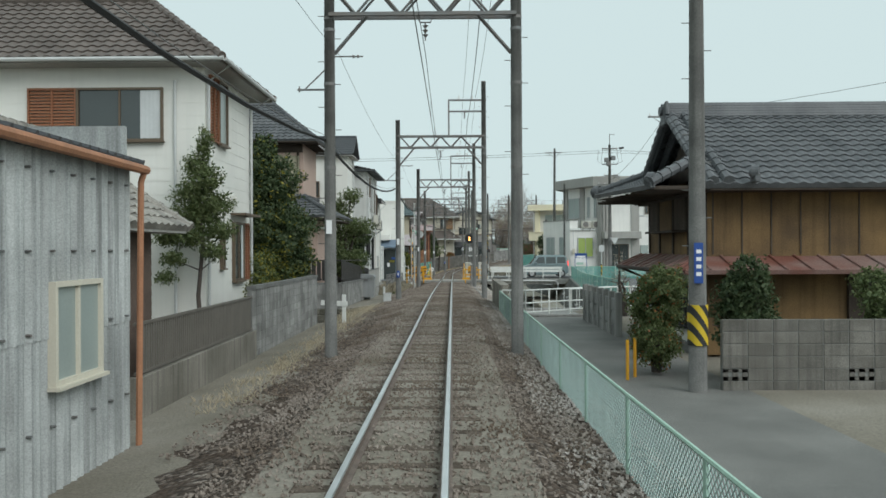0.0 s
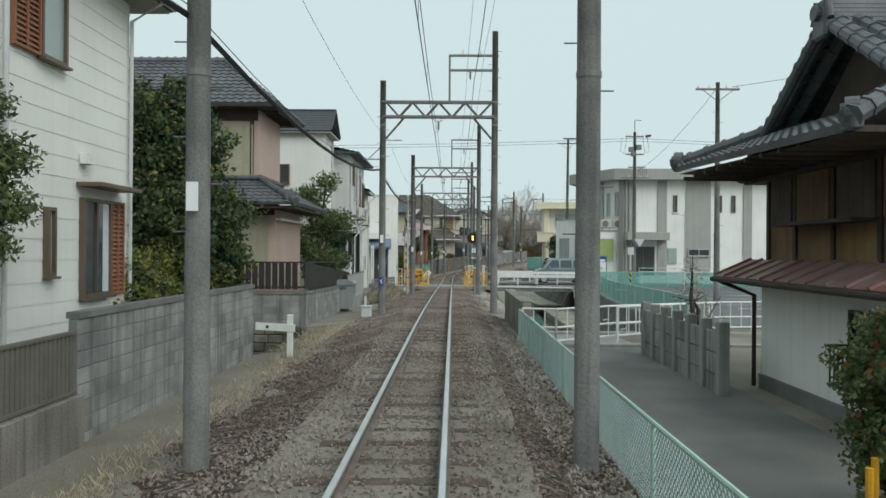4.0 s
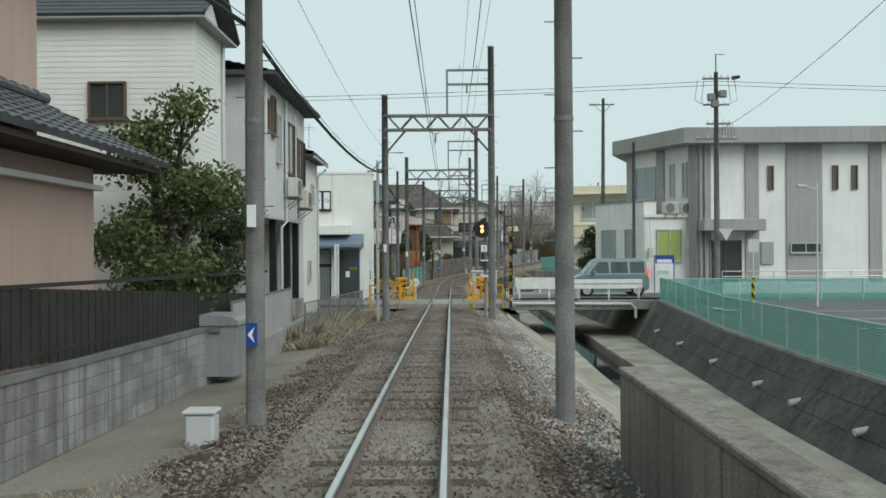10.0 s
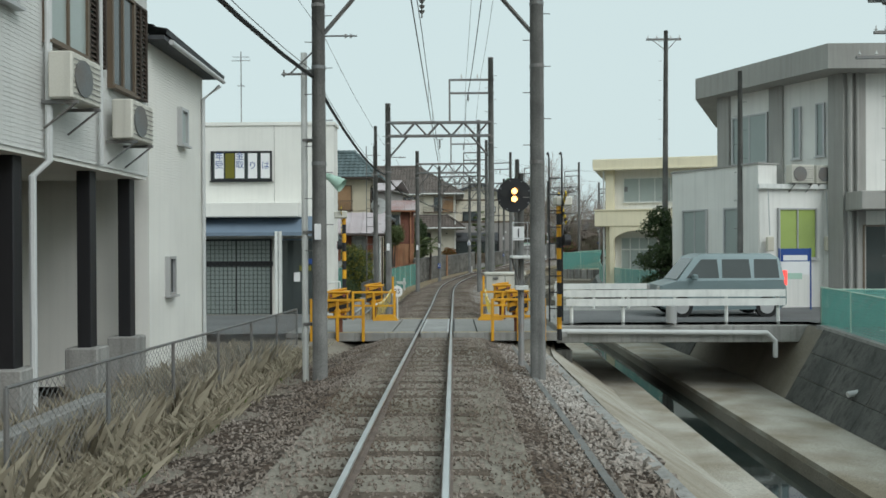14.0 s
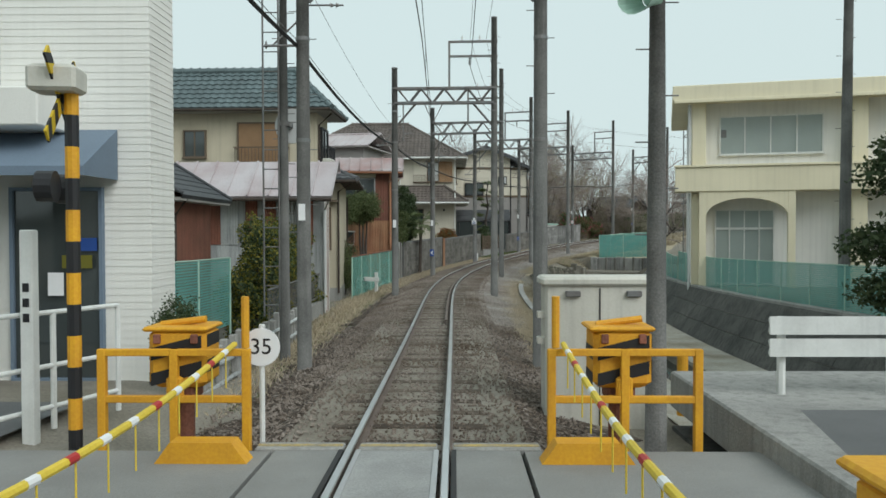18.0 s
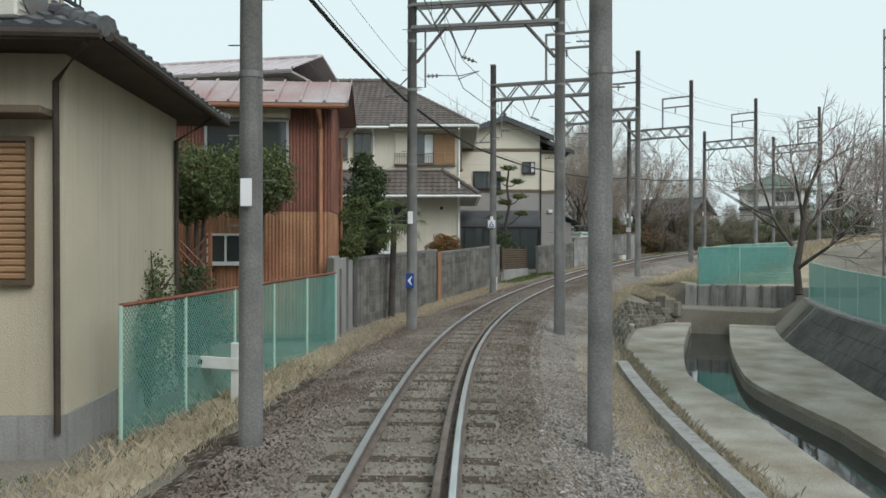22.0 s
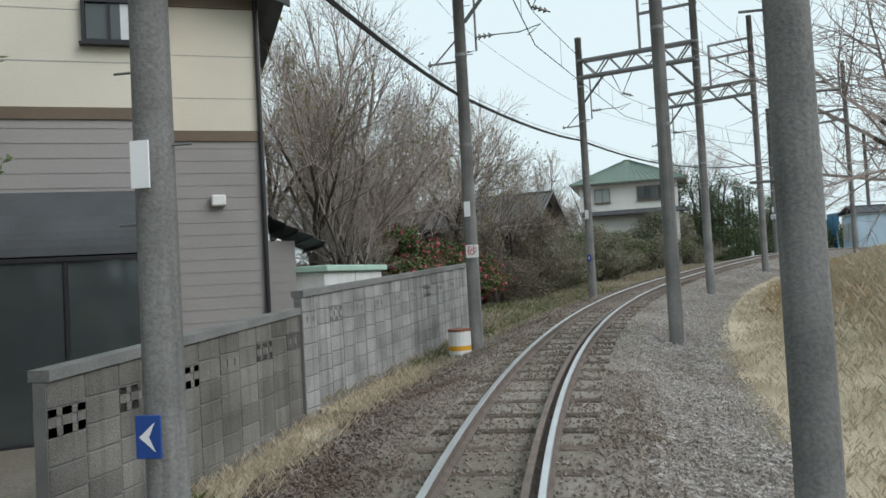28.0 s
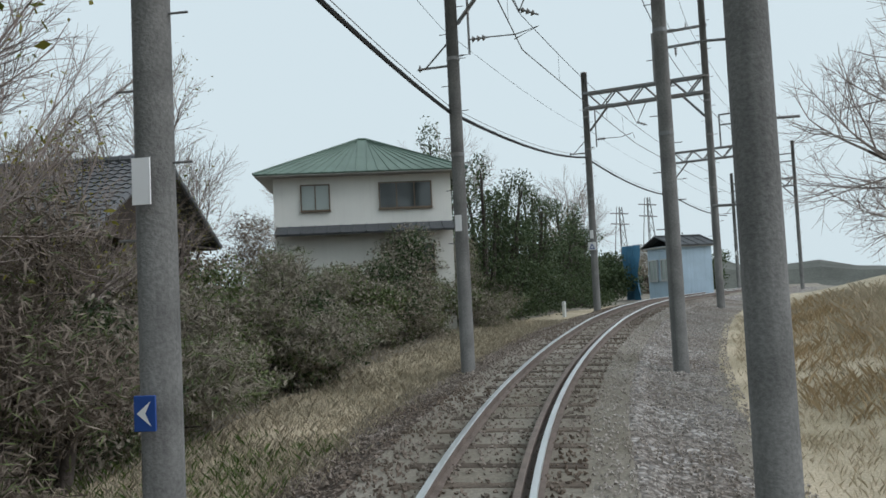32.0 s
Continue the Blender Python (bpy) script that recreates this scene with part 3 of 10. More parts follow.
stones("ballast_stones", 10000, 118, 160, -0.8, 0.8, lambda L: bedh(L), 0.024, "stone", "brown crushed stone between the rails farther on", seed=9)
stones("ballast_stones", 34000, 75, 118, -1.9, -0.8, lambda L: bedh(L), 0.02, "stone", "brown crushed stone on the outer shoulder of the curve", seed=10)
stones("ballast_stones", 15000, 75, 118, 0.8, 1.4, lambda L: bedh(L), 0.02, "stone", "brown crushed stone beside the inner rail", seed=12)
stones("ballast_stones", 44000, 75, 118, 1.25, 2.6, lambda L: bedh(L), 0.015, "stone_grey", "fine grey crushed stone on the inner shoulder of the curve", seed=2)
stones("ballast_stones", 12000, 118, 160, -1.9, -0.8, lambda L: bedh(L), 0.024, "stone", "brown crushed stone on the far outer shoulder", seed=11)
stones("ballast_stones", 22000, 118, 160, 0.8, 2.6, lambda L: bedh(L), 0.019, "stone_grey", "grey crushed stone ballast farther along the curve", seed=5)
# dry turf on the bank and the verges
M["turf"] = mat("dry_turf", (0.52, 0.44, 0.32), 1.0, 0, 0.3, 0.8, 1.0, 45, (0.31, 0.265, 0.175))
BX = (2.3, 2.5, 2.9, 3.4, 4.0, 4.8, 5.6, 6.5, 7.4, 8.3, 9.2)
BZ = (-0.46, -0.42, -0.42, -0.36, -0.25, -0.08, 0.1, 0.3, 0.42, 0.5, 0.52)


def turf(s0, s1, ls, hs, label):
    ss = np.arange(s0, s1, 0.5)
    k = len(ls)
    r = np.random.default_rng(int(s0))
    m = Mesh().add([W(s, l + (0.12 * r.normal() if j in (0, k - 1) else 0), (float(bank_up(s, l, h)) if s0 > 100 and l > 0 else h) + 0.012 + (0.015 * r.random() if 0 < j < k - 1 else -0.05)) for s in ss for j, (l, h) in enumerate(zip(ls, hs))], [(i * k + j, i * k + j + 1, i * k + k + j + 1, i * k + k + j) for i in range(len(ss) - 1) for j in range(k - 1)])
    return tagged(m.make("verge", "turf"), label, "grass", kind="structure")


turf(108.6, 175, BX, BZ, "straw-coloured dry turf on the bank")
turf(96, 109, (2.0, 2.2, 2.4, 2.6), (-0.38, -0.4, -0.42, -0.44), "straw-coloured turf above the stone wall")
turf(106.3, 108.9, (2.4, 2.6, 3.2, 3.85), (-0.42, -0.43, -0.42, -0.42), "straw-coloured turf on the corner of the bank")
turf(74, 96, (1.75, 2.0, 2.4, 2.7), (-0.35, -0.37, -0.42, -0.44), "dry turf between the track and the canal")
turf(66, 92, (-3.6, -3.0, -2.6, -2.1), (-0.46, -0.46, -0.43, -0.38), "dry turf beside the track")
turf(96, 117, (-3.4, -2.9, -2.5, -2.0), (-0.5, -0.46, -0.42, -0.37), "dry turf along the outer side of the curve")
turf(117, 165, (-5.2, -3.9, -2.9, -2.4, -1.9), (-0.34, -0.35, -0.37, -0.4, -0.36), "dry turf between the track and the scrub")
turf(46.5, 57.5, (-4.3, -3.6, -2.9, -2.4), (-0.62, -0.58, -0.5, -0.42), "dry turf beside the raised house")

# ---- overhead line: portals, wires ----


def insulator(m, p, d, n=3, r=0.055, step=0.09):
    """A string of sheds from p along d."""
    p, d = Vector(p), Vector(d).normalized()
    m.tube([p, p + d * (n + 1) * step], 0.014, 6)
    for i in range(n):
        c = p + d * (i + 0.9) * step
        m.tube([c - d * 0.02, c + d * 0.03], r, 10, r * 0.35)


STEP = Mesh().tube([(-0.01, 0, 0), (0.12, 0, 0)], 0.008, 5).make("step_bolt", "steel")
BAND = Mesh().tube([(0, 0, -0.03), (0, 0, 0.03)], 1.0, 14).make("clamp_band", "steel")


def portal(s, ll=-2.2, lr=2.0, beam=6.9, topl=7.6, topr=9.3, feeder=True, pull=0.0, plate=True, arm_turn=0.0, rad=0.124):
    """A pair of concrete poles with a lattice beam, the contact-wire hanger and the feeder frame."""
    P = thing("catenary_portal", F(s), "grey concrete poles joined by a zigzag steel lattice beam", "catenary portal", "portals along the track")
    for l, top, nm in ((ll, topl, "left"), (lr, topr, "right")):
        pole = Mesh().tube([(l, 0, -0.9), (l, 0, top)], rad, 16, rad * 0.8).make("pole", "pole", P, smooth=True)
        for k in range(int((top - 1.9) / 0.45)):
            z = 1.9 + 0.45 * k
            q = rad * (1 - 0.2 * z / top)
            sgn = 1 if k % 2 else -1
            share(STEP, pole, pose(l + sgn * q, 0, z, 0, 0, 0 if sgn > 0 else 180))
        for z in (beam - 0.78, beam - 0.55, beam, 5.05, 3.4):
            if z < top - 0.1:
                q = rad * (1.04 - 0.2 * z / top)
                share(BAND, pole, pose(l, 0, z) @ Matrix.Diagonal((q, q, 1, 1)))
        Mesh().tube([(l, 0, top - 0.01), (l, 0, top + 0.03)], rad * 0.86, 12).make("pole_cap", "steel", pole)
    a, b = ll + 0.11, lr - 0.11
    hgt = 0.5
    for z in (beam, beam - hgt):
        c = Mesh()
        for y in (-0.13, 0.13):
            c.box(a - 0.1, y - 0.035, z - 0.035, b + 0.1, y + 0.035, z + 0.035)
        c.make("beam_chord", "steel", P)
    n = 8
    for y in (-0.13, 0.13):
        for i in range(n):
            x0, x1 = a + (b - a) * i / n, a + (b - a) * (i + 1) / n
            z0, z1 = (beam - hgt, beam) if i % 2 else (beam, beam - hgt)
            Mesh().tube([(x0, y, z0), (x1, y, z1)], 0.026, 4).make("lattice_brace", "steel", P)
    for x0, x1 in ((ll + 0.1, ll + 0.75), (lr - 0.1, lr - 0.75)):
        Mesh().tube([(x0, 0, beam - hgt - 0.75), (x1, 0, beam - hgt)], 0.038, 4).make("knee_brace", "steel", P)
    # hanger for the contact wire
    h = Mesh()
    cx = -0.05 + pull
    if abs(pull) < 0.05:
        h.tube([(cx - 0.16, 0, beam - hgt), (cx - 0.1, 0, beam - hgt - 0.14), (cx + 0.1, 0, beam - hgt - 0.14), (cx + 0.16, 0, beam - hgt)], 0.016, 5)
        insulator(h, (cx, 0, beam - hgt - 0.14), (0, 0, -1), 3)
    else:
        drop = beam - hgt
        h.tube([(cx - 0.3, 0, drop), (cx, 0, drop - 0.7), (cx + 0.35, 0, drop)], 0.02, 5)
        insulator(h, (cx, 0, drop - 0.65), (0.8, 0, -0.35), 3)
    h.make("contact_wire_hanger", "porcelain", P)
    if abs(pull) >= 0.05:
        st = Mesh()
        st.tube([(ll + 0.3, 0, beam - 0.5), (ll + 0.3, 0, 5.1), (ll + 0.12, 0, 5.1)], 0.022, 5)
        insulator(st, (ll + 0.3, 0, 5.35), (1, 0, 0), 3)
        st.make("pull_off_bracket", "steel", P)
        Mesh().tube([(ll + 0.65, 0, 5.35), (ll + 1.1, 0, 5.33), (ll + 1.5, 0, 5.42), (cx - 0.1, 0, 5.25)], 0.012, 5).make("steady_arm", "steel", P)
    elif plate:
        st = Mesh()
        st.tube([(ll + 0.1, 0, 5.6), (ll + 0.45, 0, 5.6)], 0.016, 5)
        insulator(st, (ll + 0.4, 0, 5.6), (1, 0, 0), 2, 0.04)
        st.make("side_insulator", "steel", P)
    if feeder:
        fx = lr - 1.55
        fr = Mesh()
        for z in (8.5, 8.0):
            fr.box(fx, -0.04, z - 0.035, lr + 0.12, 0.04, z + 0.035)
        fr.box(fx - 0.035, -0.035, beam, fx + 0.035, 0.035, 8.53)
        fr.make("feeder_frame", "steel", P)
        for x in (fx + 0.45, fx + 1.05):
            i = Mesh()
            insulator(i, (x, 0, 8.53), (0, 0, 1), 2, 0.04, 0.06)
            i.make("pin_insulator", "porcelain_w", P)
        i = Mesh()
        insulator(i, (fx + 0.7, 0, 7.98), (0, 0, -1), 3, 0.05, 0.08)
        i.make("feeder_insulator", "porcelain", P)
    # bracket for the telephone cable
    br = Mesh()
    br.tube([(ll - 0.08, 0, 4.95), (ll - 0.62, 0, 4.95)], 0.022, 5)
    br.tube([(ll - 0.08, 0, 5.35), (ll - 0.5, 0, 4.95)], 0.016, 5)
    insulator(br, (ll - 0.6, 0, 4.9), (0, 0, 1), 1, 0.05, 0.06)
    br.make("cable_bracket", "steel", P)
    if plate:
        Mesh().box(ll - 0.055, -0.172, 2.09, ll + 0.055, -0.16, 2.36).make("number_plate", "signwhite", P, "small white enamel plate")
    return P


PORT = [(15.6, -1.95, 1.74, 0), (35.1, -1.95, 1.87, 0), (53.25, -1.84, 1.92, 0), (69.4, -2.0, 1.88, 0), (83.9, -1.68, 1.77, -0.3), (93.4, -1.52, 1.72, -0.35), (103.4, -1.73, 1.68, -0.35),
        (111.8, -1.69, 1.86, -0.35), (121.5, -1.75, 1.72, -0.35), (131.55, -1.66, 1.75, -0.35), (140.2, -1.58, 1.84, -0.35), (153.4, -1.9, 1.95, -0.2), (168, -2.0, 1.9, 0), (184, -2, 1.9, 0)]
for k, (s, ll, lr, pull) in enumerate(PORT):
    portal(s, ll, lr, pull=pull, feeder=True, rad=0.135 if k == 2 else 0.124)
portal(-8.0)
STA = [-8.0] + [p[0] for p in PORT]


def line_wire(name, l, h, sag, r, material, label, stations=STA, droop=0, n=8, pulls=True):
    m = Mesh()
    pts = []
    for a, b in zip(stations[:-1], stations[1:]):
        for k in range(n):
            q = k / n
            s = a + (b - a) * q
            ll = l(s) if callable(l) else l
            # straight between supports
            pa, pb = W(a, l(a) if callable(l) else l, h(a) if callable(h) else h), W(b, l(b) if callable(l) else l, h(b) if callable(h) else h)
            p = pa.lerp(pb, q)
            p.z -= sag * 4 * q * (1 - q) * ((b - a) / 15) ** 2
            pts.append(p)
    m.tube(pts, r, 5)
    return tagged(m.make(name, material), label, "wire")


cab = lambda s: float(np.interp(s, [-8, 15.6, 35.1, 53.25, 69.4, 83.9, 93.4, 103.4, 111.8, 121.5, 131.55, 140.2, 153.4], [4.4, 3.95, 4.6, 4.9, 4.95, 5.0, 4.8, 4.55, 4.3, 4.35, 4.5, 4.15, 4.8]))
con = lambda s: -0.05 + float(np.interp(s, [70, 84.6, 150, 168], [0, -0.32, -0.32, 0]))
line_wire("contact_wire", con, 5.05, 0.02, 0.009, "copper", "copper contact wire over the track")
line_wire("messenger_wire", con, 5.65, 0.13, 0.007, "wire", "thin messenger wire above the contact wire")
line_wire("feeder_wire", lambda s: 1.15 if s < 60 else 0.95, 7.62, 0.25, 0.011, "wire", "black feeder wire along the poles")
line_wire("feeder_wire", lambda s: 0.95, 8.62, 0.25, 0.006, "wire", "thin wire on the feeder frames")
line_wire("feeder_wire", lambda s: 1.5, 8.62, 0.25, 0.006, "wire", "thin wire on the feeder frames")
line_wire("telephone_cable", lambda s: float(np.interp(s, [p[0] for p in PORT], [p[1] for p in PORT])) - 0.1, cab, 0.28, 0.032, "wire", "thick black bundled telephone cable slung from pole to pole")
line_wire("cable_hanger_wire", lambda s: float(np.interp(s, [p[0] for p in PORT], [p[1] for p in PORT])) - 0.1, lambda s: cab(s) + 0.1, 0.27, 0.006, "steel", "thin support wire over the telephone cable")
line_wire("signal_wire", lambda s: -1.75, 5.62, 0.2, 0.004, "wire", "thin wire strung beside the poles")
dr = Mesh()
for a, b in zip(STA[1:12], STA[2:13]):
    for q in (0.2, 0.4, 0.6, 0.8):
        pa = W(a, con(a), 5.05).lerp(W(b, con(b), 5.05), q)
        dr.tube([pa, pa + Vector((0, 0, 0.6 - 0.5 * q * (1 - q) * ((b - a) / 15) ** 2))], 0.004, 4)
tagged(dr.make("dropper", "wire"), "thin droppers between contact and messenger wire", "wire", kind="stuff")


def utility_pole(s, l, base, top, arms=(), label="grey concrete utility pole with cross-arms", r=0.15, lean=0.0):
    P = thing("utility_pole", F(s, l, 0), label, "utility pole")
    Mesh().tube([(0, 0, base - 0.5), (lean, 0, top)], r, 14, r * 0.62).make("pole", "pole", P, smooth=True)
    for z, w, dx in arms:
        Mesh().box(dx - w, -0.05, z - 0.04, dx + w, 0.05, z + 0.04).make("cross_arm", "steel", P)
        for x in (dx - w * 0.9, dx - w * 0.4, dx + w * 0.4, dx + w * 0.9):
            i = Mesh()
            insulator(i, (x, 0, z + 0.03), (0, 0, 1), 1, 0.05, 0.08)
            i.make("insulator", "porcelain_w", P)
    if len(arms) == 1:
        z, w, dx = arms[0]
        for sg in (-1, 1):
            Mesh().tube([(dx + sg * w * 0.75, -0.06, z), (lean, -0.06, z - 0.55)], 0.018, 5).make("arm_brace", "steel", P)
    for k in range(int((top - 1.8) / 0.45)):
        sg = 1 if k % 2 else -1
        share(STEP, P, pose(sg * r * 0.8, 0, 1.8 + 0.45 * k, 0, 0, 0 if sg > 0 else 180))
    return P


u0 = utility_pole(12.8, 4.42, -0.6, 9.2, ((8.2, 0.8, 0), (7.2, 0.35, 0.2)), "grey utility pole with a blue plate and a yellow-black striped guard")
Mesh().box(-0.1, -0.17, 1.2, 0.04, -0.15, 1.85).make("street_plate", "blue", u0, "blue plate with white bars")
for k in range(4):
    Mesh().box(-0.07 + 0.0, -0.176, 1.32 + 0.12 * k, 0.01, -0.172, 1.38 + 0.12 * k).make("plate_bar", "signwhite", u0)
gd = Mesh().tube([(0, 0, 0.2), (0, 0, 0.85)], 0.162, 20)
gm = bpy.data.materials.new("hazard_stripes")
gm.use_nodes = True
gn, gl = gm.node_tree.nodes, gm.node_tree.links
wv = gn.new("ShaderNodeTexWave")
wv.wave_type, wv.bands_direction = "BANDS", "DIAGONAL"
wv.inputs["Scale"].default_value = 2.2
gtc = gn.new("ShaderNodeTexCoord")
gmp = gn.new("ShaderNodeMapping")
gmp.inputs["Scale"].default_value = (1.4, 0.2, 1.0)
gl.new(gtc.outputs["Object"], gmp.inputs[0])
gl.new(gmp.outputs[0], wv.inputs["Vector"])
grp = gn.new("ShaderNodeValToRGB")
grp.color_ramp.interpolation = "CONSTANT"
grp.color_ramp.elements[0].color, grp.color_ramp.elements[1].color = (0.02, 0.02, 0.02, 1), (0.6, 0.42, 0.02, 1)
grp.color_ramp.elements[1].position = 0.5
gl.new(wv.outputs["Color"], grp.inputs[0])
gl.new(grp.outputs[0], gn["Principled BSDF"].inputs["Base Color"])
gn["Principled BSDF"].inputs["Roughness"].default_value = 0.6
M["hazard"] = gm
gd.make("striped_guard", "hazard", u0, "yellow and black striped guard sleeve")
utility_pole(42.8, 12.0, -0.4, 9.4, ((9.1, 0.95, 0),), "brown-grey utility pole beside the car park", 0.14)
u2 = utility_pole(62.1, 12.8, 0, 10.5, ((10.2, 0.62, 0), (8.1, 0.55, 0.1), (7.4, 0.95, 0)), "utility pole with several cross-arms in front of the white building", 0.15)
Mesh().tube([(0, 0, 10.4), (0, 0, 11.35)], 0.03, 6).make("top_spike", "steel", u2)
Mesh().tube([(0, 0, 11.33), (0.4, 0, 11.3)], 0.02, 5).make("top_arm", "steel", u2)
for z, x in ((9.3, -0.28), (9.45, 0.24), (9.0, -0.12)):
    Mesh().box(x - 0.17, -0.3, z - 0.17, x + 0.17, -0.08, z + 0.17, 0.03).make("switch_box", "steel", u2)
Mesh().box(-0.6, -0.05, 8.95, 0.6, 0.05, 9.02).make("cross_arm", "steel", u2)
for sg in (-1, 1):
    for w_ in (0.55, 0.85):
        Mesh().tube([(sg * w_, 0, 10.15), (sg * (w_ + 0.06), 0, 9.7), (sg * (w_ + 0.12), 0, 9.2), (sg * 0.55, 0, 8.98), (sg * 0.3, 0, 9.1)], 0.012, 5).make("jumper_cable", "wire", u2)
for k in range(5):
    Mesh().tube([(0.25 + 0.12 * k, 0, 8.2), (0.3 + 0.12 * k, 0.0, 7.9), (0.25 + 0.15 * k, 0, 7.5)], 0.012, 5).make("jumper_cable", "wire", u2)
Mesh().tube([(0.75, 0, 10.22), (1.1, 0, 10.28)], 0.1, 10, 0.07).make("cable_head", "wire", u2, "black cable head")
utility_pole(76.3, 10.2, 0, 12.2, ((11.8, 0.8, 0),), "tall leaning utility pole", 0.15, 0.1)
utility_pole(64.2, 2.45, -0.3, 4.85, (), "slim grey pole with a horn loudspeaker", 0.11)
utility_pole(70.7, -2.6, -0.4, 7.0, (), "dark steel pole with a ladder and a round mirror back", 0.1)
utility_pole(65.1, 9.66, 0, 7.74, (), "plain round grey pole by the white building", 0.11)


def span(name, pts, sag, r, label, material="wire"):
    m = Mesh()
    out = []
    for a, b in zip(pts[:-1], pts[1:]):
        a, b = Vector(a), Vector(b)
        for k in range(12):
            q = k / 12
            p = a.lerp(b, q)
            p.z -= sag * 4 * q * (1 - q)
            out.append(p)
    out.append(Vector(pts[-1]))
    m.tube(out, r, 5)
    return tagged(m.make(name, material), label, "wire")


for dz in (0, 0.18):
    span("power_line", [W(62, -40, 9.6 + dz), W(62.1, 12.8, 9.9 + dz), W(62, 60, 9.6 + dz)], 0.5, 0.012, "black power line across the track")
span("power_line", [W(42.8, 12, 9.2), W(62.1, 12.8, 7.7)], 0.4, 0.01, "power line between utility poles")
span("power_line", [W(42.8, 12.6, 9.2), W(20, 26, 9.0)], 0.4, 0.01, "power line between utility poles")
for h in (8.3, 8.0, 7.3, 7.1):
    span("power_line", [W(12.4, 4.4, h), W(13.5, 30, h - 0.4)], 0.6, 0.012, "power line over the tiled house")

for ob in (STEP, BAND):
    bpy.data.objects.remove(ob)
def lettering(text, size, m, material, parent=None, name="lettering"):
    c = bpy.data.curves.new(name, "FONT")
    c.body, c.size, c.align_x, c.align_y = text, size, "CENTER", "CENTER"
    c.extrude = 0.0015
    c.materials.append(M[material])
    o = new(name, c)
    if parent is not None:
        o.parent = parent
    o.matrix_local = m
    return o



# ---- houses ----


def roof_plane(m, a, b, c, d, tw=0.27, row=0.24, amp=0.035, step=0.03, kind="tile"):
    """Tiled slope: a-b the eave, d-c the ridge above it (a below d). Waves across, a small step at each row."""
    a, b, c, d = (Vector(p) for p in (a, b, c, d))
    e = (b - a)
    el = e.length
    ex = e.normalized()
    up0 = (d - a) - ex * (d - a).dot(ex)
    sl = up0.length
    uy = up0.normalized()
    nrm = ex.cross(uy)
    if nrm.z < 0:
        nrm = -nrm
    xl1, xr1 = (d - a).dot(ex), (c - a).dot(ex)
    nr = max(2, int(sl / row))
    if kind == "sheet":
        nr = 1
    if kind == "tile":
        nc = max(2, int(el / tw)) * 4
        xs = [el * i / nc for i in range(nc + 1)]
        hs = [amp * (0.5 + 0.5 * math.cos(2 * math.pi * (i % 4) / 4 + 0.6)) for i in range(nc + 1)]
    elif kind == "slate":
        xs, hs = [0, el * 0.25, el * 0.5, el * 0.75, el], [0] * 5
    else:
        xs, hs = [], []
        k = max(2, int(el / tw))
        for i in range(k + 1):
            x = el * i / k
            for dx, hh in ((-0.03, 0), (-0.02, amp), (0.02, amp), (0.03, 0)):
                xs.append(min(max(x + dx, 0), el))
                hs.append(hh)
    vs, fs = [], []
    n = len(xs)
    for j in range(nr):
        for v, off in ((j / nr, step), ((j + 1) / nr, 0.0)):
            lo, hi = xl1 * v, el + (xr1 - el) * v
            for x, h in zip(xs, hs):
                x = min(max(x, lo), hi)
                vs.append(a + ex * x + uy * (sl * v) + nrm * (h + off))
    for r in range(2 * nr - 1):
        for i in range(n - 1):
            fs.append((r * n + i, r * n + i + 1, r * n + n + i + 1, r * n + n + i))
    # eave face
    o = len(vs)
    for x in xs:
        vs.append(a + ex * x - nrm * 0.06)
    for i in range(n - 1):
        fs.append((o + i, o + i + 1, i + 1, i))
    m.add(vs, fs)


def ridge(m, a, b, r=0.11, tiles=True):
    a, b = Vector(a), Vector(b)
    n = max(1, int((b - a).length / 0.3))
    m.tube([a + Vector((0, 0, 0.03)), b + Vector((0, 0, 0.03))], r, 8)
    if tiles:
        for i in range(n + 1):
            p = a.lerp(b, i / n)
            d = (b - a).normalized()
            m.tube([p - d * 0.03 + Vector((0, 0, 0.035)), p + d * 0.03 + Vector((0, 0, 0.035))], r * 1.18, 8)


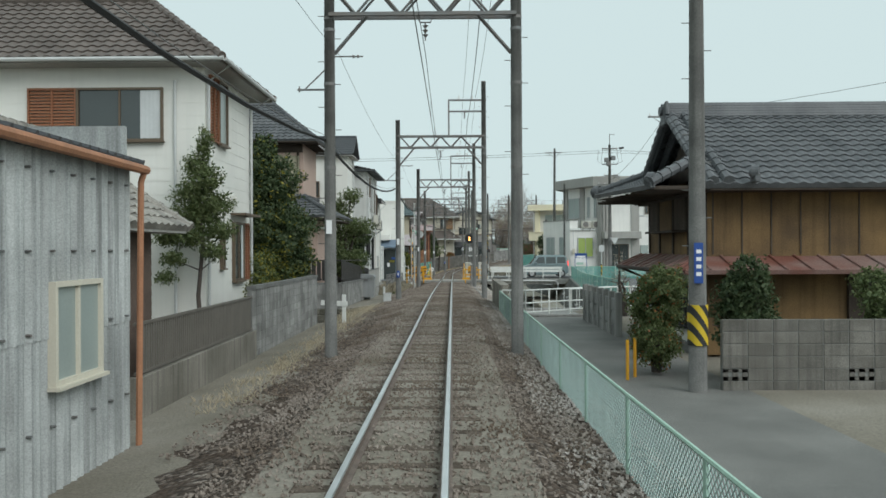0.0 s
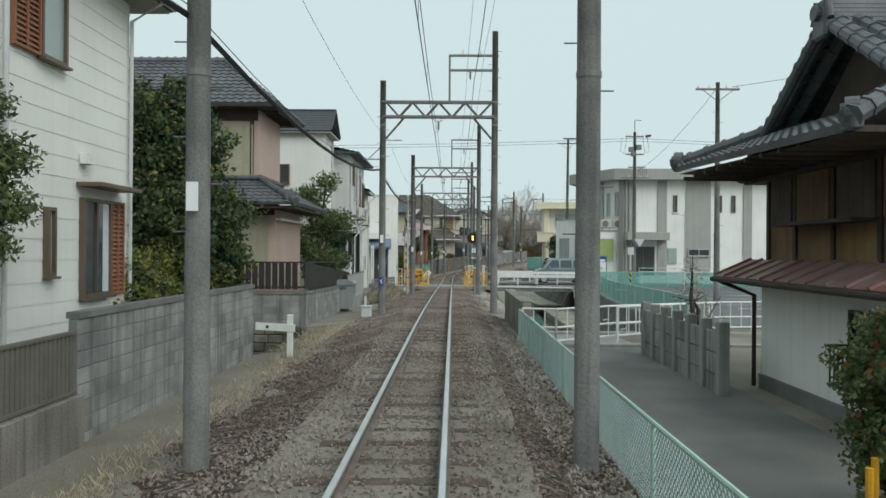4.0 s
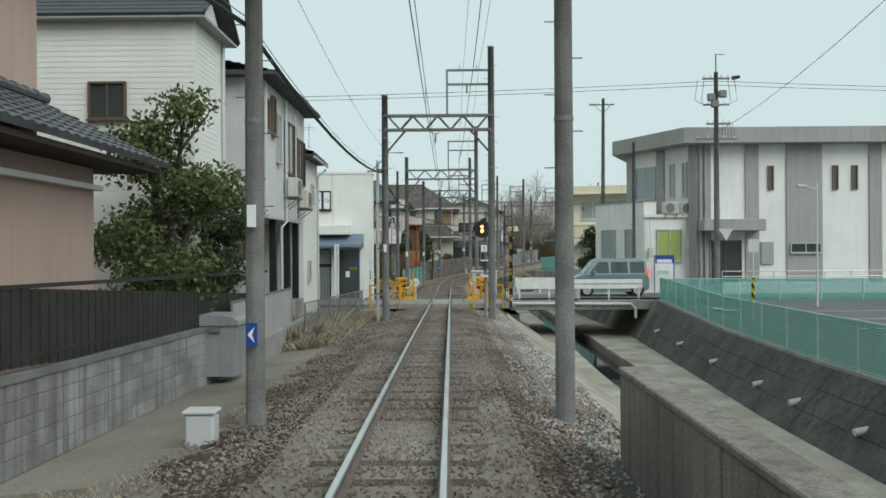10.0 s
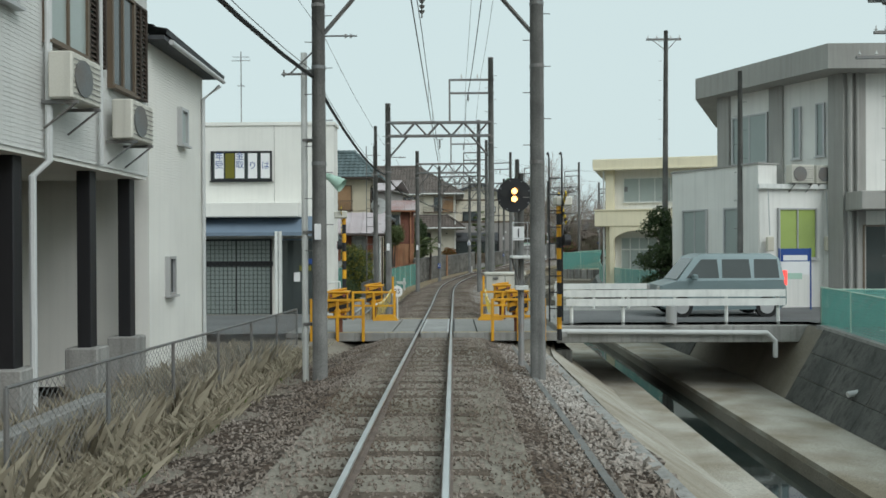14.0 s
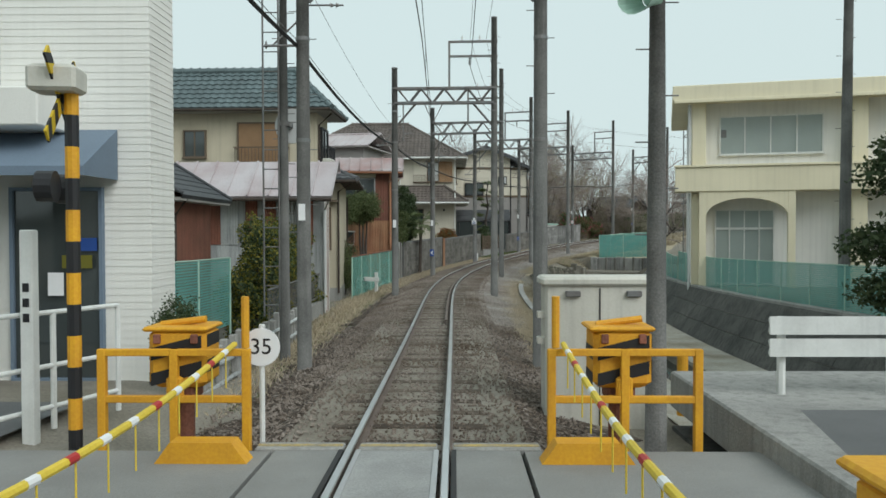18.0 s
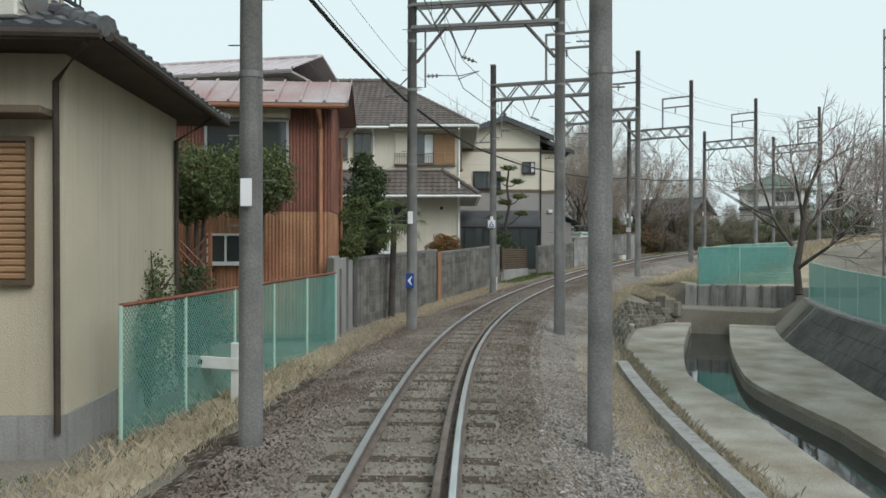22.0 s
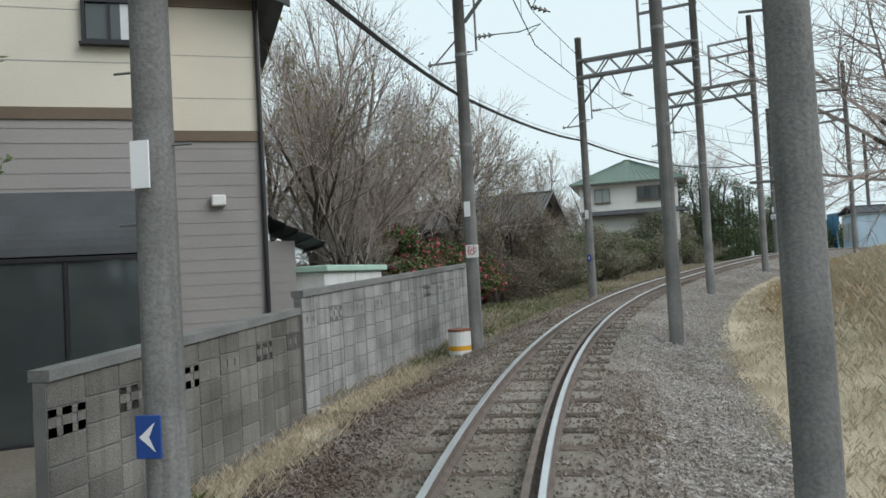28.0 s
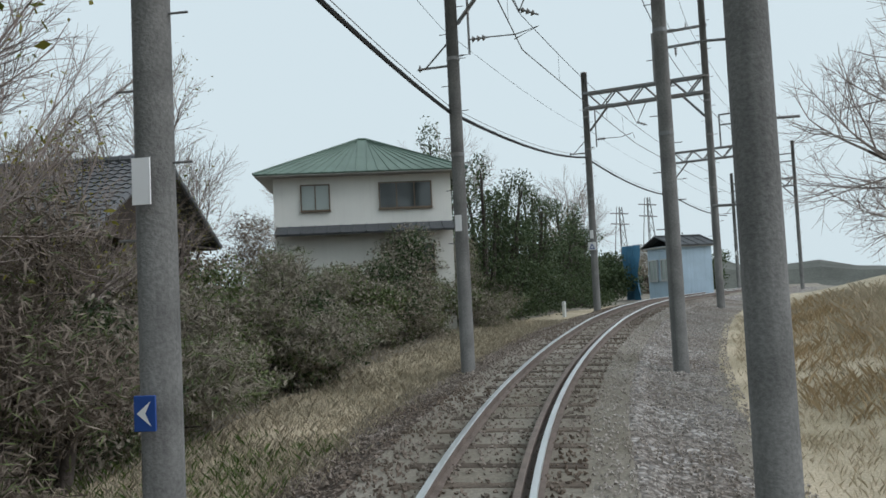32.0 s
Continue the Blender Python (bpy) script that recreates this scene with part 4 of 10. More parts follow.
def roof(P, kind, x0, y0, x1, y1, z, hgt, over=0.5, material="tile", style="tile", axis="y", label="", ends=True):
    """A gable or hip roof over the rectangle, eaves at height z. axis: the ridge's direction."""
    X0, Y0, X1, Y1 = x0 - over, y0 - over, x1 + over, y1 + over
    m, rd = Mesh(), Mesh()
    tw, row, amp, step = {"tile": (0.27, 0.25, 0.045, 0.035), "slate": (1, 0.22, 0, 0.012), "sheet": (0.45, 1, 0.03, 0.0)}[style]
    pl = lambda *q: roof_plane(m, *q, tw=tw, row=row, amp=amp, step=step, kind=style)
    if axis == "y":
        xm = (X0 + X1) / 2
        ins = 0 if kind == "gable" else min((X1 - X0) / 2, (Y1 - Y0) / 2 - 0.2)
        r0, r1 = (xm, Y0 + ins, z + hgt), (xm, Y1 - ins, z + hgt)
        pl((X1, Y0, z), (X1, Y1, z), r1, r0)
        pl((X0, Y1, z), (X0, Y0, z), r0, r1)
        hips = [((X0, Y0, z), r0), ((X1, Y0, z), r0), ((X0, Y1, z), r1), ((X1, Y1, z), r1)]
        if kind == "hip":
            pl((X0, Y0, z), (X1, Y0, z), r0, r0)
            pl((X1, Y1, z), (X0, Y1, z), r1, r1)
    else:
        ym = (Y0 + Y1) / 2
        ins = 0 if kind == "gable" else min((Y1 - Y0) / 2, (X1 - X0) / 2 - 0.2)
        r0, r1 = (X0 + ins, ym, z + hgt), (X1 - ins, ym, z + hgt)
        pl((X0, Y0, z), (X1, Y0, z), r1, r0)
        pl((X1, Y1, z), (X0, Y1, z), r0, r1)
        hips = [((X0, Y0, z), r0), ((X0, Y1, z), r0), ((X1, Y0, z), r1), ((X1, Y1, z), r1)]
        if kind == "hip":
            pl((X0, Y1, z), (X0, Y0, z), r0, r0)
            pl((X1, Y0, z), (X1, Y1, z), r1, r1)
    R = m.make("roof", material, P, label)
    if style == "tile":
        ridge(rd, r0, r1, 0.13)
        for a, b in hips:
            ridge(rd, a, b, 0.085)
        rd.make("ridge_tiles", material, R)
    elif style == "slate" or style == "sheet":
        ridge(rd, r0, r1, 0.05, False)
        for a, b in hips:
            ridge(rd, a, b, 0.035, False)
        rd.make("ridge_cap", material, R)
    # soffit and fascia
    sf = Mesh()
    sf.box(X0 + 0.04, Y0 + 0.04, z - 0.09, X1 - 0.04, Y1 - 0.04, z - 0.03)
    sf.make("soffit", "wood_dark" if style == "tile" and material == "tile" else "grey_wall", R)
    return R


def gable_fill(P, x0, y0, x1, y1, z, hgt, axis, material, t=0.12):
    """The wall triangles under a gable roof."""
    for k in (0, 1):
        if axis == "y":
            y = y0 if k == 0 else y1 - t
            xm = (x0 + x1) / 2
            Mesh().add([(x0, y, z - 0.1), (x1, y, z - 0.1), (xm, y, z + hgt - 0.06), (x0, y + t, z - 0.1), (x1, y + t, z - 0.1), (xm, y + t, z + hgt - 0.06)], ((0, 1, 2), (5, 4, 3), (0, 3, 4, 1), (1, 4, 5, 2), (2, 5, 3, 0))).make("gable_wall", material, P)
        else:
            x = x0 if k == 0 else x1 - t
            ym = (y0 + y1) / 2
            Mesh().add([(x, y0, z - 0.1), (x, y1, z - 0.1), (x, ym, z + hgt - 0.06), (x + t, y0, z - 0.1), (x + t, y1, z - 0.1), (x + t, ym, z + hgt - 0.06)], ((0, 1, 2), (5, 4, 3), (0, 3, 4, 1), (1, 4, 5, 2), (2, 5, 3, 0))).make("gable_wall", material, P)


def walls(P, x0, y0, x1, y1, z0, z1, material, lap=0.0, t=0.14, name="wall", label=""):
    """Four walls with thickness; lap > 0: horizontal siding boards of that height."""
    m = Mesh()
    if not lap:
        o = [(x0, y0), (x1, y0), (x1, y1), (x0, y1)]
        q = [(x0 + t, y0 + t), (x1 - t, y0 + t), (x1 - t, y1 - t), (x0 + t, y1 - t)]
        vs = [(*c, z0) for c in o] + [(*c, z1) for c in o] + [(*c, z0) for c in q] + [(*c, z1) for c in q]
        fs = []
        for k in range(4):
            n = (k + 1) % 4
            fs += [(k, n, 4 + n, 4 + k), (8 + n, 8 + k, 12 + k, 12 + n), (4 + k, 4 + n, 12 + n, 12 + k), (n, k, 8 + k, 8 + n)]
        m.add(vs, fs)
    else:
        n = max(1, round((z1 - z0) / lap))
        vs, fs = [], []
        for i in range(n):
            for z, o in ((z0 + (z1 - z0) * i / n, min(0.007, 0.08 * lap)), (z0 + (z1 - z0) * (i + 1) / n, 0.0)):
                vs += [(x0 - o, y0 - o, z), (x1 + o, y0 - o, z), (x1 + o, y1 + o, z), (x0 - o, y1 + o, z)]
        for r in range(2 * n - 1):
            fs += [(4 * r + k, 4 * r + (k + 1) % 4, 4 * r + 4 + (k + 1) % 4, 4 * r + 4 + k) for k in range(4)]
        e = len(vs)
        fs.append((e - 4, e - 3, e - 2, e - 1))
        m.add(vs, fs)
    return m.make(name, material, P, label)


FACE = {"-y": 0, "+x": 90, "+y": 180, "-x": -90}


def ring(x0, z0, x1, z1, t, y0, y1):
    """A closed rectangular frame."""
    m = Mesh()
    vs = []
    for y in (y0, y1):
        vs += [(x0, y, z0), (x1, y, z0), (x1, y, z1), (x0, y, z1), (x0 + t, y, z0 + t), (x1 - t, y, z0 + t), (x1 - t, y, z1 - t), (x0 + t, y, z1 - t)]
    fs = []
    for k in range(4):
        n = (k + 1) % 4
        fs += [(k, n, 4 + n, 4 + k), (8 + n, 8 + k, 12 + k, 12 + n), (n, k, 8 + k, 8 + n), (4 + k, 4 + n, 12 + n, 12 + k)]
    return m.add(vs, fs)


def corrugated(P, x0, y0, x1, y1, z0, z1, material, name="sheet", label="", pitch=0.075, amp=0.018):
    """Upright corrugated sheet along a line seen from its right-hand side."""
    a, b = Vector((x0, y0, 0)), Vector((x1, y1, 0))
    n = max(2, int((b - a).length / pitch * 2))
    d = (b - a).normalized()
    nr = Vector((d.y, -d.x, 0))
    vs = []
    for z in (z0, z1):
        vs += [tuple(a.lerp(b, i / n) + nr * (amp * (i % 2) + 0.01) + Vector((0, 0, z))) for i in range(n + 1)]
    return Mesh().add(vs, [(i, i + 1, n + 2 + i, n + 1 + i) for i in range(n)]).make(name, material, P, label)


def window(P, face, x, y, z, w, h, frame="bronze", pane="glass", panes=2, shutter="", sw=0.0, sside=-1, rail=False, curtain=False, label="", name="window", sill=True):
    """A window on a wall: (x, y, z) is its lower middle on the wall's face; it looks along face."""
    m = pose(x, y, z, 0, 0, FACE.get(face, face))
    t = 0.05
    win = ring(-w / 2, 0, w / 2, h, t, -0.07, 0.02).make(name, frame, P, label, m)
    for i in range(1, panes):
        xx = -w / 2 + w * i / panes
        Mesh().box(xx - 0.022, -0.055, t, xx + 0.022, 0.0, h - t).make("mullion", frame, win)
    pw = (w - 2 * t) / panes
    for i in range(panes):
        a = -w / 2 + t + pw * i
        yy = -0.03 if i % 2 else -0.018
        Mesh().box(a + 0.004, yy - 0.004, t, a + pw - 0.004, yy + 0.004, h - t).make("pane", pane, win)
        if curtain and i == panes - 1:
            c = Mesh()
            k = 10
            vs = [(a + pw * 0.5 + pw * 0.5 * j / k, yy - 0.006 - 0.002 * (j % 2), zz) for zz in (t + 0.01, h - t - 0.01) for j in range(k + 1)]
            c.add(vs, [(j, j + 1, k + 2 + j, k + 1 + j) for j in range(k)])
            c.make("curtain", "curtain", win)
    if sill:
        Mesh().box(-w / 2 - 0.03, -0.12, -0.035, w / 2 + 0.03, 0.0, 0.0).make("sill", frame, win)
    if shutter:
        a = -w / 2 - sw - 0.01 if sside < 0 else w / 2 + 0.01
        k = int(h / 0.07)
        ring(a, 0, a + sw, h, 0.04, -0.06, 0).make("shutter_frame", shutter, win)
        Mesh().box(a + sw / 2 - 0.02, -0.055, 0.04, a + sw / 2 + 0.02, -0.005, h - 0.04).make("shutter_stile", shutter, win)
        sl0 = None
        for j in range(k):
            mm = pose(0, 0, h * (j + 0.5) / k)
            if sl0 is None:
                sl0 = Mesh().add([(a + 0.03, -0.05, -0.03), (a + sw - 0.03, -0.05, -0.03), (a + sw - 0.03, -0.012, 0.03), (a + 0.03, -0.012, 0.03), (a + 0.03, -0.042, -0.03), (a + sw - 0.03, -0.042, -0.03), (a + sw - 0.03, -0.004, 0.03), (a + 0.03, -0.004, 0.03)], ((0, 1, 2, 3), (5, 4, 7, 6), (3, 2, 6, 7), (1, 0, 4, 5))).make("slat", shutter, win, m=mm)
            else:
                share(sl0, win, mm)
    if rail:
        for z0, z1 in ((0.5, 0.54), (0.0, 0.03)):
            Mesh().box(-w / 2 - 0.05, -0.32, z0, w / 2 + 0.05, -0.28, z1).make("railing_bar", frame, win)
            for xx in (-w / 2 - 0.05, w / 2 + 0.02):
                Mesh().box(xx, -0.28, z0, xx + 0.03, 0, z1).make("railing_bracket", frame, win)
        k = int(w / 0.11)
        b0 = None
        for i in range(k + 1):
            mm = pose(-w / 2 + w * i / k, 0, 0)
            if b0 is None:
                b0 = Mesh().box(-0.008, -0.308, 0, 0.008, -0.292, 0.52).make("baluster", frame, win, m=mm)
            else:
                share(b0, win, mm)
    return win


def gutter(P, pts, r=0.045, material="pvc", name="gutter"):
    return Mesh().tube(pts, r, 8).make(name, material, P)


def aircon(P, face, x, y, z):
    m = pose(x, y, z, 0, 0, FACE.get(face, face))
    b = Mesh().box(-0.4, -0.42, 0.0, 0.4, -0.12, 0.58, 0.02).make("air_conditioner", "box", P, "cream outdoor air conditioner on a wall bracket", m)
    g = Mesh()
    g.disc((-0.1, -0.43, 0.29), (0, 1, 0), 0.23, 0.02, 20)
    for k in range(7):
        g.box(-0.36, -0.436, 0.07 + 0.07 * k, 0.36, -0.43, 0.08 + 0.07 * k)
    g.make("fan_grille", "steel", b)
    for xx in (-0.3, 0.3):
        br = Mesh().box(xx - 0.02, -0.45, -0.05, xx + 0.02, 0, -0.01)
        br.tube([(xx, -0.42, -0.04), (xx, -0.02, -0.35)], 0.015, 5)
        br.make("bracket", "steel", b)
    return b


def house(s, label, name="house", turn=0.0, cat="house"):
    return thing(name, F(s, 0, 0, turn), label, cat)


# corrugated shed, left at the start
H = house(9.2, "weathered grey corrugated cement-sheet shed with an orange gutter", "shed", cat="shed")
m = Mesh()
k = 150
xs = [(-3.32 + 0.016 * math.sin(2 * math.pi * i / 2.0 * 0.5), -14 + 14 * i / (k * 4)) for i in range(k * 4 + 1)]
for z0, z1, o in ((-0.7, 0.95, 0.0), (0.93, 2.72, 0.012)):
    vs = [(x + o + 0.02 * math.sin(2 * math.pi * y / 0.14), y, z) for z in (z0, z1) for x, y in xs]
    n = len(xs)
    m.add(vs, [(i, i + 1, n + i + 1, n + i) for i in range(n - 1)])
m.box(-9, -0.06, -0.7, -3.34, 0.0, 3.2)
m.box(-3.5, -14, -0.7, -3.36, -0.06, 2.7)
m.make("wall", "corr", H)
scr = Mesh()
for zz in (0.1, 1.0, 1.75, 2.5):
    for i in range(34):
        scr.disc((-3.29, -0.15 - 0.42 * i, zz), (1, 0, 0), 0.014, 0.05, 6)
scr.make("roofing_screws", "steel", H)
rf = Mesh()
roof_plane(rf, (-3.2, -14, 2.76), (-3.2, 0.15, 2.76), (-9, 0.25, 4.3), (-9, -14, 4.3), kind="sheet", tw=0.2, amp=0.03)
rf.box(-3.3, -14, 2.68, -3.22, 0.15, 2.74)
rf.make("roof", "slate", H)
window(H, "+x", -3.285, -1.42, 0.48, 1.0, 0.98, "cream", "glass_pale", 2)
gutter(H, [(-3.16, -14, 2.78), (-3.16, 0.12, 2.7)], 0.055, "gutter")
gutter(H, [(-3.16, 0.08, 2.7), (-3.2, 0.06, 2.55), (-3.24, 0.06, -0.6)], 0.038, "gutter", "downpipe")
# small hut behind it
H = house(11.0, "small brown wooden hut with a tiled gable roof", "hut", cat="hut")
M["tile_pale"] = mat("pale_weathered_tile", (0.33, 0.31, 0.275), 0.8, 0, 0.25, 2.5, 0.3, 40, (0.17, 0.16, 0.145))
M["hutwood"] = mat("brown_hut_board", (0.14, 0.1, 0.08), 0.9, 0, 0.2, 2, 0.3, 40)
walls(H, -8.7, 0, -4.75, 2.6, -0.6, 2.2, "hutwood", 0.18)
roof(H, "gable", -8.7, 0, -4.75, 2.6, 2.15, 1.6, 0.5, "tile_pale", "tile", "y")
gable_fill(H, -8.7, 0, -4.75, 2.6, 2.2, 1.4, "y", "hutwood")
Mesh().box(-5.5, -0.03, -0.5, -4.85, 0.02, 1.3).make("door", "white_sid", H, "pale board door")
Mesh().box(-6.1, -0.035, -0.5, -5.6, 0.02, 1.2).make("door", "yblk", H, "yellow board door")
Mesh().box(-6.3, -0.4, 1.42, -4.5, 0.05, 1.47).make("door_hood", "rust", H)
# cream house B
H = house(17.7, "cream two-storey house with grey tiled hip roof and brown shutters")
walls(H, -13.5, 0, -5.1, 3.9, -0.2, 6.0, "white_sid", 0.3)
Mesh().box(-13.6, -0.05, -0.7, -5.06, 3.95, -0.2).make("foundation", "concrete", H)
roof(H, "hip", -13.5, 0, -5.1, 3.9, 6.0, 2.0, 0.55, "tile_brown", "tile", "x")
window(H, "-y", -7.0, -0.01, 4.25, 1.95, 1.2, "bronze", "glass", 2, "shutter", 1.1, -1, curtain=True)
window(H, "+x", -5.08, 1.25, 4.3, 0.7, 1.5, "bronze", "glass_pale", 1, "shutter", 0.65, -1)
window(H, "+x", -5.08, 2.6, 1.0, 0.95, 1.5, "bronze", "glass", 2, "shutter", 0.5, 1, curtain=True)
window(H, "+x", -5.08, 1.2, 1.35, 0.22, 0.95, "bronze", "glass_pale", 1)
Mesh().box(-5.08, 2.0, 2.66, -4.7, 3.5, 2.72).make("window_hood", "bronze", H)
Mesh().box(-5.08, 2.1, 3.0, -4.95, 2.35, 3.15).make("vent_hood", "white_sid", H)
gutter(H, [(-4.5, -0.5, 5.98), (-4.5, 4.4, 5.98)], 0.05)
gutter(H, [(-13.5, -0.56, 5.98), (-4.5, -0.56, 5.98)], 0.05)
gutter(H, [(-4.52, 0.0, 5.95), (-5.02, 0.06, 5.6), (-5.03, 0.06, -0.2)], 0.035, "pvc", "downpipe")
gutter(H, [(-4.52, 3.9, 5.95), (-5.02, 3.82, 5.6), (-5.03, 3.82, -0.2)], 0.035, "pvc", "downpipe")
gutter(H, [(-5.75, -0.05, 5.6), (-5.75, -0.05, -0.2)], 0.035, "pvc", "downpipe")
# traditional house E
H = house(34.0, "traditional two-storey house with pink walls and grey tiled roofs")
walls(H, -15, 0, -5.36, 4.2, -0.2, 3.3, "pink")
walls(H, -15, 0.6, -6.07, 3.8, 3.3, 6.6, "pink")
lo = Mesh()
roof_plane(lo, (-15.5, -1.0, 3.3), (-4.5, -1.0, 3.3), (-6.05, 0.6, 4.15), (-15.5, 0.6, 4.15))
roof_plane(lo, (-4.5, -1.0, 3.3), (-4.5, 5.2, 3.3), (-6.05, 3.8, 4.15), (-6.05, 0.6, 4.15))
lr_ = lo.make("lower_roof", "tile", H)
rd = Mesh()
ridge(rd, (-4.5, -1.0, 3.33), (-6.05, 0.6, 4.18), 0.1)
ridge(rd, (-6.0, 0.5, 4.2), (-15, 0.5, 4.2), 0.08)
ridge(rd, (-6.0, 0.5, 4.2), (-6.0, 3.9, 4.2), 0.08)
rd.disc((-4.75, -0.78, 3.55), (0.7, -0.7, 0), 0.2, 0.12, 14)
rd.make("ridge_tiles", "tile", lr_)
Mesh().box(-15.4, -0.9, 3.14, -4.6, 5.1, 3.22).make("soffit", "wood_dark", H)
roof(H, "hip", -15, 0.6, -6.07, 3.8, 6.6, 1.9, 0.75, "tile", "tile", "x")
for x in (-7.6, -6.3):
    Mesh().box(x - 0.05, 0.5, 3.4, x + 0.05, 0.62, 6.5).make("post", "wood_dark", H)
window(H, "-y", -9.2, 0.58, 4.5, 2.2, 1.3, "bronze", "glass", 2, rail=True)
M["shutter_olive"] = mat("olive_beige_shutter", (0.36, 0.335, 0.24), 0.8, 0, 0.1, 1.5, 0.15, 40, streak=0.15)


def lath_shutter(P, x0, x1, y, z0, z1):
    """A storm shutter box: a flat panel with upright and level laths."""
    b = Mesh().box(x0, y - 0.08, z0, x1, y, z1, 0.008).make("shutter_box", "shutter_olive", P, "olive-beige lathed shutter box")
    for k in range(3):
        x = x0 + (x1 - x0) * (k + 1) / 4
        Mesh().box(x - 0.012, y - 0.1, z0 + 0.05, x + 0.012, y - 0.08, z1 - 0.05).make("lath", "shutter_olive", b)
    for k in range(5):
        z = z0 + (z1 - z0) * (k + 1) / 6
        Mesh().box(x0 + 0.05, y - 0.095, z - 0.01, x1 - 0.05, y - 0.08, z + 0.01).make("lath", "shutter_olive", b)
    for x in (x0, x1 - 0.05):
        Mesh().box(x, y - 0.105, z0, x + 0.05, y - 0.08, z1).make("stile", "shutter_olive", b)


lath_shutter(H, -7.5, -6.25, 0.58, 4.3, 6.0)
window(H, "-y", -8.6, -0.02, 1.1, 3.0, 1.9, "bronze", "glass_pale", 3)
lath_shutter(H, -6.9, -5.6, 0.0, 1.0, 2.9)
Mesh().box(-15, -0.06, 2.95, -5.4, -0.003, 3.14, 0.01).make("lintel_beam", "wood_dark", H)
Mesh().box(-15, 0.53, 6.15, -6.1, 0.597, 6.6, 0.01).make("lintel_beam", "wood_dark", H)
for k in range(12):
    Mesh().box(-15 + 0.8 * k, -0.94, 3.06, -14.94 + 0.8 * k, -0.02, 3.13).make("rafter", "wood_dark", H)
for k in range(8):
    Mesh().box(-5.98, 0.75 + 0.42 * k, 6.42, -5.4, 0.81 + 0.42 * k, 6.5).make("rafter", "wood_dark", H)
    Mesh().box(-5.42, 0.74 + 0.42 * k, 6.42, -5.39, 0.82 + 0.42 * k, 6.5).make("rafter_cap", "signwhite", H)
Mesh().box(-5.37, 0.0, 2.78, -5.2, 4.2, 2.86).make("eave_board", "white", H)
# house F behind
H = house(43.0, "white house with a dark slate gable roof")
walls(H, -14, 0, -5.25, 2.1, -0.2, 7.3, "white_sid", 0.12)
roof(H, "gable", -14, 0, -5.25, 2.1, 7.2, 1.1, 0.35, "slate", "slate", "x")
gable_fill(H, -14, 0, -5.25, 2.1, 7.3, 0.9, "x", "white_sid")
gutter(H, [(-5.19, 2.04, 7.1), (-5.19, 2.04, -0.2)], 0.045, "pvc", "downpipe")
window(H, "-y", -7.2, -0.02, 4.9, 0.85, 0.85, "bronze", "glass", 2)
# grey house on stilts
H = house(46.5, "grey-sided house raised on dark steel posts", turn=0)
walls(H, -11, 0, -4.6, 6.2, 3.0, 6.9, "grey_sid", 0.055)
Mesh().box(-11, 0.02, 2.94, -4.62, 6.18, 3.02).make("underside", "white_sid", H)
rf = Mesh()
roof_plane(rf, (-4.1, -0.4, 6.75), (-4.1, 6.7, 6.75), (-11, 6.7, 8.2), (-11, -0.4, 8.2), kind="slate")
rf.box(-11, -0.4, 6.68, -4.12, 6.68, 6.76)
rf.make("roof", "slate", H)
for y in (0.15, 2.6, 4.6, 6.0):
    Mesh().box(-4.98, y - 0.1, 0.3, -4.78, y + 0.1, 2.95, 0.008).make("post", "black", H, "dark steel post")
    Mesh().box(-5.12, y - 0.2, -0.7, -4.64, y + 0.2, 0.38, 0.02).make("footing", "concrete", H)
    Mesh().box(-10.6, y - 0.1, -0.6, -10.4, y + 0.1, 2.95, 0.008).make("post", "black", H, "dark steel post")
Mesh().box(-10.2, 0.3, -0.6, -5.65, 3.3, 2.9).make("rear_wall", "wood_brown", H, "ochre weathered boards under the house")
for k, y in enumerate((0.35, 0.95, 1.5, 2.2, 2.85)):
    Mesh().box(-5.645, y, -0.5, -5.61, y + 0.36, 2.88, 0.005).make("board", "rust" if k % 2 else "wood_brown", H)
window(H, "+x", -5.6, 2.55, 0.2, 0.9, 0.9, "alu", "glass_pale", 1)
for y, w, h in ((0.5, 0.4, 0.9), (1.3, 0.45, 1.1)):
    window(H, "+x", -4.58, y, 5.3, w, h, "bronze", "glass", 1)
window(H, "+x", -4.58, 2.0, 4.6, 0.4, 1.4, "alu", "glass_pale", 1)
window(H, "+x", -4.58, 3.4, 4.4, 1.1, 1.6, "bronze", "glass_pale", 2, "wood_dark", 0.55, 1)
window(H, "+x", -4.58, 5.1, 4.2, 0.85, 1.5, "bronze", "glass", 2, "wood_dark", 0.5, 1)
aircon(H, "+x", -4.58, 3.1, 3.65)
aircon(H, "+x", -4.58, 4.9, 3.4)
gutter(H, [(-4.52, 0.2, 6.6), (-4.52, 0.2, 3.0), (-4.7, 0.2, 2.8), (-4.7, 0.0, 0.2)], 0.045, "pvc", "downpipe")
gutter(H, [(-4.52, 2.85, 6.6), (-4.52, 2.85, 2.9), (-4.65, 2.7, 2.7), (-4.65, 2.7, -0.2)], 0.045, "pvc", "downpipe")
gutter(H, [(-4.52, 4.3, 6.6), (-4.52, 4.3, 3.0)], 0.03, "pvc", "downpipe")
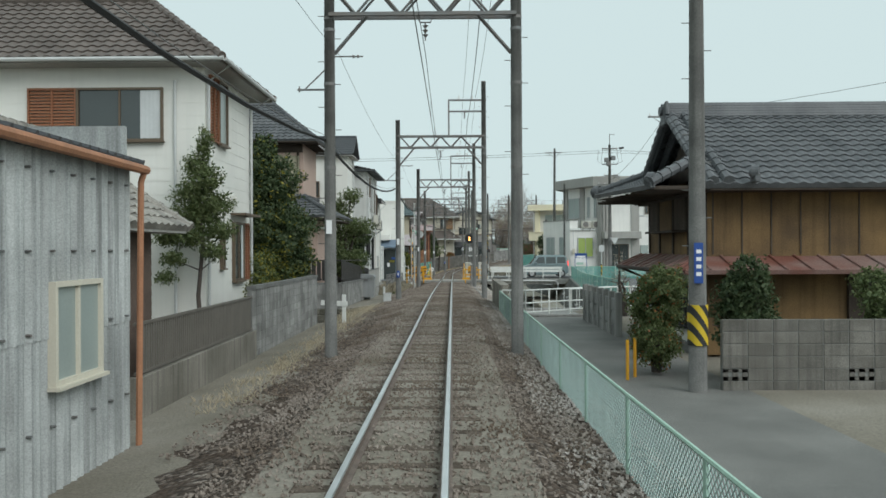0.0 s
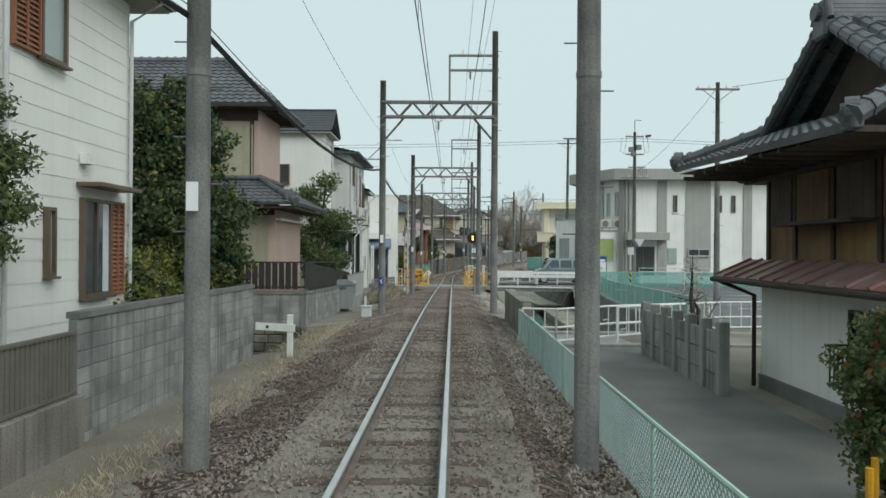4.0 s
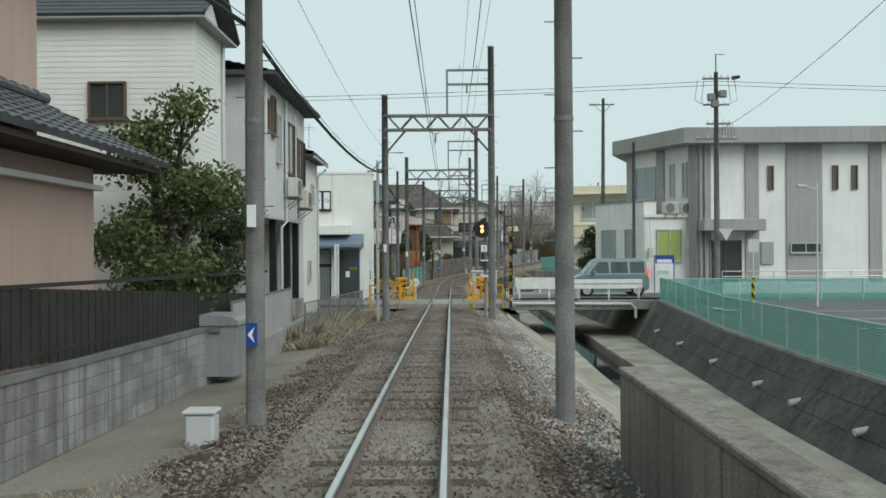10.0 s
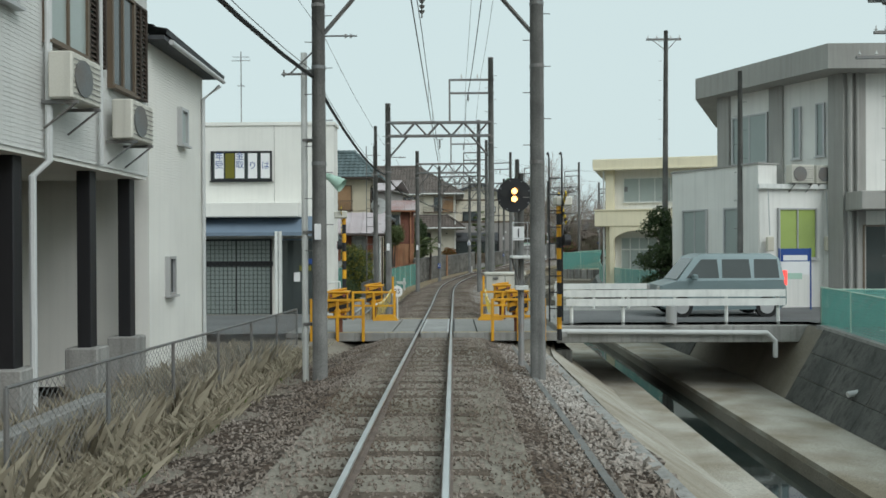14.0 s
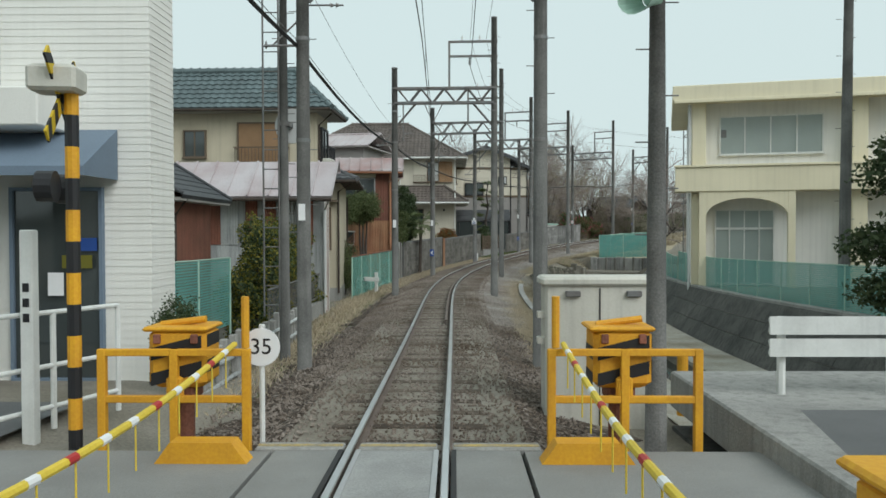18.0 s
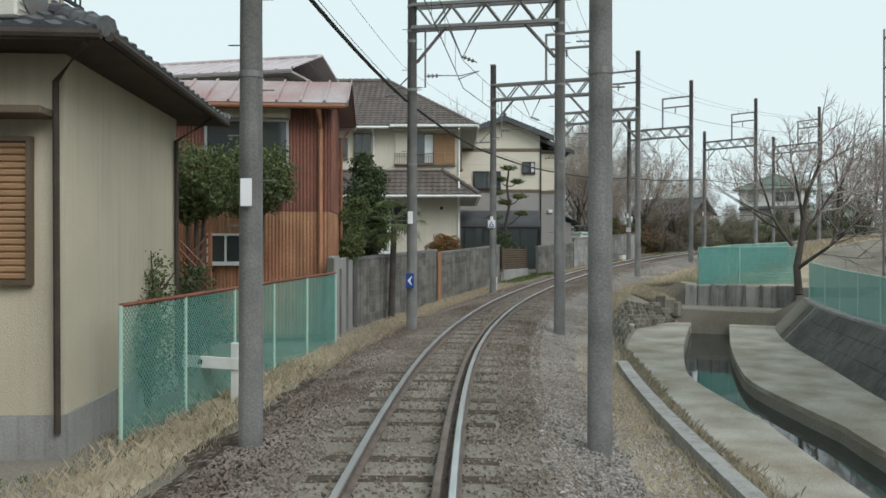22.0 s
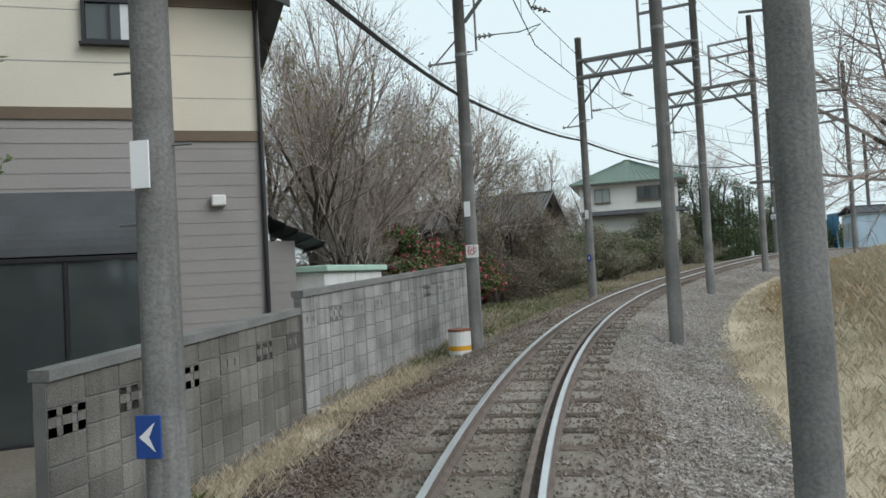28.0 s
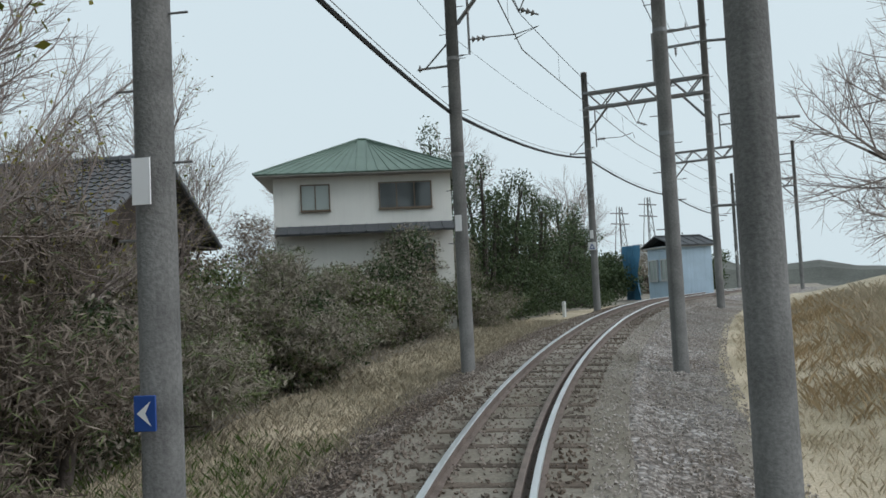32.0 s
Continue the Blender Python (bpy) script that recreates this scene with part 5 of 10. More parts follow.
# white house after it
H = house(53.0, "plain white house with a sloping roof edge")
walls(H, -11, 0, -4.7, 2.9, -0.4, 5.6, "white_sid", 0.055)
rf = Mesh()
roof_plane(rf, (-4.3, -0.2, 5.6), (-4.3, 3.1, 5.5), (-11, 3.1, 7.4), (-11, -0.2, 7.6), kind="slate")
rf.box(-11, -0.2, 5.45, -4.35, 3.05, 5.52)
rf.make("roof", "slate", H)
window(H, "+x", -4.68, 1.6, 3.9, 0.4, 0.7, "alu", "glass_pale", 1)
window(H, "+x", -4.68, 0.9, 1.1, 0.35, 0.7, "alu", "glass", 1)
gutter(H, [(-4.3, 0, 5.45), (-4.3, 3.05, 5.4)], 0.045)
gutter(H, [(-4.35, 2.95, 5.3), (-4.65, 2.8, 5.0), (-4.65, 2.8, -0.3)], 0.04, "pvc", "downpipe")
# shop at the crossing
H = house(67.4, "white flat-roofed shop with a blue-grey awning and grille doors", "shop", cat="shop")
walls(H, -16, 0, -3.75, 0.9, -0.3, 6.5, "white_sid", 0.1)
for x in (-5.85, -8.6, -11.4, -14.2):
    Mesh().box(x, -0.018, 3.8, x + 0.012, 0.0, 6.5).make("joint", "grey_wall", H)
P = thing("tv_antenna", F(68.3, -7.25, 6.4), "thin grey aerial mast on the flat shop roof", "antenna")
Mesh().tube([(0, 0, 0), (0, 0, 2.95)], 0.018, 6).make("mast", "steel", P)
for z, w in ((2.75, 0.28), (2.62, 0.34), (1.7, 0.12)):
    Mesh().tube([(-w, 0, z), (w, 0, z)], 0.008, 5).make("element", "steel", P)
    for i in range(7):
        Mesh().tube([(-w + w * i / 3, -0.14, z), (-w + w * i / 3, 0.14, z)], 0.005, 4).make("rod", "steel", P)
Mesh().box(-16, -0.05, 6.5, -3.7, 0.95, 6.62).make("parapet", "white_sid", H)
Mesh().box(-16, -0.9, 3.25, -4.85, 0, 3.75, 0.02).make("canopy", "white_sid", H)
Mesh().add([(-16, -0.02, 3.3), (-4.2, -0.02, 3.3), (-4.2, -1.05, 2.72), (-16, -1.05, 2.72), (-16, -1.05, 2.6), (-4.2, -1.05, 2.6), (-4.2, -0.02, 2.6), (-16, -0.02, 2.6)], ((0, 1, 2, 3), (3, 2, 5, 4), (1, 6, 5, 2), (0, 3, 4, 7))).make("awning", "awning", H, "blue-grey fabric awning")
window(H, "-y", -7.0, -0.02, 4.55, 2.15, 1.05, "black", "glass", 2)
for x, tx, c in ((-7.78, "年\n受", "signwhite"), (-7.4, "", "leaf_yel"), (-7.05, "金\n取", "signwhite"), (-6.6, "り", "signwhite"), (-6.15, "は", "signwhite")):
    ps = Mesh().box(x - 0.16, -0.08, 4.64, x + 0.16, -0.075, 5.52).make("poster", c, H, "poster with dark characters in the window")
    if tx:
        lettering(tx, 0.3, pose(x, -0.083, 5.08 if "\n" not in tx else 5.25, 90, 0, 0), "blue", H)
ed = window(H, "-y", -5.05, -0.02, -0.2, 1.3, 2.7, "awning", "glass", 1, name="entrance_door", sill=False)
for x, z, w, h, c in ((-4.62, 1.62, 0.3, 0.18, "blue"), (-4.75, 1.38, 0.42, 0.18, "leaf_yel"), (-5.05, 1.0, 0.22, 0.32, "signwhite")):
    Mesh().box(x - w / 2, -0.1, z, x + w / 2, -0.094, z + h).make("sticker", c, H)
lettering("郵便局", 0.42, pose(-8.95, -0.03, 1.95, 90, 0, 0), "black", H)
gw = window(H, "-y", -7.2, -0.02, -0.2, 2.5, 2.7, "black", "glass_pale", 2, name="grille_door", label="dark framed glass door behind a square grille")
gr = Mesh()
for i in range(17):
    gr.box(-8.4 + 0.15 * i, -0.12, -0.15, -8.385 + 0.15 * i, -0.105, 2.45)
for i in range(18):
    gr.box(-8.42, -0.125, -0.12 + 0.15 * i, -5.97, -0.11, -0.105 + 0.15 * i)
gr.make("grille", "black", H)
Mesh().box(-16, -0.1, 1.55, -5.9, -0.06, 1.72).make("transom", "black", H)
for x in (-5.55, -5.42):
    Mesh().box(x - 0.05, -1.1, -0.3, x + 0.05, -1.0, 2.75).make("awning_post", "wpaint", H)
# beige house with blue tiles
H = house(83.3, "beige two-storey house with blue-grey tiled hip roof")
walls(H, -13, 0, -4.28, 1.9, 3.5, 6.1, "beige", name="upper_wall")
walls(H, -13, 0.004, -5.45, 1.9, -0.4, 3.5, "beige", name="lower_wall")
roof(H, "hip", -13, 0, -4.28, 1.9, 6.1, 1.5, 0.6, "tile_blue", "tile", "x")
window(H, "-y", -8.5, -0.02, 4.5, 0.8, 0.95, "bronze", "glass", 2)
window(H, "-y", -6.15, -0.02, 4.3, 1.75, 1.4, "bronze", "shutter_tan", 2, rail=True)
for k in range(17):
    Mesh().box(-6.96, -0.062, 4.38 + 0.075 * k, -5.34, -0.052, 4.43 + 0.075 * k).make("shutter_slat", "shutter_tan", H)
Mesh().box(-5.22, -0.03, 4.3, -4.4, 0.0, 5.75, 0.006).make("shutter_box", "beige", H)
window(H, "+x", -4.26, 1.1, 4.4, 1.1, 1.2, "black", "glass", 2, rail=True)
aircon(H, "+x", -4.26, 0.6, 3.9)
gutter(H, [(-3.7, -0.55, 6.05), (-3.7, 2.4, 6.05)], 0.05, "wood_dark")
gutter(H, [(-13.5, -0.62, 6.05), (-3.7, -0.62, 6.05)], 0.05, "wood_dark")
gutter(H, [(-3.8, 0.1, 6.0), (-4.23, 0.12, 5.6), (-4.23, 0.12, 3.8)], 0.035, "wood_dark", "downpipe")
# rusty shed in front of it
H = house(79.3, "low rusty shed with a mauve standing-seam metal roof", "shed", cat="shed")
walls(H, -11, 0, -3.3, 0.72, -0.4, 3.05, "corr")
rf = Mesh()
roof_plane(rf, (-11.4, -0.7, 2.95), (-2.95, -0.7, 2.95), (-2.95, 0.6, 4.05), (-11.4, 0.6, 4.05), kind="sheet", tw=0.6, amp=0.05)
roof_plane(rf, (-2.95, 0.85, 3.75), (-11.4, 0.85, 3.75), (-11.4, 0.6, 4.05), (-2.95, 0.6, 4.05), kind="sheet", tw=0.6, amp=0.05)
rf.make("roof", "purple", H, "faded mauve metal roof")
for i in range(14):
    x = -11 + 0.54 * i
    corrugated(H, x, -0.01, x + 0.36, -0.01, 1.6, 2.98, "rust" if i % 3 else "corr")
for i in range(7):
    y = 0.02 + 0.1 * i
    Mesh().box(-3.3, y, -0.4, -3.275, y + 0.055, 3.35 + 0.75 * y).make("slat", "rust" if i % 2 else "white_sid", H)
gutter(H, [(-11.3, -0.74, 2.9), (-2.97, -0.74, 2.87)], 0.05, "wood_dark")
gutter(H, [(-3.05, -0.72, 2.85), (-3.27, -0.1, 2.6), (-3.27, -0.1, -0.3)], 0.04, "pvc", "downpipe")
# brown hut past the shop
H = house(70.2, "small brown boarded hut with a dark green gable roof", "hut", cat="hut")
walls(H, -7.6, 0, -4.5, 2.3, -0.4, 2.6, "rust")
roof(H, "gable", -7.6, 0, -4.5, 2.3, 2.55, 1.2, 0.35, "slate", "slate", "y")
gable_fill(H, -7.6, 0, -4.5, 2.3, 2.6, 1.05, "y", "rust")
gutter(H, [(-4.2, 0, 2.5), (-4.45, 0.1, 2.2), (-4.45, 0.1, -0.3)], 0.035, "wood_dark", "downpipe")
# beige single-storey wing
H = house(84.4, "beige house wing with a tan roller shutter and tiled roof", turn=7)
walls(H, -9.6, 0.0, -3.65, 4.2, -0.4, 3.7, "beige")
Mesh().box(-9.62, -0.03, -0.6, -3.62, 4.22, -0.02).make("foundation", "concrete", H)
roof(H, "hip", -9.6, 0, -3.65, 4.2, 3.74, 1.25, 0.62, "tile", "tile", "x")
def roller_shutter(P, x, z, w, h):
    """A lowered slatted shutter in its frame on a wall that looks along -y."""
    fr_ = ring(x - w / 2, z, x + w / 2, z + h, 0.05, -0.09, 0.0).make("roller_shutter", "bronze", P, "tan slatted roller shutter")
    k = int(h / 0.075)
    s0 = None
    for j in range(k):
        m = pose(x, -0.03, z + 0.05 + (h - 0.1) * (j + 0.5) / k)
        if s0 is None:
            s0 = Mesh().prism([(-0.034, 0.0), (-0.015, -0.022), (0.02, -0.026), (0.034, -0.006), (0.034, 0.0)], -w / 2 + 0.05, w / 2 - 0.05)
            s0.v = [(yy, zz, xx) for xx, yy, zz in s0.v]
            s0 = s0.make("slat", "shutter_tan", fr_, m=m)
        else:
            share(s0, fr_, m)
    return fr_


roller_shutter(H, -4.45, 1.3, 1.0, 1.5)
window(H, "-y", -5.35, -0.02, 1.3, 0.7, 1.5, "bronze", "glass_pale", 1)
Mesh().box(-5.9, -0.4, 2.98, -3.72, 0.0, 3.06, 0.01).make("window_hood", "bronze", H)
gutter(H, [(-10.2, -0.68, 3.7), (-3.05, -0.68, 3.68)], 0.05, "wood_dark")
gutter(H, [(-3.0, -0.6, 3.68), (-3.0, 4.8, 3.68)], 0.05, "wood_dark")
gutter(H, [(-3.2, -0.64, 3.62), (-3.7, -0.1, 3.35), (-3.7, -0.06, -0.2)], 0.035, "wood_dark", "downpipe")
gutter(H, [(-3.05, 3.9, 3.62), (-3.6, 4.0, 3.3), (-3.6, 4.05, -0.2)], 0.035, "wood_dark", "downpipe")
# red-brown house
M["redsid"] = mat("red_siding", (0.25, 0.1, 0.068), 0.75, 0, 0.32, 0.7, 0.2, 40, (0.12, 0.06, 0.045), streak=0.6)
M["orangesid"] = mat("orange_rust_sheet", (0.4, 0.225, 0.125), 0.8, 0, 0.35, 0.8, 0.2, 40, (0.22, 0.075, 0.04), streak=0.6)
M["mauvered"] = mat("faded_red_roof", (0.3, 0.17, 0.155), 0.5, 0.1, 0.25, 0.6, 0.1, 40, (0.42, 0.38, 0.38))
H = thing("house", pose(1.63, 93.61, -0.8, 0, 0, 4), "red-brown corrugated two-storey house with a red metal roof", "house")
walls(H, -12, 0, -3.88, 2.2, -0.4, 4.6, "redsid")
corrugated(H, -12, 0, -3.88, 0, 2.38, 4.6, "redsid", "upper_sheet", "dark red corrugated sheet")
corrugated(H, -3.88, 0, -3.88, 2.2, 2.38, 4.85, "redsid", "upper_sheet", "dark red corrugated sheet")
corrugated(H, -12, 0.005, -3.88, 0.005, -0.3, 2.36, "orangesid", "lower_sheet", "orange-brown corrugated sheet")
corrugated(H, -3.885, 0, -3.885, 2.2, -0.3, 2.36, "orangesid", "lower_sheet", "orange-brown corrugated sheet")
rf = Mesh()
roof_plane(rf, (-12.5, -0.55, 4.62), (-3.45, -0.55, 4.62), (-3.45, 0.75, 5.35), (-12.5, 0.75, 5.35), kind="sheet", tw=0.5, amp=0.05)
roof_plane(rf, (-3.45, 2.5, 4.55), (-12.5, 2.5, 4.55), (-12.5, 0.75, 5.35), (-3.45, 0.75, 5.35), kind="sheet", tw=0.5, amp=0.05)
rf.make("roof", "mauvered", H, "faded red standing-seam roof")
gable_fill(H, -12, 0, -3.88, 2.2, 4.6, 0.55, "x", "redsid")
window(H, "-y", -5.67, -0.03, 3.35, 1.8, 1.0, "alu", "glass", 2)
window(H, "-y", -6.12, -0.03, 1.22, 0.8, 0.66, "wpaint", "glass", 2)
window(H, "-y", -8.5, -0.03, 3.35, 1.8, 1.0, "alu", "glass", 2)
Mesh().box(-6.6, -0.28, 4.36, -4.74, 0.0, 4.58, 0.015).make("blind_box", "beige", H)
gutter(H, [(-12.4, -0.62, 4.58), (-3.52, -0.62, 4.55)], 0.05, "shutter")
gutter(H, [(-4.08, -0.6, 4.5), (-4.08, -0.3, 4.3), (-4.08, -0.1, 4.15), (-4.08, -0.1, -0.3)], 0.045, "gutter", "downpipe")
gutter(H, [(-3.63, 2.3, 4.45), (-3.81, 2.2, 4.2), (-3.81, 2.2, -0.3)], 0.04, "shutter", "downpipe")
# second storey roofs behind the red house
H = house(96.2, "grey house with a faded red roof behind the sheds")
walls(H, -14, 0, -5.8, 3.4, -0.4, 6.2, "grey_dark", 0.16)
M["lilac"] = mat("pale_lilac_roof_sheet", (0.5, 0.45, 0.455), 0.45, 0.15, 0.15, 1.0, 0.1, 40, (0.38, 0.3, 0.3))
roof(H, "gable", -14, 0, -5.8, 3.4, 6.2, 0.8, 0.4, "lilac", "sheet", "x")
# beige house with brown tile roof
H = thing("house", pose(0.45, 111.47, 0), "beige two-storey house with a dark brown tiled hip roof", "house")
M["greige"] = mat("greige_render", (0.6, 0.555, 0.46), 0.9, 0, 0.08, 0.7, 0.3, 70, streak=0.15)
walls(H, -10.9, 0, 0.25, 7.0, -0.8, 6.1, "greige")
roof(H, "hip", -10.9, 0, 0.25, 7.0, 6.12, 2.8, 0.72, "tile_brown", "tile", "x")
lo = Mesh()
roof_plane(lo, (-10.0, -1.1, 3.07), (1.05, -1.1, 3.07), (-0.55, 0.0, 4.15), (-10.0, 0.0, 4.15))
roof_plane(lo, (1.05, -1.1, 3.07), (1.05, 6.0, 3.07), (0.27, 5.0, 3.62), (0.27, -0.55, 3.62))
lr = lo.make("lower_roof", "tile_brown", H)
rd = Mesh()
ridge(rd, (1.05, -1.1, 3.1), (-0.55, 0.0, 4.2), 0.09)
ridge(rd, (-3.95, -1.1, 3.16), (-5.4, 0.0, 4.25), 0.09)
ridge(rd, (-10, -0.02, 4.17), (-0.55, -0.02, 4.17), 0.06, False)
rd.make("ridge_tiles", "tile_brown", lr)
Mesh().box(-10, -1.05, 2.93, 1.0, -0.003, 2.98).make("soffit", "grey_wall", H)
Mesh().box(0.255, -0.003, 2.93, 1.0, 5.8, 2.98).make("soffit", "grey_wall", H)
Mesh().box(-2.78, -0.42, 5.98, 0.2, -0.003, 6.02).make("eave_board", "greige", H)
# upper window: cream shutter box, sliding window, tan roller shutter, low railing
window(H, "-y", -1.34, -0.012, 4.5, 0.84, 1.38, "bronze", "glass", 1, "shutter_tan", 0.93, 1, curtain=True, sill=False)
Mesh().box(-2.66, -0.06, 4.5, -1.77, -0.004, 5.88, 0.01).make("shutter_box", "cream", H, "cream steel shutter box")
rl = Mesh()
for z in (4.46, 4.93):
    rl.box(-2.7, -0.2, z, -0.93, -0.165, z + 0.03)
for k in range(17):
    rl.box(-2.68 + 0.108 * k, -0.19, 4.48, -2.665 + 0.108 * k, -0.175, 4.94)
for x in (-2.7, -0.96):
    rl.box(x, -0.17, 4.46, x + 0.03, 0.0, 4.5)
rl.make("railing", "bronze", H, "thin dark window railing")
Mesh().box(-2.7, -0.12, 4.4, 0.03, 0.0, 4.455).make("sill", "bronze", H)
window(H, "-y", -4.14, -0.012, 4.9, 0.78, 0.98, "bronze", "glass", 2)
window(H, "-y", -5.5, -0.012, 4.75, 1.4, 0.92, "bronze", "glass", 2)
window(H, "-y", -7.6, -0.012, 4.75, 1.2, 0.92, "bronze", "glass", 2)
window(H, "-y", -2.37, -0.012, 1.64, 0.76, 0.98, "bronze", "glass", 2)
window(H, "-y", -4.07, -0.012, 1.33, 0.36, 1.12, "bronze", "glass", 1)
window(H, "-y", -5.4, -0.012, 1.5, 0.9, 1.0, "bronze", "glass", 2)
window(H, "+x", 0.262, 2.6, 4.5, 1.2, 1.1, "bronze", "glass", 2)
Mesh().box(-0.65, -0.07, 2.46, -0.52, 0.0, 2.6, 0.01).make("vent_hood", "black", H)
gutter(H, [(-11.6, -0.78, 6.04), (-2.9, -0.78, 6.04)], 0.06, "wpaint")
gutter(H, [(-2.85, -0.78, 6.1), (1.0, -0.78, 6.1)], 0.06, "wpaint")
gutter(H, [(1.02, -0.78, 6.08), (1.02, 7.6, 6.08)], 0.06, "wpaint")
gutter(H, [(-10, -1.16, 3.0), (1.1, -1.16, 3.0)], 0.06, "wpaint")
gutter(H, [(1.1, -1.16, 3.0), (1.1, 6.0, 3.0)], 0.06, "wpaint")
for x in (-3.63, 0.19):
    gutter(H, [(x, -0.76, 6.0), (x, -0.3, 5.85), (x, -0.05, 5.75), (x, -0.05, 4.1), (x, -0.5, 3.75), (x, -0.95, 3.35)], 0.04, "wpaint", "downpipe")
for x in (-4.9, 0.17):
    gutter(H, [(x, -1.14, 2.95), (x, -0.6, 2.75), (x, -0.05, 2.6), (x, -0.05, -0.6)], 0.04, "wpaint", "downpipe")
P = thing("storage_cabinet", pose(-2.93, 111.12, -0.5), "white steel storage cabinet against the beige wall", "cabinet")
Mesh().box(-0.55, -0.3, 0, 0.55, 0.3, 2.2, 0.02).make("body", "wpaint", P)
for x in (-0.53, 0.01):
    d_ = Mesh().box(x, -0.325, 0.08, x + 0.52, -0.302, 2.12, 0.005).make("door", "wpaint", P)
    Mesh().box(x + 0.24, -0.34, 0.95, x + 0.28, -0.326, 1.1).make("handle", "steel", d_)
Mesh().box(-0.58, -0.35, 2.2, 0.58, 0.33, 2.26, 0.01).make("top", "wpaint", P)
# white and grey house with a dark gable
H = thing("house", pose(0, 118.0, 0), "white and grey house with a dark gable roof and brown bands", "house")
walls(H, -1.6, 0, 4.95, 7.0, 3.76, 6.0, "cream", name="upper_wall")
walls(H, -1.6, 0, 4.95, 7.0, -0.6, 3.76, "grey_dark", 0.2, name="lower_wall")
walls(H, 4.953, 2.0, 6.5, 7.0, 3.83, 6.15, "cream", name="upper_wall")
walls(H, 4.953, 2.0, 6.5, 7.0, -0.6, 3.83, "grey_dark", 0.2, name="lower_wall")
Mesh().add([(x, y, z) for y in (0.0, 0.14) for x, z in ((-1.6, 5.99), (4.95, 5.99), (4.95, 6.72), (3.06, 7.42), (-1.6, 5.95))], ((0, 1, 2, 3, 4), (9, 8, 7, 6, 5), (1, 6, 7, 2), (2, 7, 8, 3), (3, 8, 9, 4), (4, 9, 5, 0), (0, 5, 6, 1))).make("gable_wall", "cream", H)
rf = Mesh()
roof_plane(rf, (5.6, -0.55, 6.62), (5.6, 7.4, 6.62), (3.06, 7.4, 7.66), (3.06, -0.55, 7.66), kind="slate")
roof_plane(rf, (-2.2, 7.4, 5.85), (-2.2, -0.55, 5.85), (3.06, -0.55, 7.66), (3.06, 7.4, 7.66), kind="slate")
roof_plane(rf, (6.95, 1.5, 6.1), (6.95, 7.4, 6.1), (5.0, 7.4, 6.85), (5.0, 1.5, 6.85), kind="slate")
R = rf.make("roof", "slate", H, "dark slate-grey roof")
for a, b in (((3.06, 7.63), (5.63, 6.58)), ((3.06, 7.63), (-2.2, 5.82))):
    Mesh().add([(x, y, z - o) for y in (-0.58, -0.5) for (x, z), o in ((a, 0), (b, 0), (b, 0.24), (a, 0.24))], ((0, 1, 2, 3), (7, 6, 5, 4), (0, 4, 5, 1), (1, 5, 6, 2), (2, 6, 7, 3), (3, 7, 4, 0))).make("barge_board", "slate", R)
    Mesh().add([(x, y, z - 0.16) for x, z in (a, b) for y in (-0.5, 0.0)], ((0, 1, 3, 2),)).make("soffit", "grey_wall", R)
Mesh().add([(x, y, z - o) for y in (1.45, 1.53) for x, z, o in ((5.0, 6.82, 0), (6.97, 6.07, 0), (6.97, 6.07, 0.2), (5.0, 6.82, 0.2))], ((0, 1, 2, 3), (7, 6, 5, 4), (0, 4, 5, 1), (1, 5, 6, 2), (2, 6, 7, 3))).make("barge_board", "slate", R)
ridge(rdg := Mesh(), (3.06, -0.6, 7.68), (3.06, 7.4, 7.68), 0.07)
rdg.make("ridge_tiles", "slate", R)
for z, z2 in ((3.68, 3.75), (5.85, 5.95)):
    Mesh().box(-1.63, -0.03, z, 4.97, 0.0, z + 0.16).make("band", "bronze", H, "brown horizontal band")
    Mesh().box(4.98, 1.965, z2, 6.52, 1.998, z2 + 0.17).make("band", "bronze", H, "brown horizontal band")
    Mesh().box(4.955, 0.0, z, 4.98, 1.96, z + 0.16).make("band", "bronze", H)
for z in (4.45, 5.15):
    Mesh().box(-1.6, -0.004, z, 4.95, 0.0, z + 0.012).make("joint", "grey_wall", H)
    Mesh().box(5.0, 1.996, z, 6.5, 2.0, z + 0.012).make("joint", "grey_wall", H)
window(H, "-y", 4.35, -0.012, 4.7, 0.68, 0.6, "black", "glass", 2, curtain=True)
window(H, "-y", 2.15, -0.012, 3.86, 1.46, 0.94, "black", "glass", 2)
# rounded glazed porch
pr = Mesh()
n = 8
arc = [(-1.0 + 0.36 * (1 - math.cos(1.5708 * i / n)) - 0.02, 1.84 + 0.52 * math.sin(1.5708 * i / n)) for i in range(n + 1)] + [(0.0, 2.72)]
vs = [(x, y, z) for x in (-0.05, 4.88) for y, z in arc]
pr.add(vs, [(i, i + n + 2, i + n + 3, i + 1) for i in range(n + 1)])
pr.add([(x, y, 1.84) for x in (-0.05, 4.88) for y in (-1.02, 0.0)], ((0, 2, 3, 1),))
for x in (-0.05, 4.88):
    pr.add([(x, y, z) for y, z in arc] + [(x, 0.0, 1.84)], (tuple(range(n + 3)),))
pr.make("porch_roof", "slate", H, "rounded dark porch canopy")
window(H, "-y", 2.4, -0.95, -0.4, 4.8, 2.22, "black", "glass", 5, sill=False, name="porch_glazing")
window(H, "+x", 4.86, -0.48, -0.4, 0.9, 2.22, "black", "glass", 1, sill=False, name="porch_glazing")
Mesh().box(5.62, 1.86, 2.68, 5.85, 1.998, 2.86, 0.02).make("vent_hood", "wpaint", H)
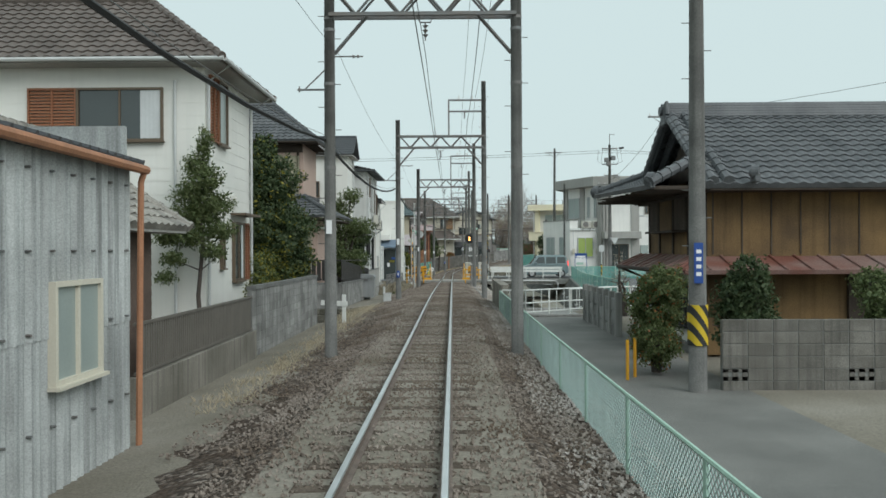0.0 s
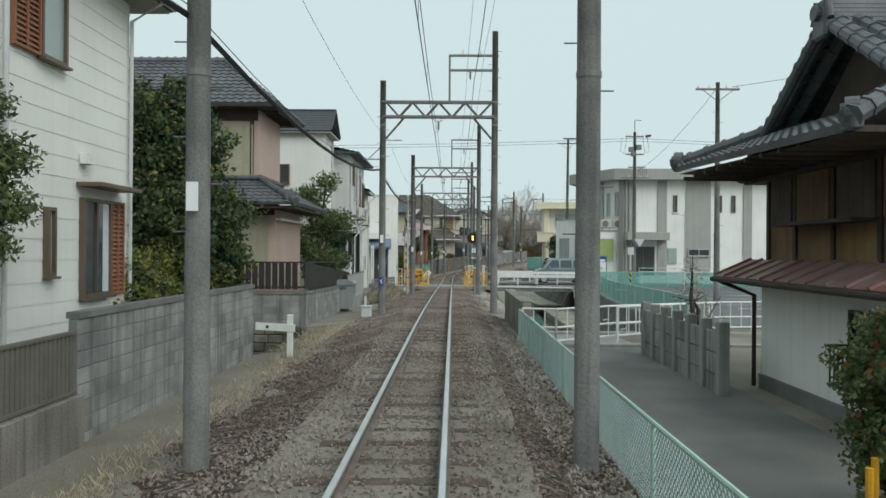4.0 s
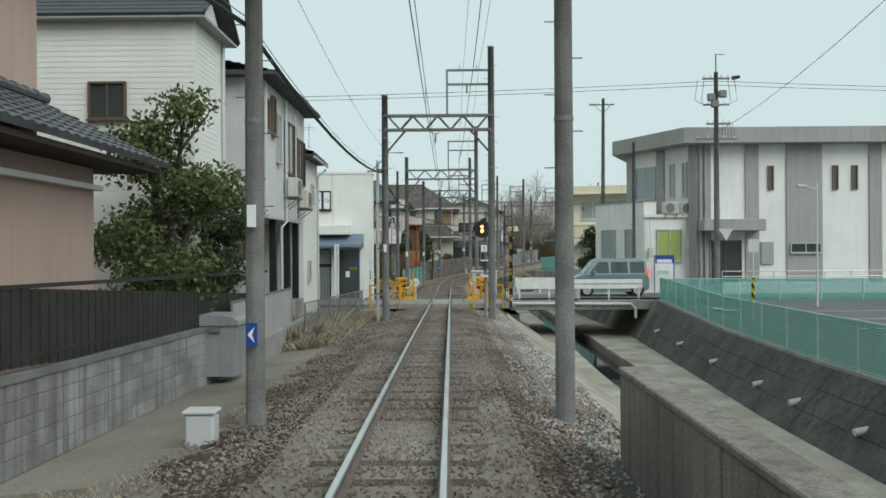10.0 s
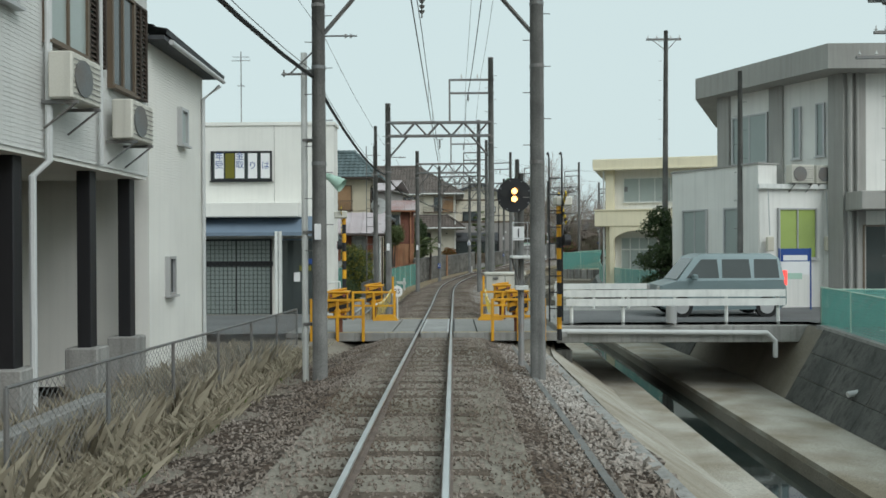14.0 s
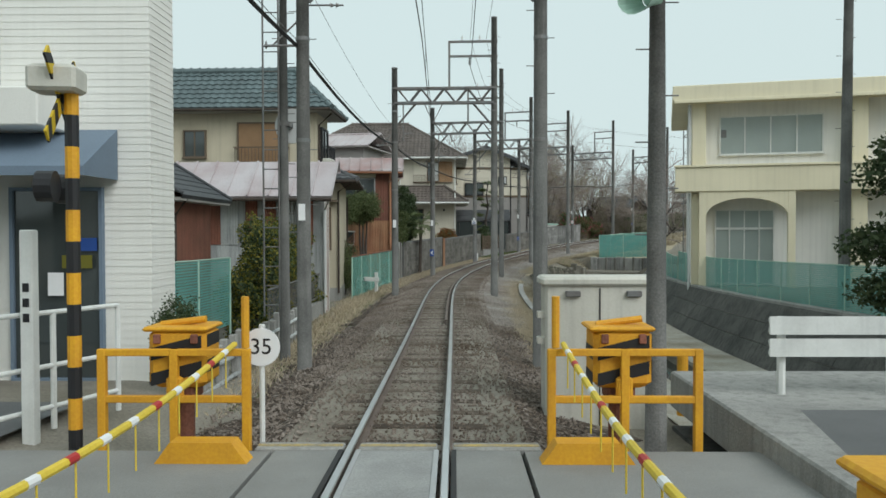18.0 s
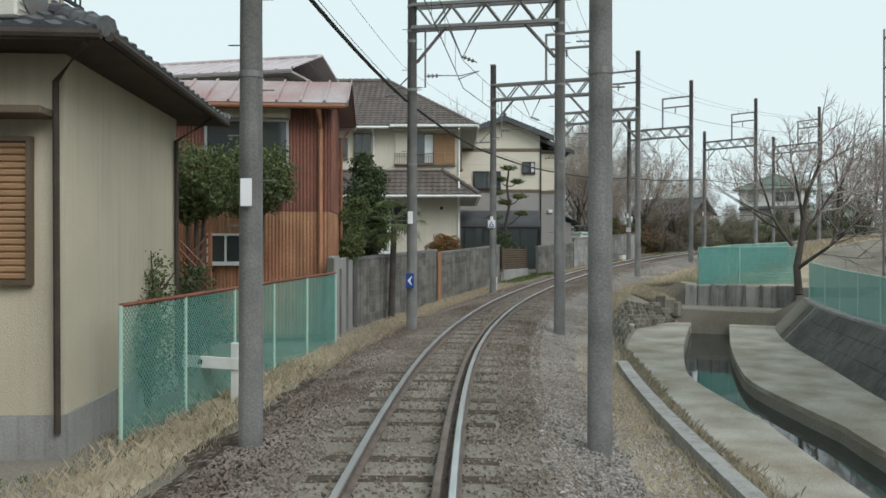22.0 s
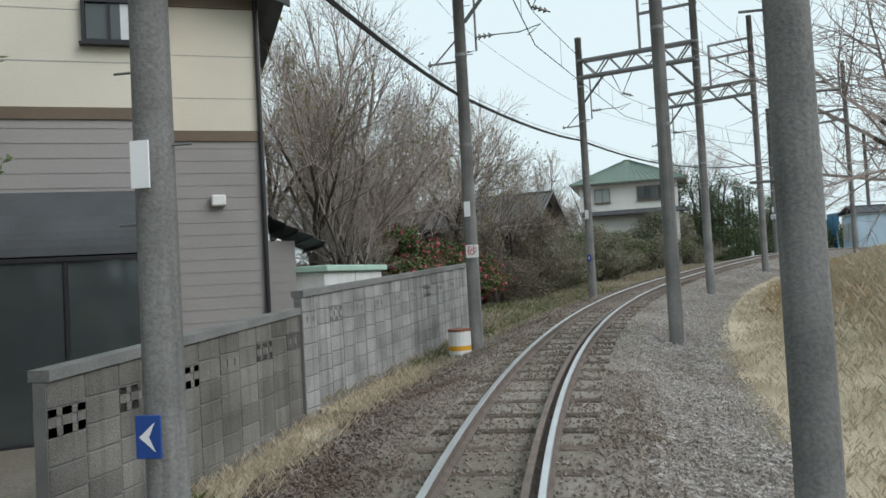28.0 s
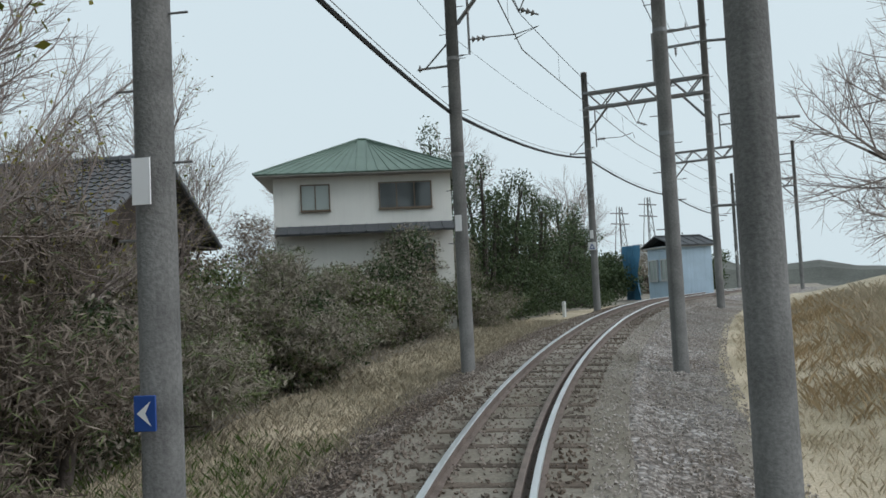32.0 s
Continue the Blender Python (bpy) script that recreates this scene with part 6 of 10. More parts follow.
for x, y in ((4.99, -0.04), (6.45, 1.95)):
    gutter(H, [(x, y, 6.1), (x, y, -0.5)], 0.04, "black", "downpipe")
walls(H, 6.505, 4.2, 7.2, 6.8, -0.6, 2.2, "grey_dark", 0.2, name="lean_to_wall")
rf = Mesh()
roof_plane(rf, (7.75, 3.9, 2.1), (7.75, 7.1, 2.1), (6.51, 7.1, 2.75), (6.51, 3.9, 2.75), kind="slate")
rf.make("lean_to_roof", "slate", H, "dark lean-to roof")
# old tiled house in the scrub and the green-roofed house
H = thing("house", pose(17.9, 134.0, 1.6, 0, 0, -42) @ Matrix.Diagonal((0.56, 0.56, 0.56, 1)), "old low house with a grey tiled roof, half hidden in scrub", "house")
walls(H, -9, 0, -0.6, 6, -1.5, 2.9, "wood_dark")
roof(H, "gable", -9, 0, -0.6, 6, 2.9, 2.2, 0.7, "tile", "tile", "x")
gable_fill(H, -9, 0, -0.6, 6, 2.9, 2.0, "x", "wood_dark")
H = thing("house", pose(27.5, 143.4, 1.9, 0, 0, -32) @ Matrix.Diagonal((0.66, 0.66, 0.66, 1)), "white two-storey house with a green sheet roof", "house")
walls(H, -3.7, -3, 3.6, 4, -2, 5.6, "white_sid")
roof(H, "hip", -3.7, -3, 3.6, 4, 5.6, 2.1, 0.7, "tile_green", "sheet", "x")
lo = Mesh()
roof_plane(lo, (-3.6, -3.9, 3.1), (4.2, -3.9, 3.1), (3.6, -3.0, 3.5), (-3.6, -3.0, 3.5), kind="sheet", tw=0.5)
lo.make("lower_roof", "slate", H)
window(H, "-y", 1.7, -3.02, 4.1, 2.2, 1.1, "bronze", "glass", 3)
window(H, "-y", -2.0, -3.02, 4.1, 1.2, 1.1, "bronze", "glass_pale", 2)
window(H, "-y", 1.7, -3.02, 1.4, 2.2, 1.2, "bronze", "glass", 3)
# ---- right side buildings ----
M["wood_grey"] = mat("weathered_grey_board", (0.1, 0.078, 0.06), 0.9, 0, 0.25, 1.2, 0.3, 40, (0.055, 0.045, 0.038), streak=0.5)
H = house(16.9, "old Japanese house with ochre boards and heavy grey roof tiles")
D_ = 4.9
walls(H, 5.9, 0, 16, D_, -0.5, 3.3, "wood_brown")
Mesh().box(5.75, 0.3, -0.6, 5.9, D_ - 0.1, 1.2).make("plaster_wall", "white", H, "white plaster on the lower wall")
Mesh().box(5.7, 0.3, -0.7, 5.88, D_ - 0.1, -0.32).make("plinth", "cap", H)
for y in (0.0, 1.25, 2.5, 3.75, D_ - 0.1):
    Mesh().box(5.86, y, 1.6, 5.898, y + 0.1, 3.3).make("post", "wood_dark", H)
for k in range(16):
    Mesh().box(6.0 + 0.62 * k, -0.018, 1.65, 6.03 + 0.62 * k, -0.002, 3.2).make("batten", "wood_grey", H)
for y0, y1, m_ in ((0.15, 1.2, "wood_brown"), (1.4, 2.4, "wood_grey"), (2.65, 3.7, "wood_brown"), (3.9, 4.7, "wood_grey")):
    Mesh().box(5.855, y0, 2.2, 5.897, y1, 3.1, 0.006).make("board_shutter", m_, H)
Mesh().box(5.5, 1.3, 2.15, 5.9, 3.8, 2.2).make("shutter_sill", "wood_dark", H)
lo = Mesh()
roof_plane(lo, (17, -0.9, 1.3), (5.15, -0.9, 1.3), (5.7, 0.0, 1.6), (17, 0.0, 1.6), kind="sheet", tw=0.5)
roof_plane(lo, (5.15, D_ + 0.5, 1.3), (5.15, -0.9, 1.3), (5.8, 0.0, 1.62), (5.8, D_ + 0.5, 1.62), kind="sheet", tw=0.5)
lo.make("lower_eave", "rustroof", H, "rusty red sheet eave over the ground floor")
roof(H, "gable", 6.45, 0, 16, D_, 3.05, 1.95, 0.75, "tile", "tile", "x")
gable_fill(H, 6.2, 0, 16, D_, 3.05, 1.75, "x", "wood_dark")
sk = Mesh()
roof_plane(sk, (4.5, D_ + 0.8, 3.25), (4.5, -0.7, 3.05), (5.95, 0.5, 3.75), (5.95, D_ - 0.4, 3.75))
skr = sk.make("side_roof", "tile", H)
Mesh().add([(4.55, -0.6, 2.98), (5.9, -0.6, 3.0), (5.9, D_ + 0.7, 3.1), (4.55, D_ + 0.7, 3.15)], ((0, 1, 2, 3),)).make("soffit", "wood_grey", skr)
for k in range(11):
    Mesh().box(4.55, -0.55 + 0.58 * k, 3.0, 5.9, -0.5 + 0.58 * k, 3.07).make("rafter", "wood_grey", skr)
rd = Mesh()
for a, b in (((4.5, -0.7, 3.1), (5.95, 0.5, 3.82)), ((4.5, D_ + 0.8, 3.3), (5.95, D_ - 0.4, 3.82)), ((5.78, -0.72, 3.12), (5.78, D_ / 2, 5.02)), ((5.78, D_ + 0.72, 3.12), (5.78, D_ / 2, 5.02)), ((6.1, -0.72, 3.12), (6.1, D_ / 2, 5.02)), ((6.1, D_ + 0.72, 3.12), (6.1, D_ / 2, 5.02))):
    ridge(rd, a, b, 0.11)
for k in range(5):
    rd.tube([(5.7, D_ / 2, 4.98 + 0.065 * k), (16.9, D_ / 2, 4.98 + 0.065 * k)], 0.17 - 0.02 * k, 8)
rd.make("ridge_tiles", "tile", skr)
for c in ((4.55, -0.62, 3.2), (4.55, D_ + 0.7, 3.4), (6.6, -0.85, 3.3)):
    e_ = Mesh().disc(c, (1, -0.5, 0), 0.15, 0.14, 16)
    e_.disc((c[0] - 0.05, c[1] - 0.03, c[2]), (1, -0.5, 0), 0.075, 0.16, 12)
    e_.box(c[0] - 0.06, c[1] - 0.14, c[2] - 0.2, c[0] + 0.06, c[1] + 0.14, c[2] - 0.02, 0.02)
    e_.make("end_tile", "tile", skr, "round ornamental end tile")
og = Mesh().box(5.6, D_ / 2 - 0.2, 4.75, 5.74, D_ / 2 + 0.2, 5.3, 0.04)
og.disc((5.58, D_ / 2, 5.12), (1, 0, 0), 0.11, 0.1, 14)
og.tube([(5.66, D_ / 2 - 0.26, 5.0), (5.66, D_ / 2 - 0.16, 5.32)], 0.05, 8)
og.tube([(5.66, D_ / 2 + 0.26, 5.0), (5.66, D_ / 2 + 0.16, 5.32)], 0.05, 8)
og.make("ridge_end_tile", "tile", skr, "stacked ornamental ridge-end tile")
window(H, "-x", 5.74, 1.3, 0.0, 0.8, 1.0, "black", "glass", 2, rail=True)
window(H, "-y", 9.5, -0.02, -0.1, 1.3, 1.4, "wood_dark", "wood_dark", 2)
gutter(H, [(5.1, -0.9, 1.27), (5.1, D_ + 0.5, 1.27)], 0.045, "wood_dark")
gutter(H, [(5.12, D_ + 0.2, 1.25), (5.7, D_ + 0.1, 1.0), (5.7, D_ + 0.1, -0.6)], 0.04, "wood_dark", "downpipe")
# white community building
H = house(66.5, "white two-storey community building with grey bands and flat roof", "community_building", cat="building")
def block_on(P, pts, z0, z1, material, name="wall", label=""):
    """Walls over any outline."""
    n = len(pts)
    m = Mesh().add([(x, y, z0) for x, y in pts] + [(x, y, z1) for x, y in pts], [(i, (i + 1) % n, n + (i + 1) % n, n + i) for i in range(n)] + [tuple(range(n, 2 * n)), tuple(range(n - 1, -1, -1))])
    return m.make(name, material, P, label)


block_on(H, [(12.6, -2.1), (31, -2.1), (31, 8), (12.7, 8), (10.15, 1.9)], -0.6, 7.5, "white")
block_on(H, [(11.75, -2.9), (32, -2.9), (32, 9), (12.3, 9), (9.3, 2.1)], 7.5, 8.25, "grey_wall", "roof_slab", "thick grey roof edge")
block_on(H, [(8.2, 1.2), (10.0, -2.0), (10.7, -1.7), (10.7, 4), (9.4, 4)], -0.6, 4.72, "white", "annex_wall")
block_on(H, [(8.15, 1.2), (9.98, -2.06), (10.76, -1.7), (10.76, 4), (9.35, 4)], 4.72, 4.78, "grey_wall", "annex_roof")
block_on(H, [(10.03, -2.02), (12.5, -1.48), (12.7, 0), (10.3, 1)], -0.6, 3.95, "white", "porch_wall")
block_on(H, [(9.96, -2.2), (12.62, -1.6), (12.75, 0), (10.2, 1)], 3.95, 4.1, "wpaint", "porch_roof")
for x0, x1 in ((12.6, 13.25), (14.95, 15.6), (16.96, 18.7), (21.0, 21.6), (23.4, 24.9)):
    Mesh().box(x0, -2.18, -0.6, x1, -2.1, 7.5).make("pilaster", "grey_wall", H)
for x in (16.2, 19.35, 20.3):
    window(H, "-y", x, -2.12, 5.24, 0.28, 1.2, "bronze", "glass", 1, sill=False)
window(H, "-y", 17.85, -2.2, 2.15, 1.5, 0.5, "alu", "glass", 2)
window(H, 12.5, 11.3, -1.76, 1.75, 1.35, 1.6, "alu", "glass_green", 2)
an2 = -math.degrees(math.atan2(3.2, 1.8))
window(H, an2, 8.72, 0.26, 1.7, 1.1, 1.7, "alu", "glass_pale", 2)
window(H, an2, 9.5, -1.12, 1.7, 0.65, 1.7, "alu", "glass_pale", 1)
an3 = -math.degrees(math.atan2(4.0, 2.45))
for q, w in ((0.27, 1.45), (0.66, 0.3), (0.84, 0.3)):
    window(H, an3, 10.15 + 2.45 * q - 0.02, 1.9 - 4.0 * q - 0.02, 5.0, w, 1.7, "alu", "glass_pale", 2 if w > 1 else 1)
for q in (0.04, 0.5, 0.96):
    Mesh().box(-0.25, -0.12, -0.6, 0.25, 0.0, 7.5).make("pilaster", "grey_wall", H, m=pose(10.15 + 2.45 * q, 1.9 - 4.0 * q, 0, 0, 0, an3))
Mesh().box(12.6, -3.2, 3.24, 15.55, -2.1, 3.8, 0.02).make("entrance_canopy", "grey_wall", H)
window(H, "-y", 13.95, -2.13, 0.6, 1.6, 2.2, "bronze", "glass", 2, name="entrance_door", sill=False)
Mesh().box(12.95, -2.16, 1.3, 13.15, -2.1, 2.4).make("notice_plate", "signwhite", H)
Mesh().box(15.7, -2.2, 1.6, 16.3, -2.1, 2.7).make("notice_case", "glass_pale", H)
for q, x in enumerate((12.72, 12.95)):
    gutter(H, [(x, -2.25, 7.5), (x, -2.25, 0.3)], 0.07 - 0.02 * q, "grey_wall", "downpipe")
for x, y in ((10.3, -2.1), (12.3, -1.66)):
    Mesh().box(x - 0.11, y - 0.12, 2.0, x + 0.11, y, 2.45, 0.02).make("meter_box", "cream", H, "cream electricity meter box")
    gutter(H, [(x, y - 0.05, 2.5), (x - 0.05, y - 0.05, 3.9)], 0.02, "pvc", "conduit")
aircon(H, 12.5, 11.3, -1.6, 4.12)
aircon(H, 12.5, 12.2, -1.3, 4.12)
for k in range(3):
    Mesh().box(12.4, -3.2 + 0.3 * k, -0.6, 14.8, -2.1, 0.2 + 0.17 * k).make("step", "concrete", H)
# low white wall with a handrail before the entrance
P = thing("low_wall", F(63.2, 0), "low white wall with a steel handrail before the building", "wall")
Mesh().box(13.4, -0.1, -0.6, 22.0, 0.1, 0.72, 0.01).make("wall", "white", P)
for z in (1.0, 1.25):
    Mesh().tube([(13.4, 0, z), (22.0, 0, z)], 0.022, 6).make("handrail", "alu", P)
for k in range(8):
    Mesh().tube([(13.4 + 1.22 * k, 0, 0.7), (13.4 + 1.22 * k, 0, 1.25)], 0.022, 6).make("rail_post", "alu", P)
# yellow school building
H = house(84.0, "pale yellow two-storey school building with balconies", "school_building", -20, "building")
H.matrix_world = H.matrix_world @ pose(-0.75, 6.0, -0.25) @ pose(7.9, -1.1, 0, 0, 0, 7) @ pose(-7.9, 1.1, 0)
walls(H, 8.6, 0, 30, 7, -0.3, 7.0, "white")
Mesh().box(7.9, -1.1, 7.0, 31, 8, 7.55, 0.02).make("roof_slab", "yellow", H, "thick pale yellow roof edge")
Mesh().box(7.95, -1.16, 6.9, 31, -1.1, 7.02, 0.01).make("drip_edge", "yellow", H)
Mesh().box(8.0, -1.0, 3.65, 31, -0.003, 4.55, 0.02).make("balcony", "yellow", H, "pale yellow balcony front")
Mesh().box(7.95, -1.06, 4.55, 31, -0.9, 4.63, 0.01).make("balcony_coping", "yellow", H)
for x in (8.85, 14.3, 20):
    Mesh().box(x - 0.25, -0.6, -0.3, x + 0.25, -0.003, 7.0, 0.02).make("pillar", "yellow", H)
Mesh().tube([(8.5, -0.65, -0.3), (8.5, -0.65, 3.6)], 0.05, 8).make("downpipe", "pvc", H)
Mesh().tube([(8.5, -0.65, 4.6), (8.5, -0.65, 6.9)], 0.05, 8).make("downpipe", "pvc", H)
window(H, "-y", 11.4, -0.02, 5.05, 3.6, 1.45, "wpaint", "glass_pale", 4)
window(H, "-y", 10.5, -0.02, 0.2, 2.1, 2.8, "wpaint", "glass_pale", 4, name="entrance_door", sill=False)
Mesh().box(9.45, -0.1, 2.25, 11.55, -0.03, 2.33).make("transom", "wpaint", H)
arch = Mesh().prism([(10.5 - 1.4 * math.cos(math.pi * k / 16), 2.75 + 0.65 * math.sin(math.pi * k / 16)) for k in range(17)] + [(11.9, 3.65), (9.1, 3.65)], -0.95, -0.7)
arch.make("entrance_arch", "yellow", H, "pale yellow arch over the entrance")
for x in (8.85, 11.9):
    Mesh().box(x, -0.95, -0.3, x + 0.25, -0.7, 3.65, 0.01).make("arch_pier", "yellow", H)
window(H, "-y", 17.5, -0.02, 4.9, 3.0, 1.5, "wpaint", "glass_pale", 4)
Mesh().box(9.6, -0.06, 5.7, 9.85, 0.0, 6.0).make("vent", "steel", H)

# ---- walls, fences, canal works ----
BLK = Mesh().box(-0.195, -0.06, -0.095, 0.195, 0.06, 0.095, 0.006)
BLKH = Mesh()
for x0, x1 in ((-0.195, -0.11), (-0.05, 0.05), (0.11, 0.195)):
    BLKH.box(x0, -0.06, -0.095, x1, 0.06, 0.095)
BLKH.box(-0.195, -0.06, -0.095, 0.195, 0.06, -0.03)
BLKH.box(-0.195, -0.06, 0.04, 0.195, 0.06, 0.095)


def block_wall(s0, l0, s1, l1, base, top, label, holes=(), cap=True, material="block", every=2):
    """A wall of concrete blocks between two places; each block its own piece."""
    a, b = W(s0, l0, 0), W(s1, l1, 0)
    d = b - a
    ln = Vector((d.x, d.y)).length
    yaw = math.degrees(math.atan2(d.y, d.x))
    P = thing("block_wall", pose(a.x, a.y, a.z, 0, 0, yaw), label, "wall", kind="")
    tilt = d.z / ln
    rows = max(1, round((top - base) / 0.2))
    cols = max(1, round(ln / 0.4))
    core = Mesh().prism([(0, base - 0.5), (ln, base - 0.5 + d.z), (ln, base + rows * 0.2 - 0.01 + d.z), (0, base + rows * 0.2 - 0.01)], -0.05, 0.05)
    core.make("mortar_core", "mortar", P)
    one = hol = None
    for r in range(rows):
        for c in range(cols):
            x = (c + 0.5) * ln / cols
            z = base + (r + 0.5) * 0.2 + tilt * x
            m = pose(x, 0, z) @ Matrix.Diagonal(((ln / cols - 0.012) / 0.39, 1, 1, 1))
            if r in [h % rows for h in holes] and c % every < (1 if every == 2 else 2) - (every > 4):
                if hol is None:
                    hol = BLKH.make("pierced_block", material, P, m=m)
                else:
                    share(hol, P, m)
            elif one is None:
                one = BLK.make("block", material, P, m=m)
            else:
                share(one, P, m)
    if cap:
        z = base + rows * 0.2
        Mesh().prism([(0, z), (ln, z + d.z), (ln, z + 0.08 + d.z), (0, z + 0.08)], -0.085, 0.085).make("coping", "cap", P)
    return P


block_wall(17.5, -4.05, 25.6, -4.0, -0.9, 0.85, "grey stained concrete block wall under a big evergreen")
block_wall(25.6, -4.0, 25.7, -8.0, -0.7, 0.85, "concrete block wall at the end of a garden")
block_wall(33.0, -14.0, 33.0, -4.25, -0.6, 0.42, "low grey block wall in front of the pink house")
P = thing("retaining_wall", F(33.0, 0), "dark stained stone wall with weeds below the blocks", "wall")
for r_ in range(5):
    x_ = -14.0
    while x_ < -4.2:
        w_ = min(rng.uniform(0.3, 0.5), -4.1 - x_)
        Mesh().box(x_, -0.16 - 0.03 * (4 - r_) - rng.uniform(0, 0.03), -1.9 + 0.26 * r_, x_ + w_ - 0.015, 0.05, -1.65 + 0.26 * r_, 0.03).make("stone", "rubble", P)
        x_ += w_
block_wall(33.1, -4.22, 45.5, -4.1, -0.6, 0.42, "low grey block wall along the track")
block_wall(102.0, -3.25, 109.0, -3.4, -0.7, 1.15, "tall grey block wall with pierced top blocks", holes=(-2,), material="block_dark")
block_wall(112.4, -2.95, 116.6, -2.85, -0.5, 0.95, "mossy block wall with white stains", holes=(-2,), material="block_dark")
block_wall(116.7, -2.85, 124.6, -2.75, -0.5, 1.0, "grey block wall with pierced blocks", holes=(-2,))
block_wall(12.95, 4.85, 12.9, 13.0, -0.6, 0.5, "brownish grey stained block wall with a few pierced blocks", holes=(1,), cap=False, material="block_dark", every=5)
block_wall(95.2, -3.42, 101.75, -3.27, -0.6, 1.3, "dark stained block wall", cap=True, material="block_dark")

# ribbed metal fence on the left at the start
M["fencebrown"] = mat("grey_brown_fence_paint", (0.16, 0.145, 0.125), 0.6, 0.1, 0.1, 3, 0.05, 40)
P = thing("metal_fence", F(11.5, -4.0), "brown-grey ribbed metal fence on a low wall", "fence")
Mesh().box(-0.1, -0.5, -0.8, 0.1, 6.0, -0.02, 0.01).make("base_wall", "parapet", P)
n = 66
for i in range(n):
    y = -0.4 + 6.3 * i / n
    ob = Mesh().box(-0.012, y, 0.02, 0.012, y + 0.07, 0.7).make("rib", "fencebrown", P) if i == 0 else share(ob, P, pose(0, 6.3 * i / n, 0))
for z in (0.0, 0.7):
    Mesh().box(-0.03, -0.45, z, 0.03, 5.95, z + 0.04).make("fence_rail", "fencebrown", P)
# dark slat fence of the pink house
M["fence_dark"] = mat("dark_brown_fence", (0.038, 0.034, 0.031), 0.6, 0, 0.25, 2.0, 0.15, 40, streak=0.2)
P = thing("slat_fence", F(33.0, 0), "dark brown slatted metal fence on the block wall", "fence")
sl0 = None
for i in range(46):
    x = -14 + 9.7 * i / 46
    sl0 = Mesh().box(-0.085, -0.012, 0.56, 0.085, 0.012, 1.42).make("slat", "fence_dark", P, m=pose(x, 0, 0)) if sl0 is None else share(sl0, P, pose(x, 0, 0)) or sl0
for i in range(62):
    share(sl0, P, pose(-4.22, 0.2 + 0.2 * i, 0.0 - 0.012 * i, 0, 0, 90))
for z in (0.6, 1.38):
    Mesh().box(-14, 0.015, z, -4.2, 0.045, z + 0.05).make("fence_rail", "fence_dark", P)
    Mesh().add([(-4.25, 0, z), (-4.2, 0, z), (-4.2, 12.4, z - 0.15), (-4.25, 12.4, z - 0.15), (-4.25, 0, z + 0.05), (-4.2, 0, z + 0.05), (-4.2, 12.4, z - 0.1), (-4.25, 12.4, z - 0.1)], ((0, 1, 2, 3), (4, 5, 6, 7), (0, 1, 5, 4), (1, 2, 6, 5), (2, 3, 7, 6), (3, 0, 4, 7))).make("fence_rail", "fence_dark", P)
# retaining wall and grey sheet fence by the raised house
P = thing("sheet_fence", F(41.0, -3.95), "grey sheet-metal fence on a stained concrete wall", "fence")
Mesh().box(-0.12, 0, -0.9, 0.12, 8.5, -0.1, 0.015).make("retaining_wall", "concrete", P)
Mesh().box(-0.03, 0.2, -0.1, 0.03, 6.0, 0.85).make("sheet", "grey_wall", P)
for k in range(7):
    Mesh().tube([(0, 0.2 + 0.96 * k, -0.1), (0, 0.2 + 0.96 * k, 0.9)], 0.03, 8).make("fence_post", "steel", P)
Mesh().box(-0.04, 0.2, 0.85, 0.04, 6.0, 0.89).make("top_rail", "steel", P)
P = thing("storage_cabinet", F(44.0, -4.95, -0.55), "tall white steel storage cabinet behind the sheet fence", "cabinet")
Mesh().box(0.0, 0.0, 0.0, 0.76, 0.48, 2.27, 0.015).make("body", "wpaint", P)
for x in (0.02, 0.39):
    d_ = Mesh().box(x, -0.02, 0.08, x + 0.35, -0.003, 2.2, 0.006).make("door", "wpaint", P)
    Mesh().box(x + (0.29 if x < 0.2 else 0.03), -0.035, 1.1, x + (0.32 if x < 0.2 else 0.06), -0.02, 1.25, 0.004).make("handle", "steel", d_)


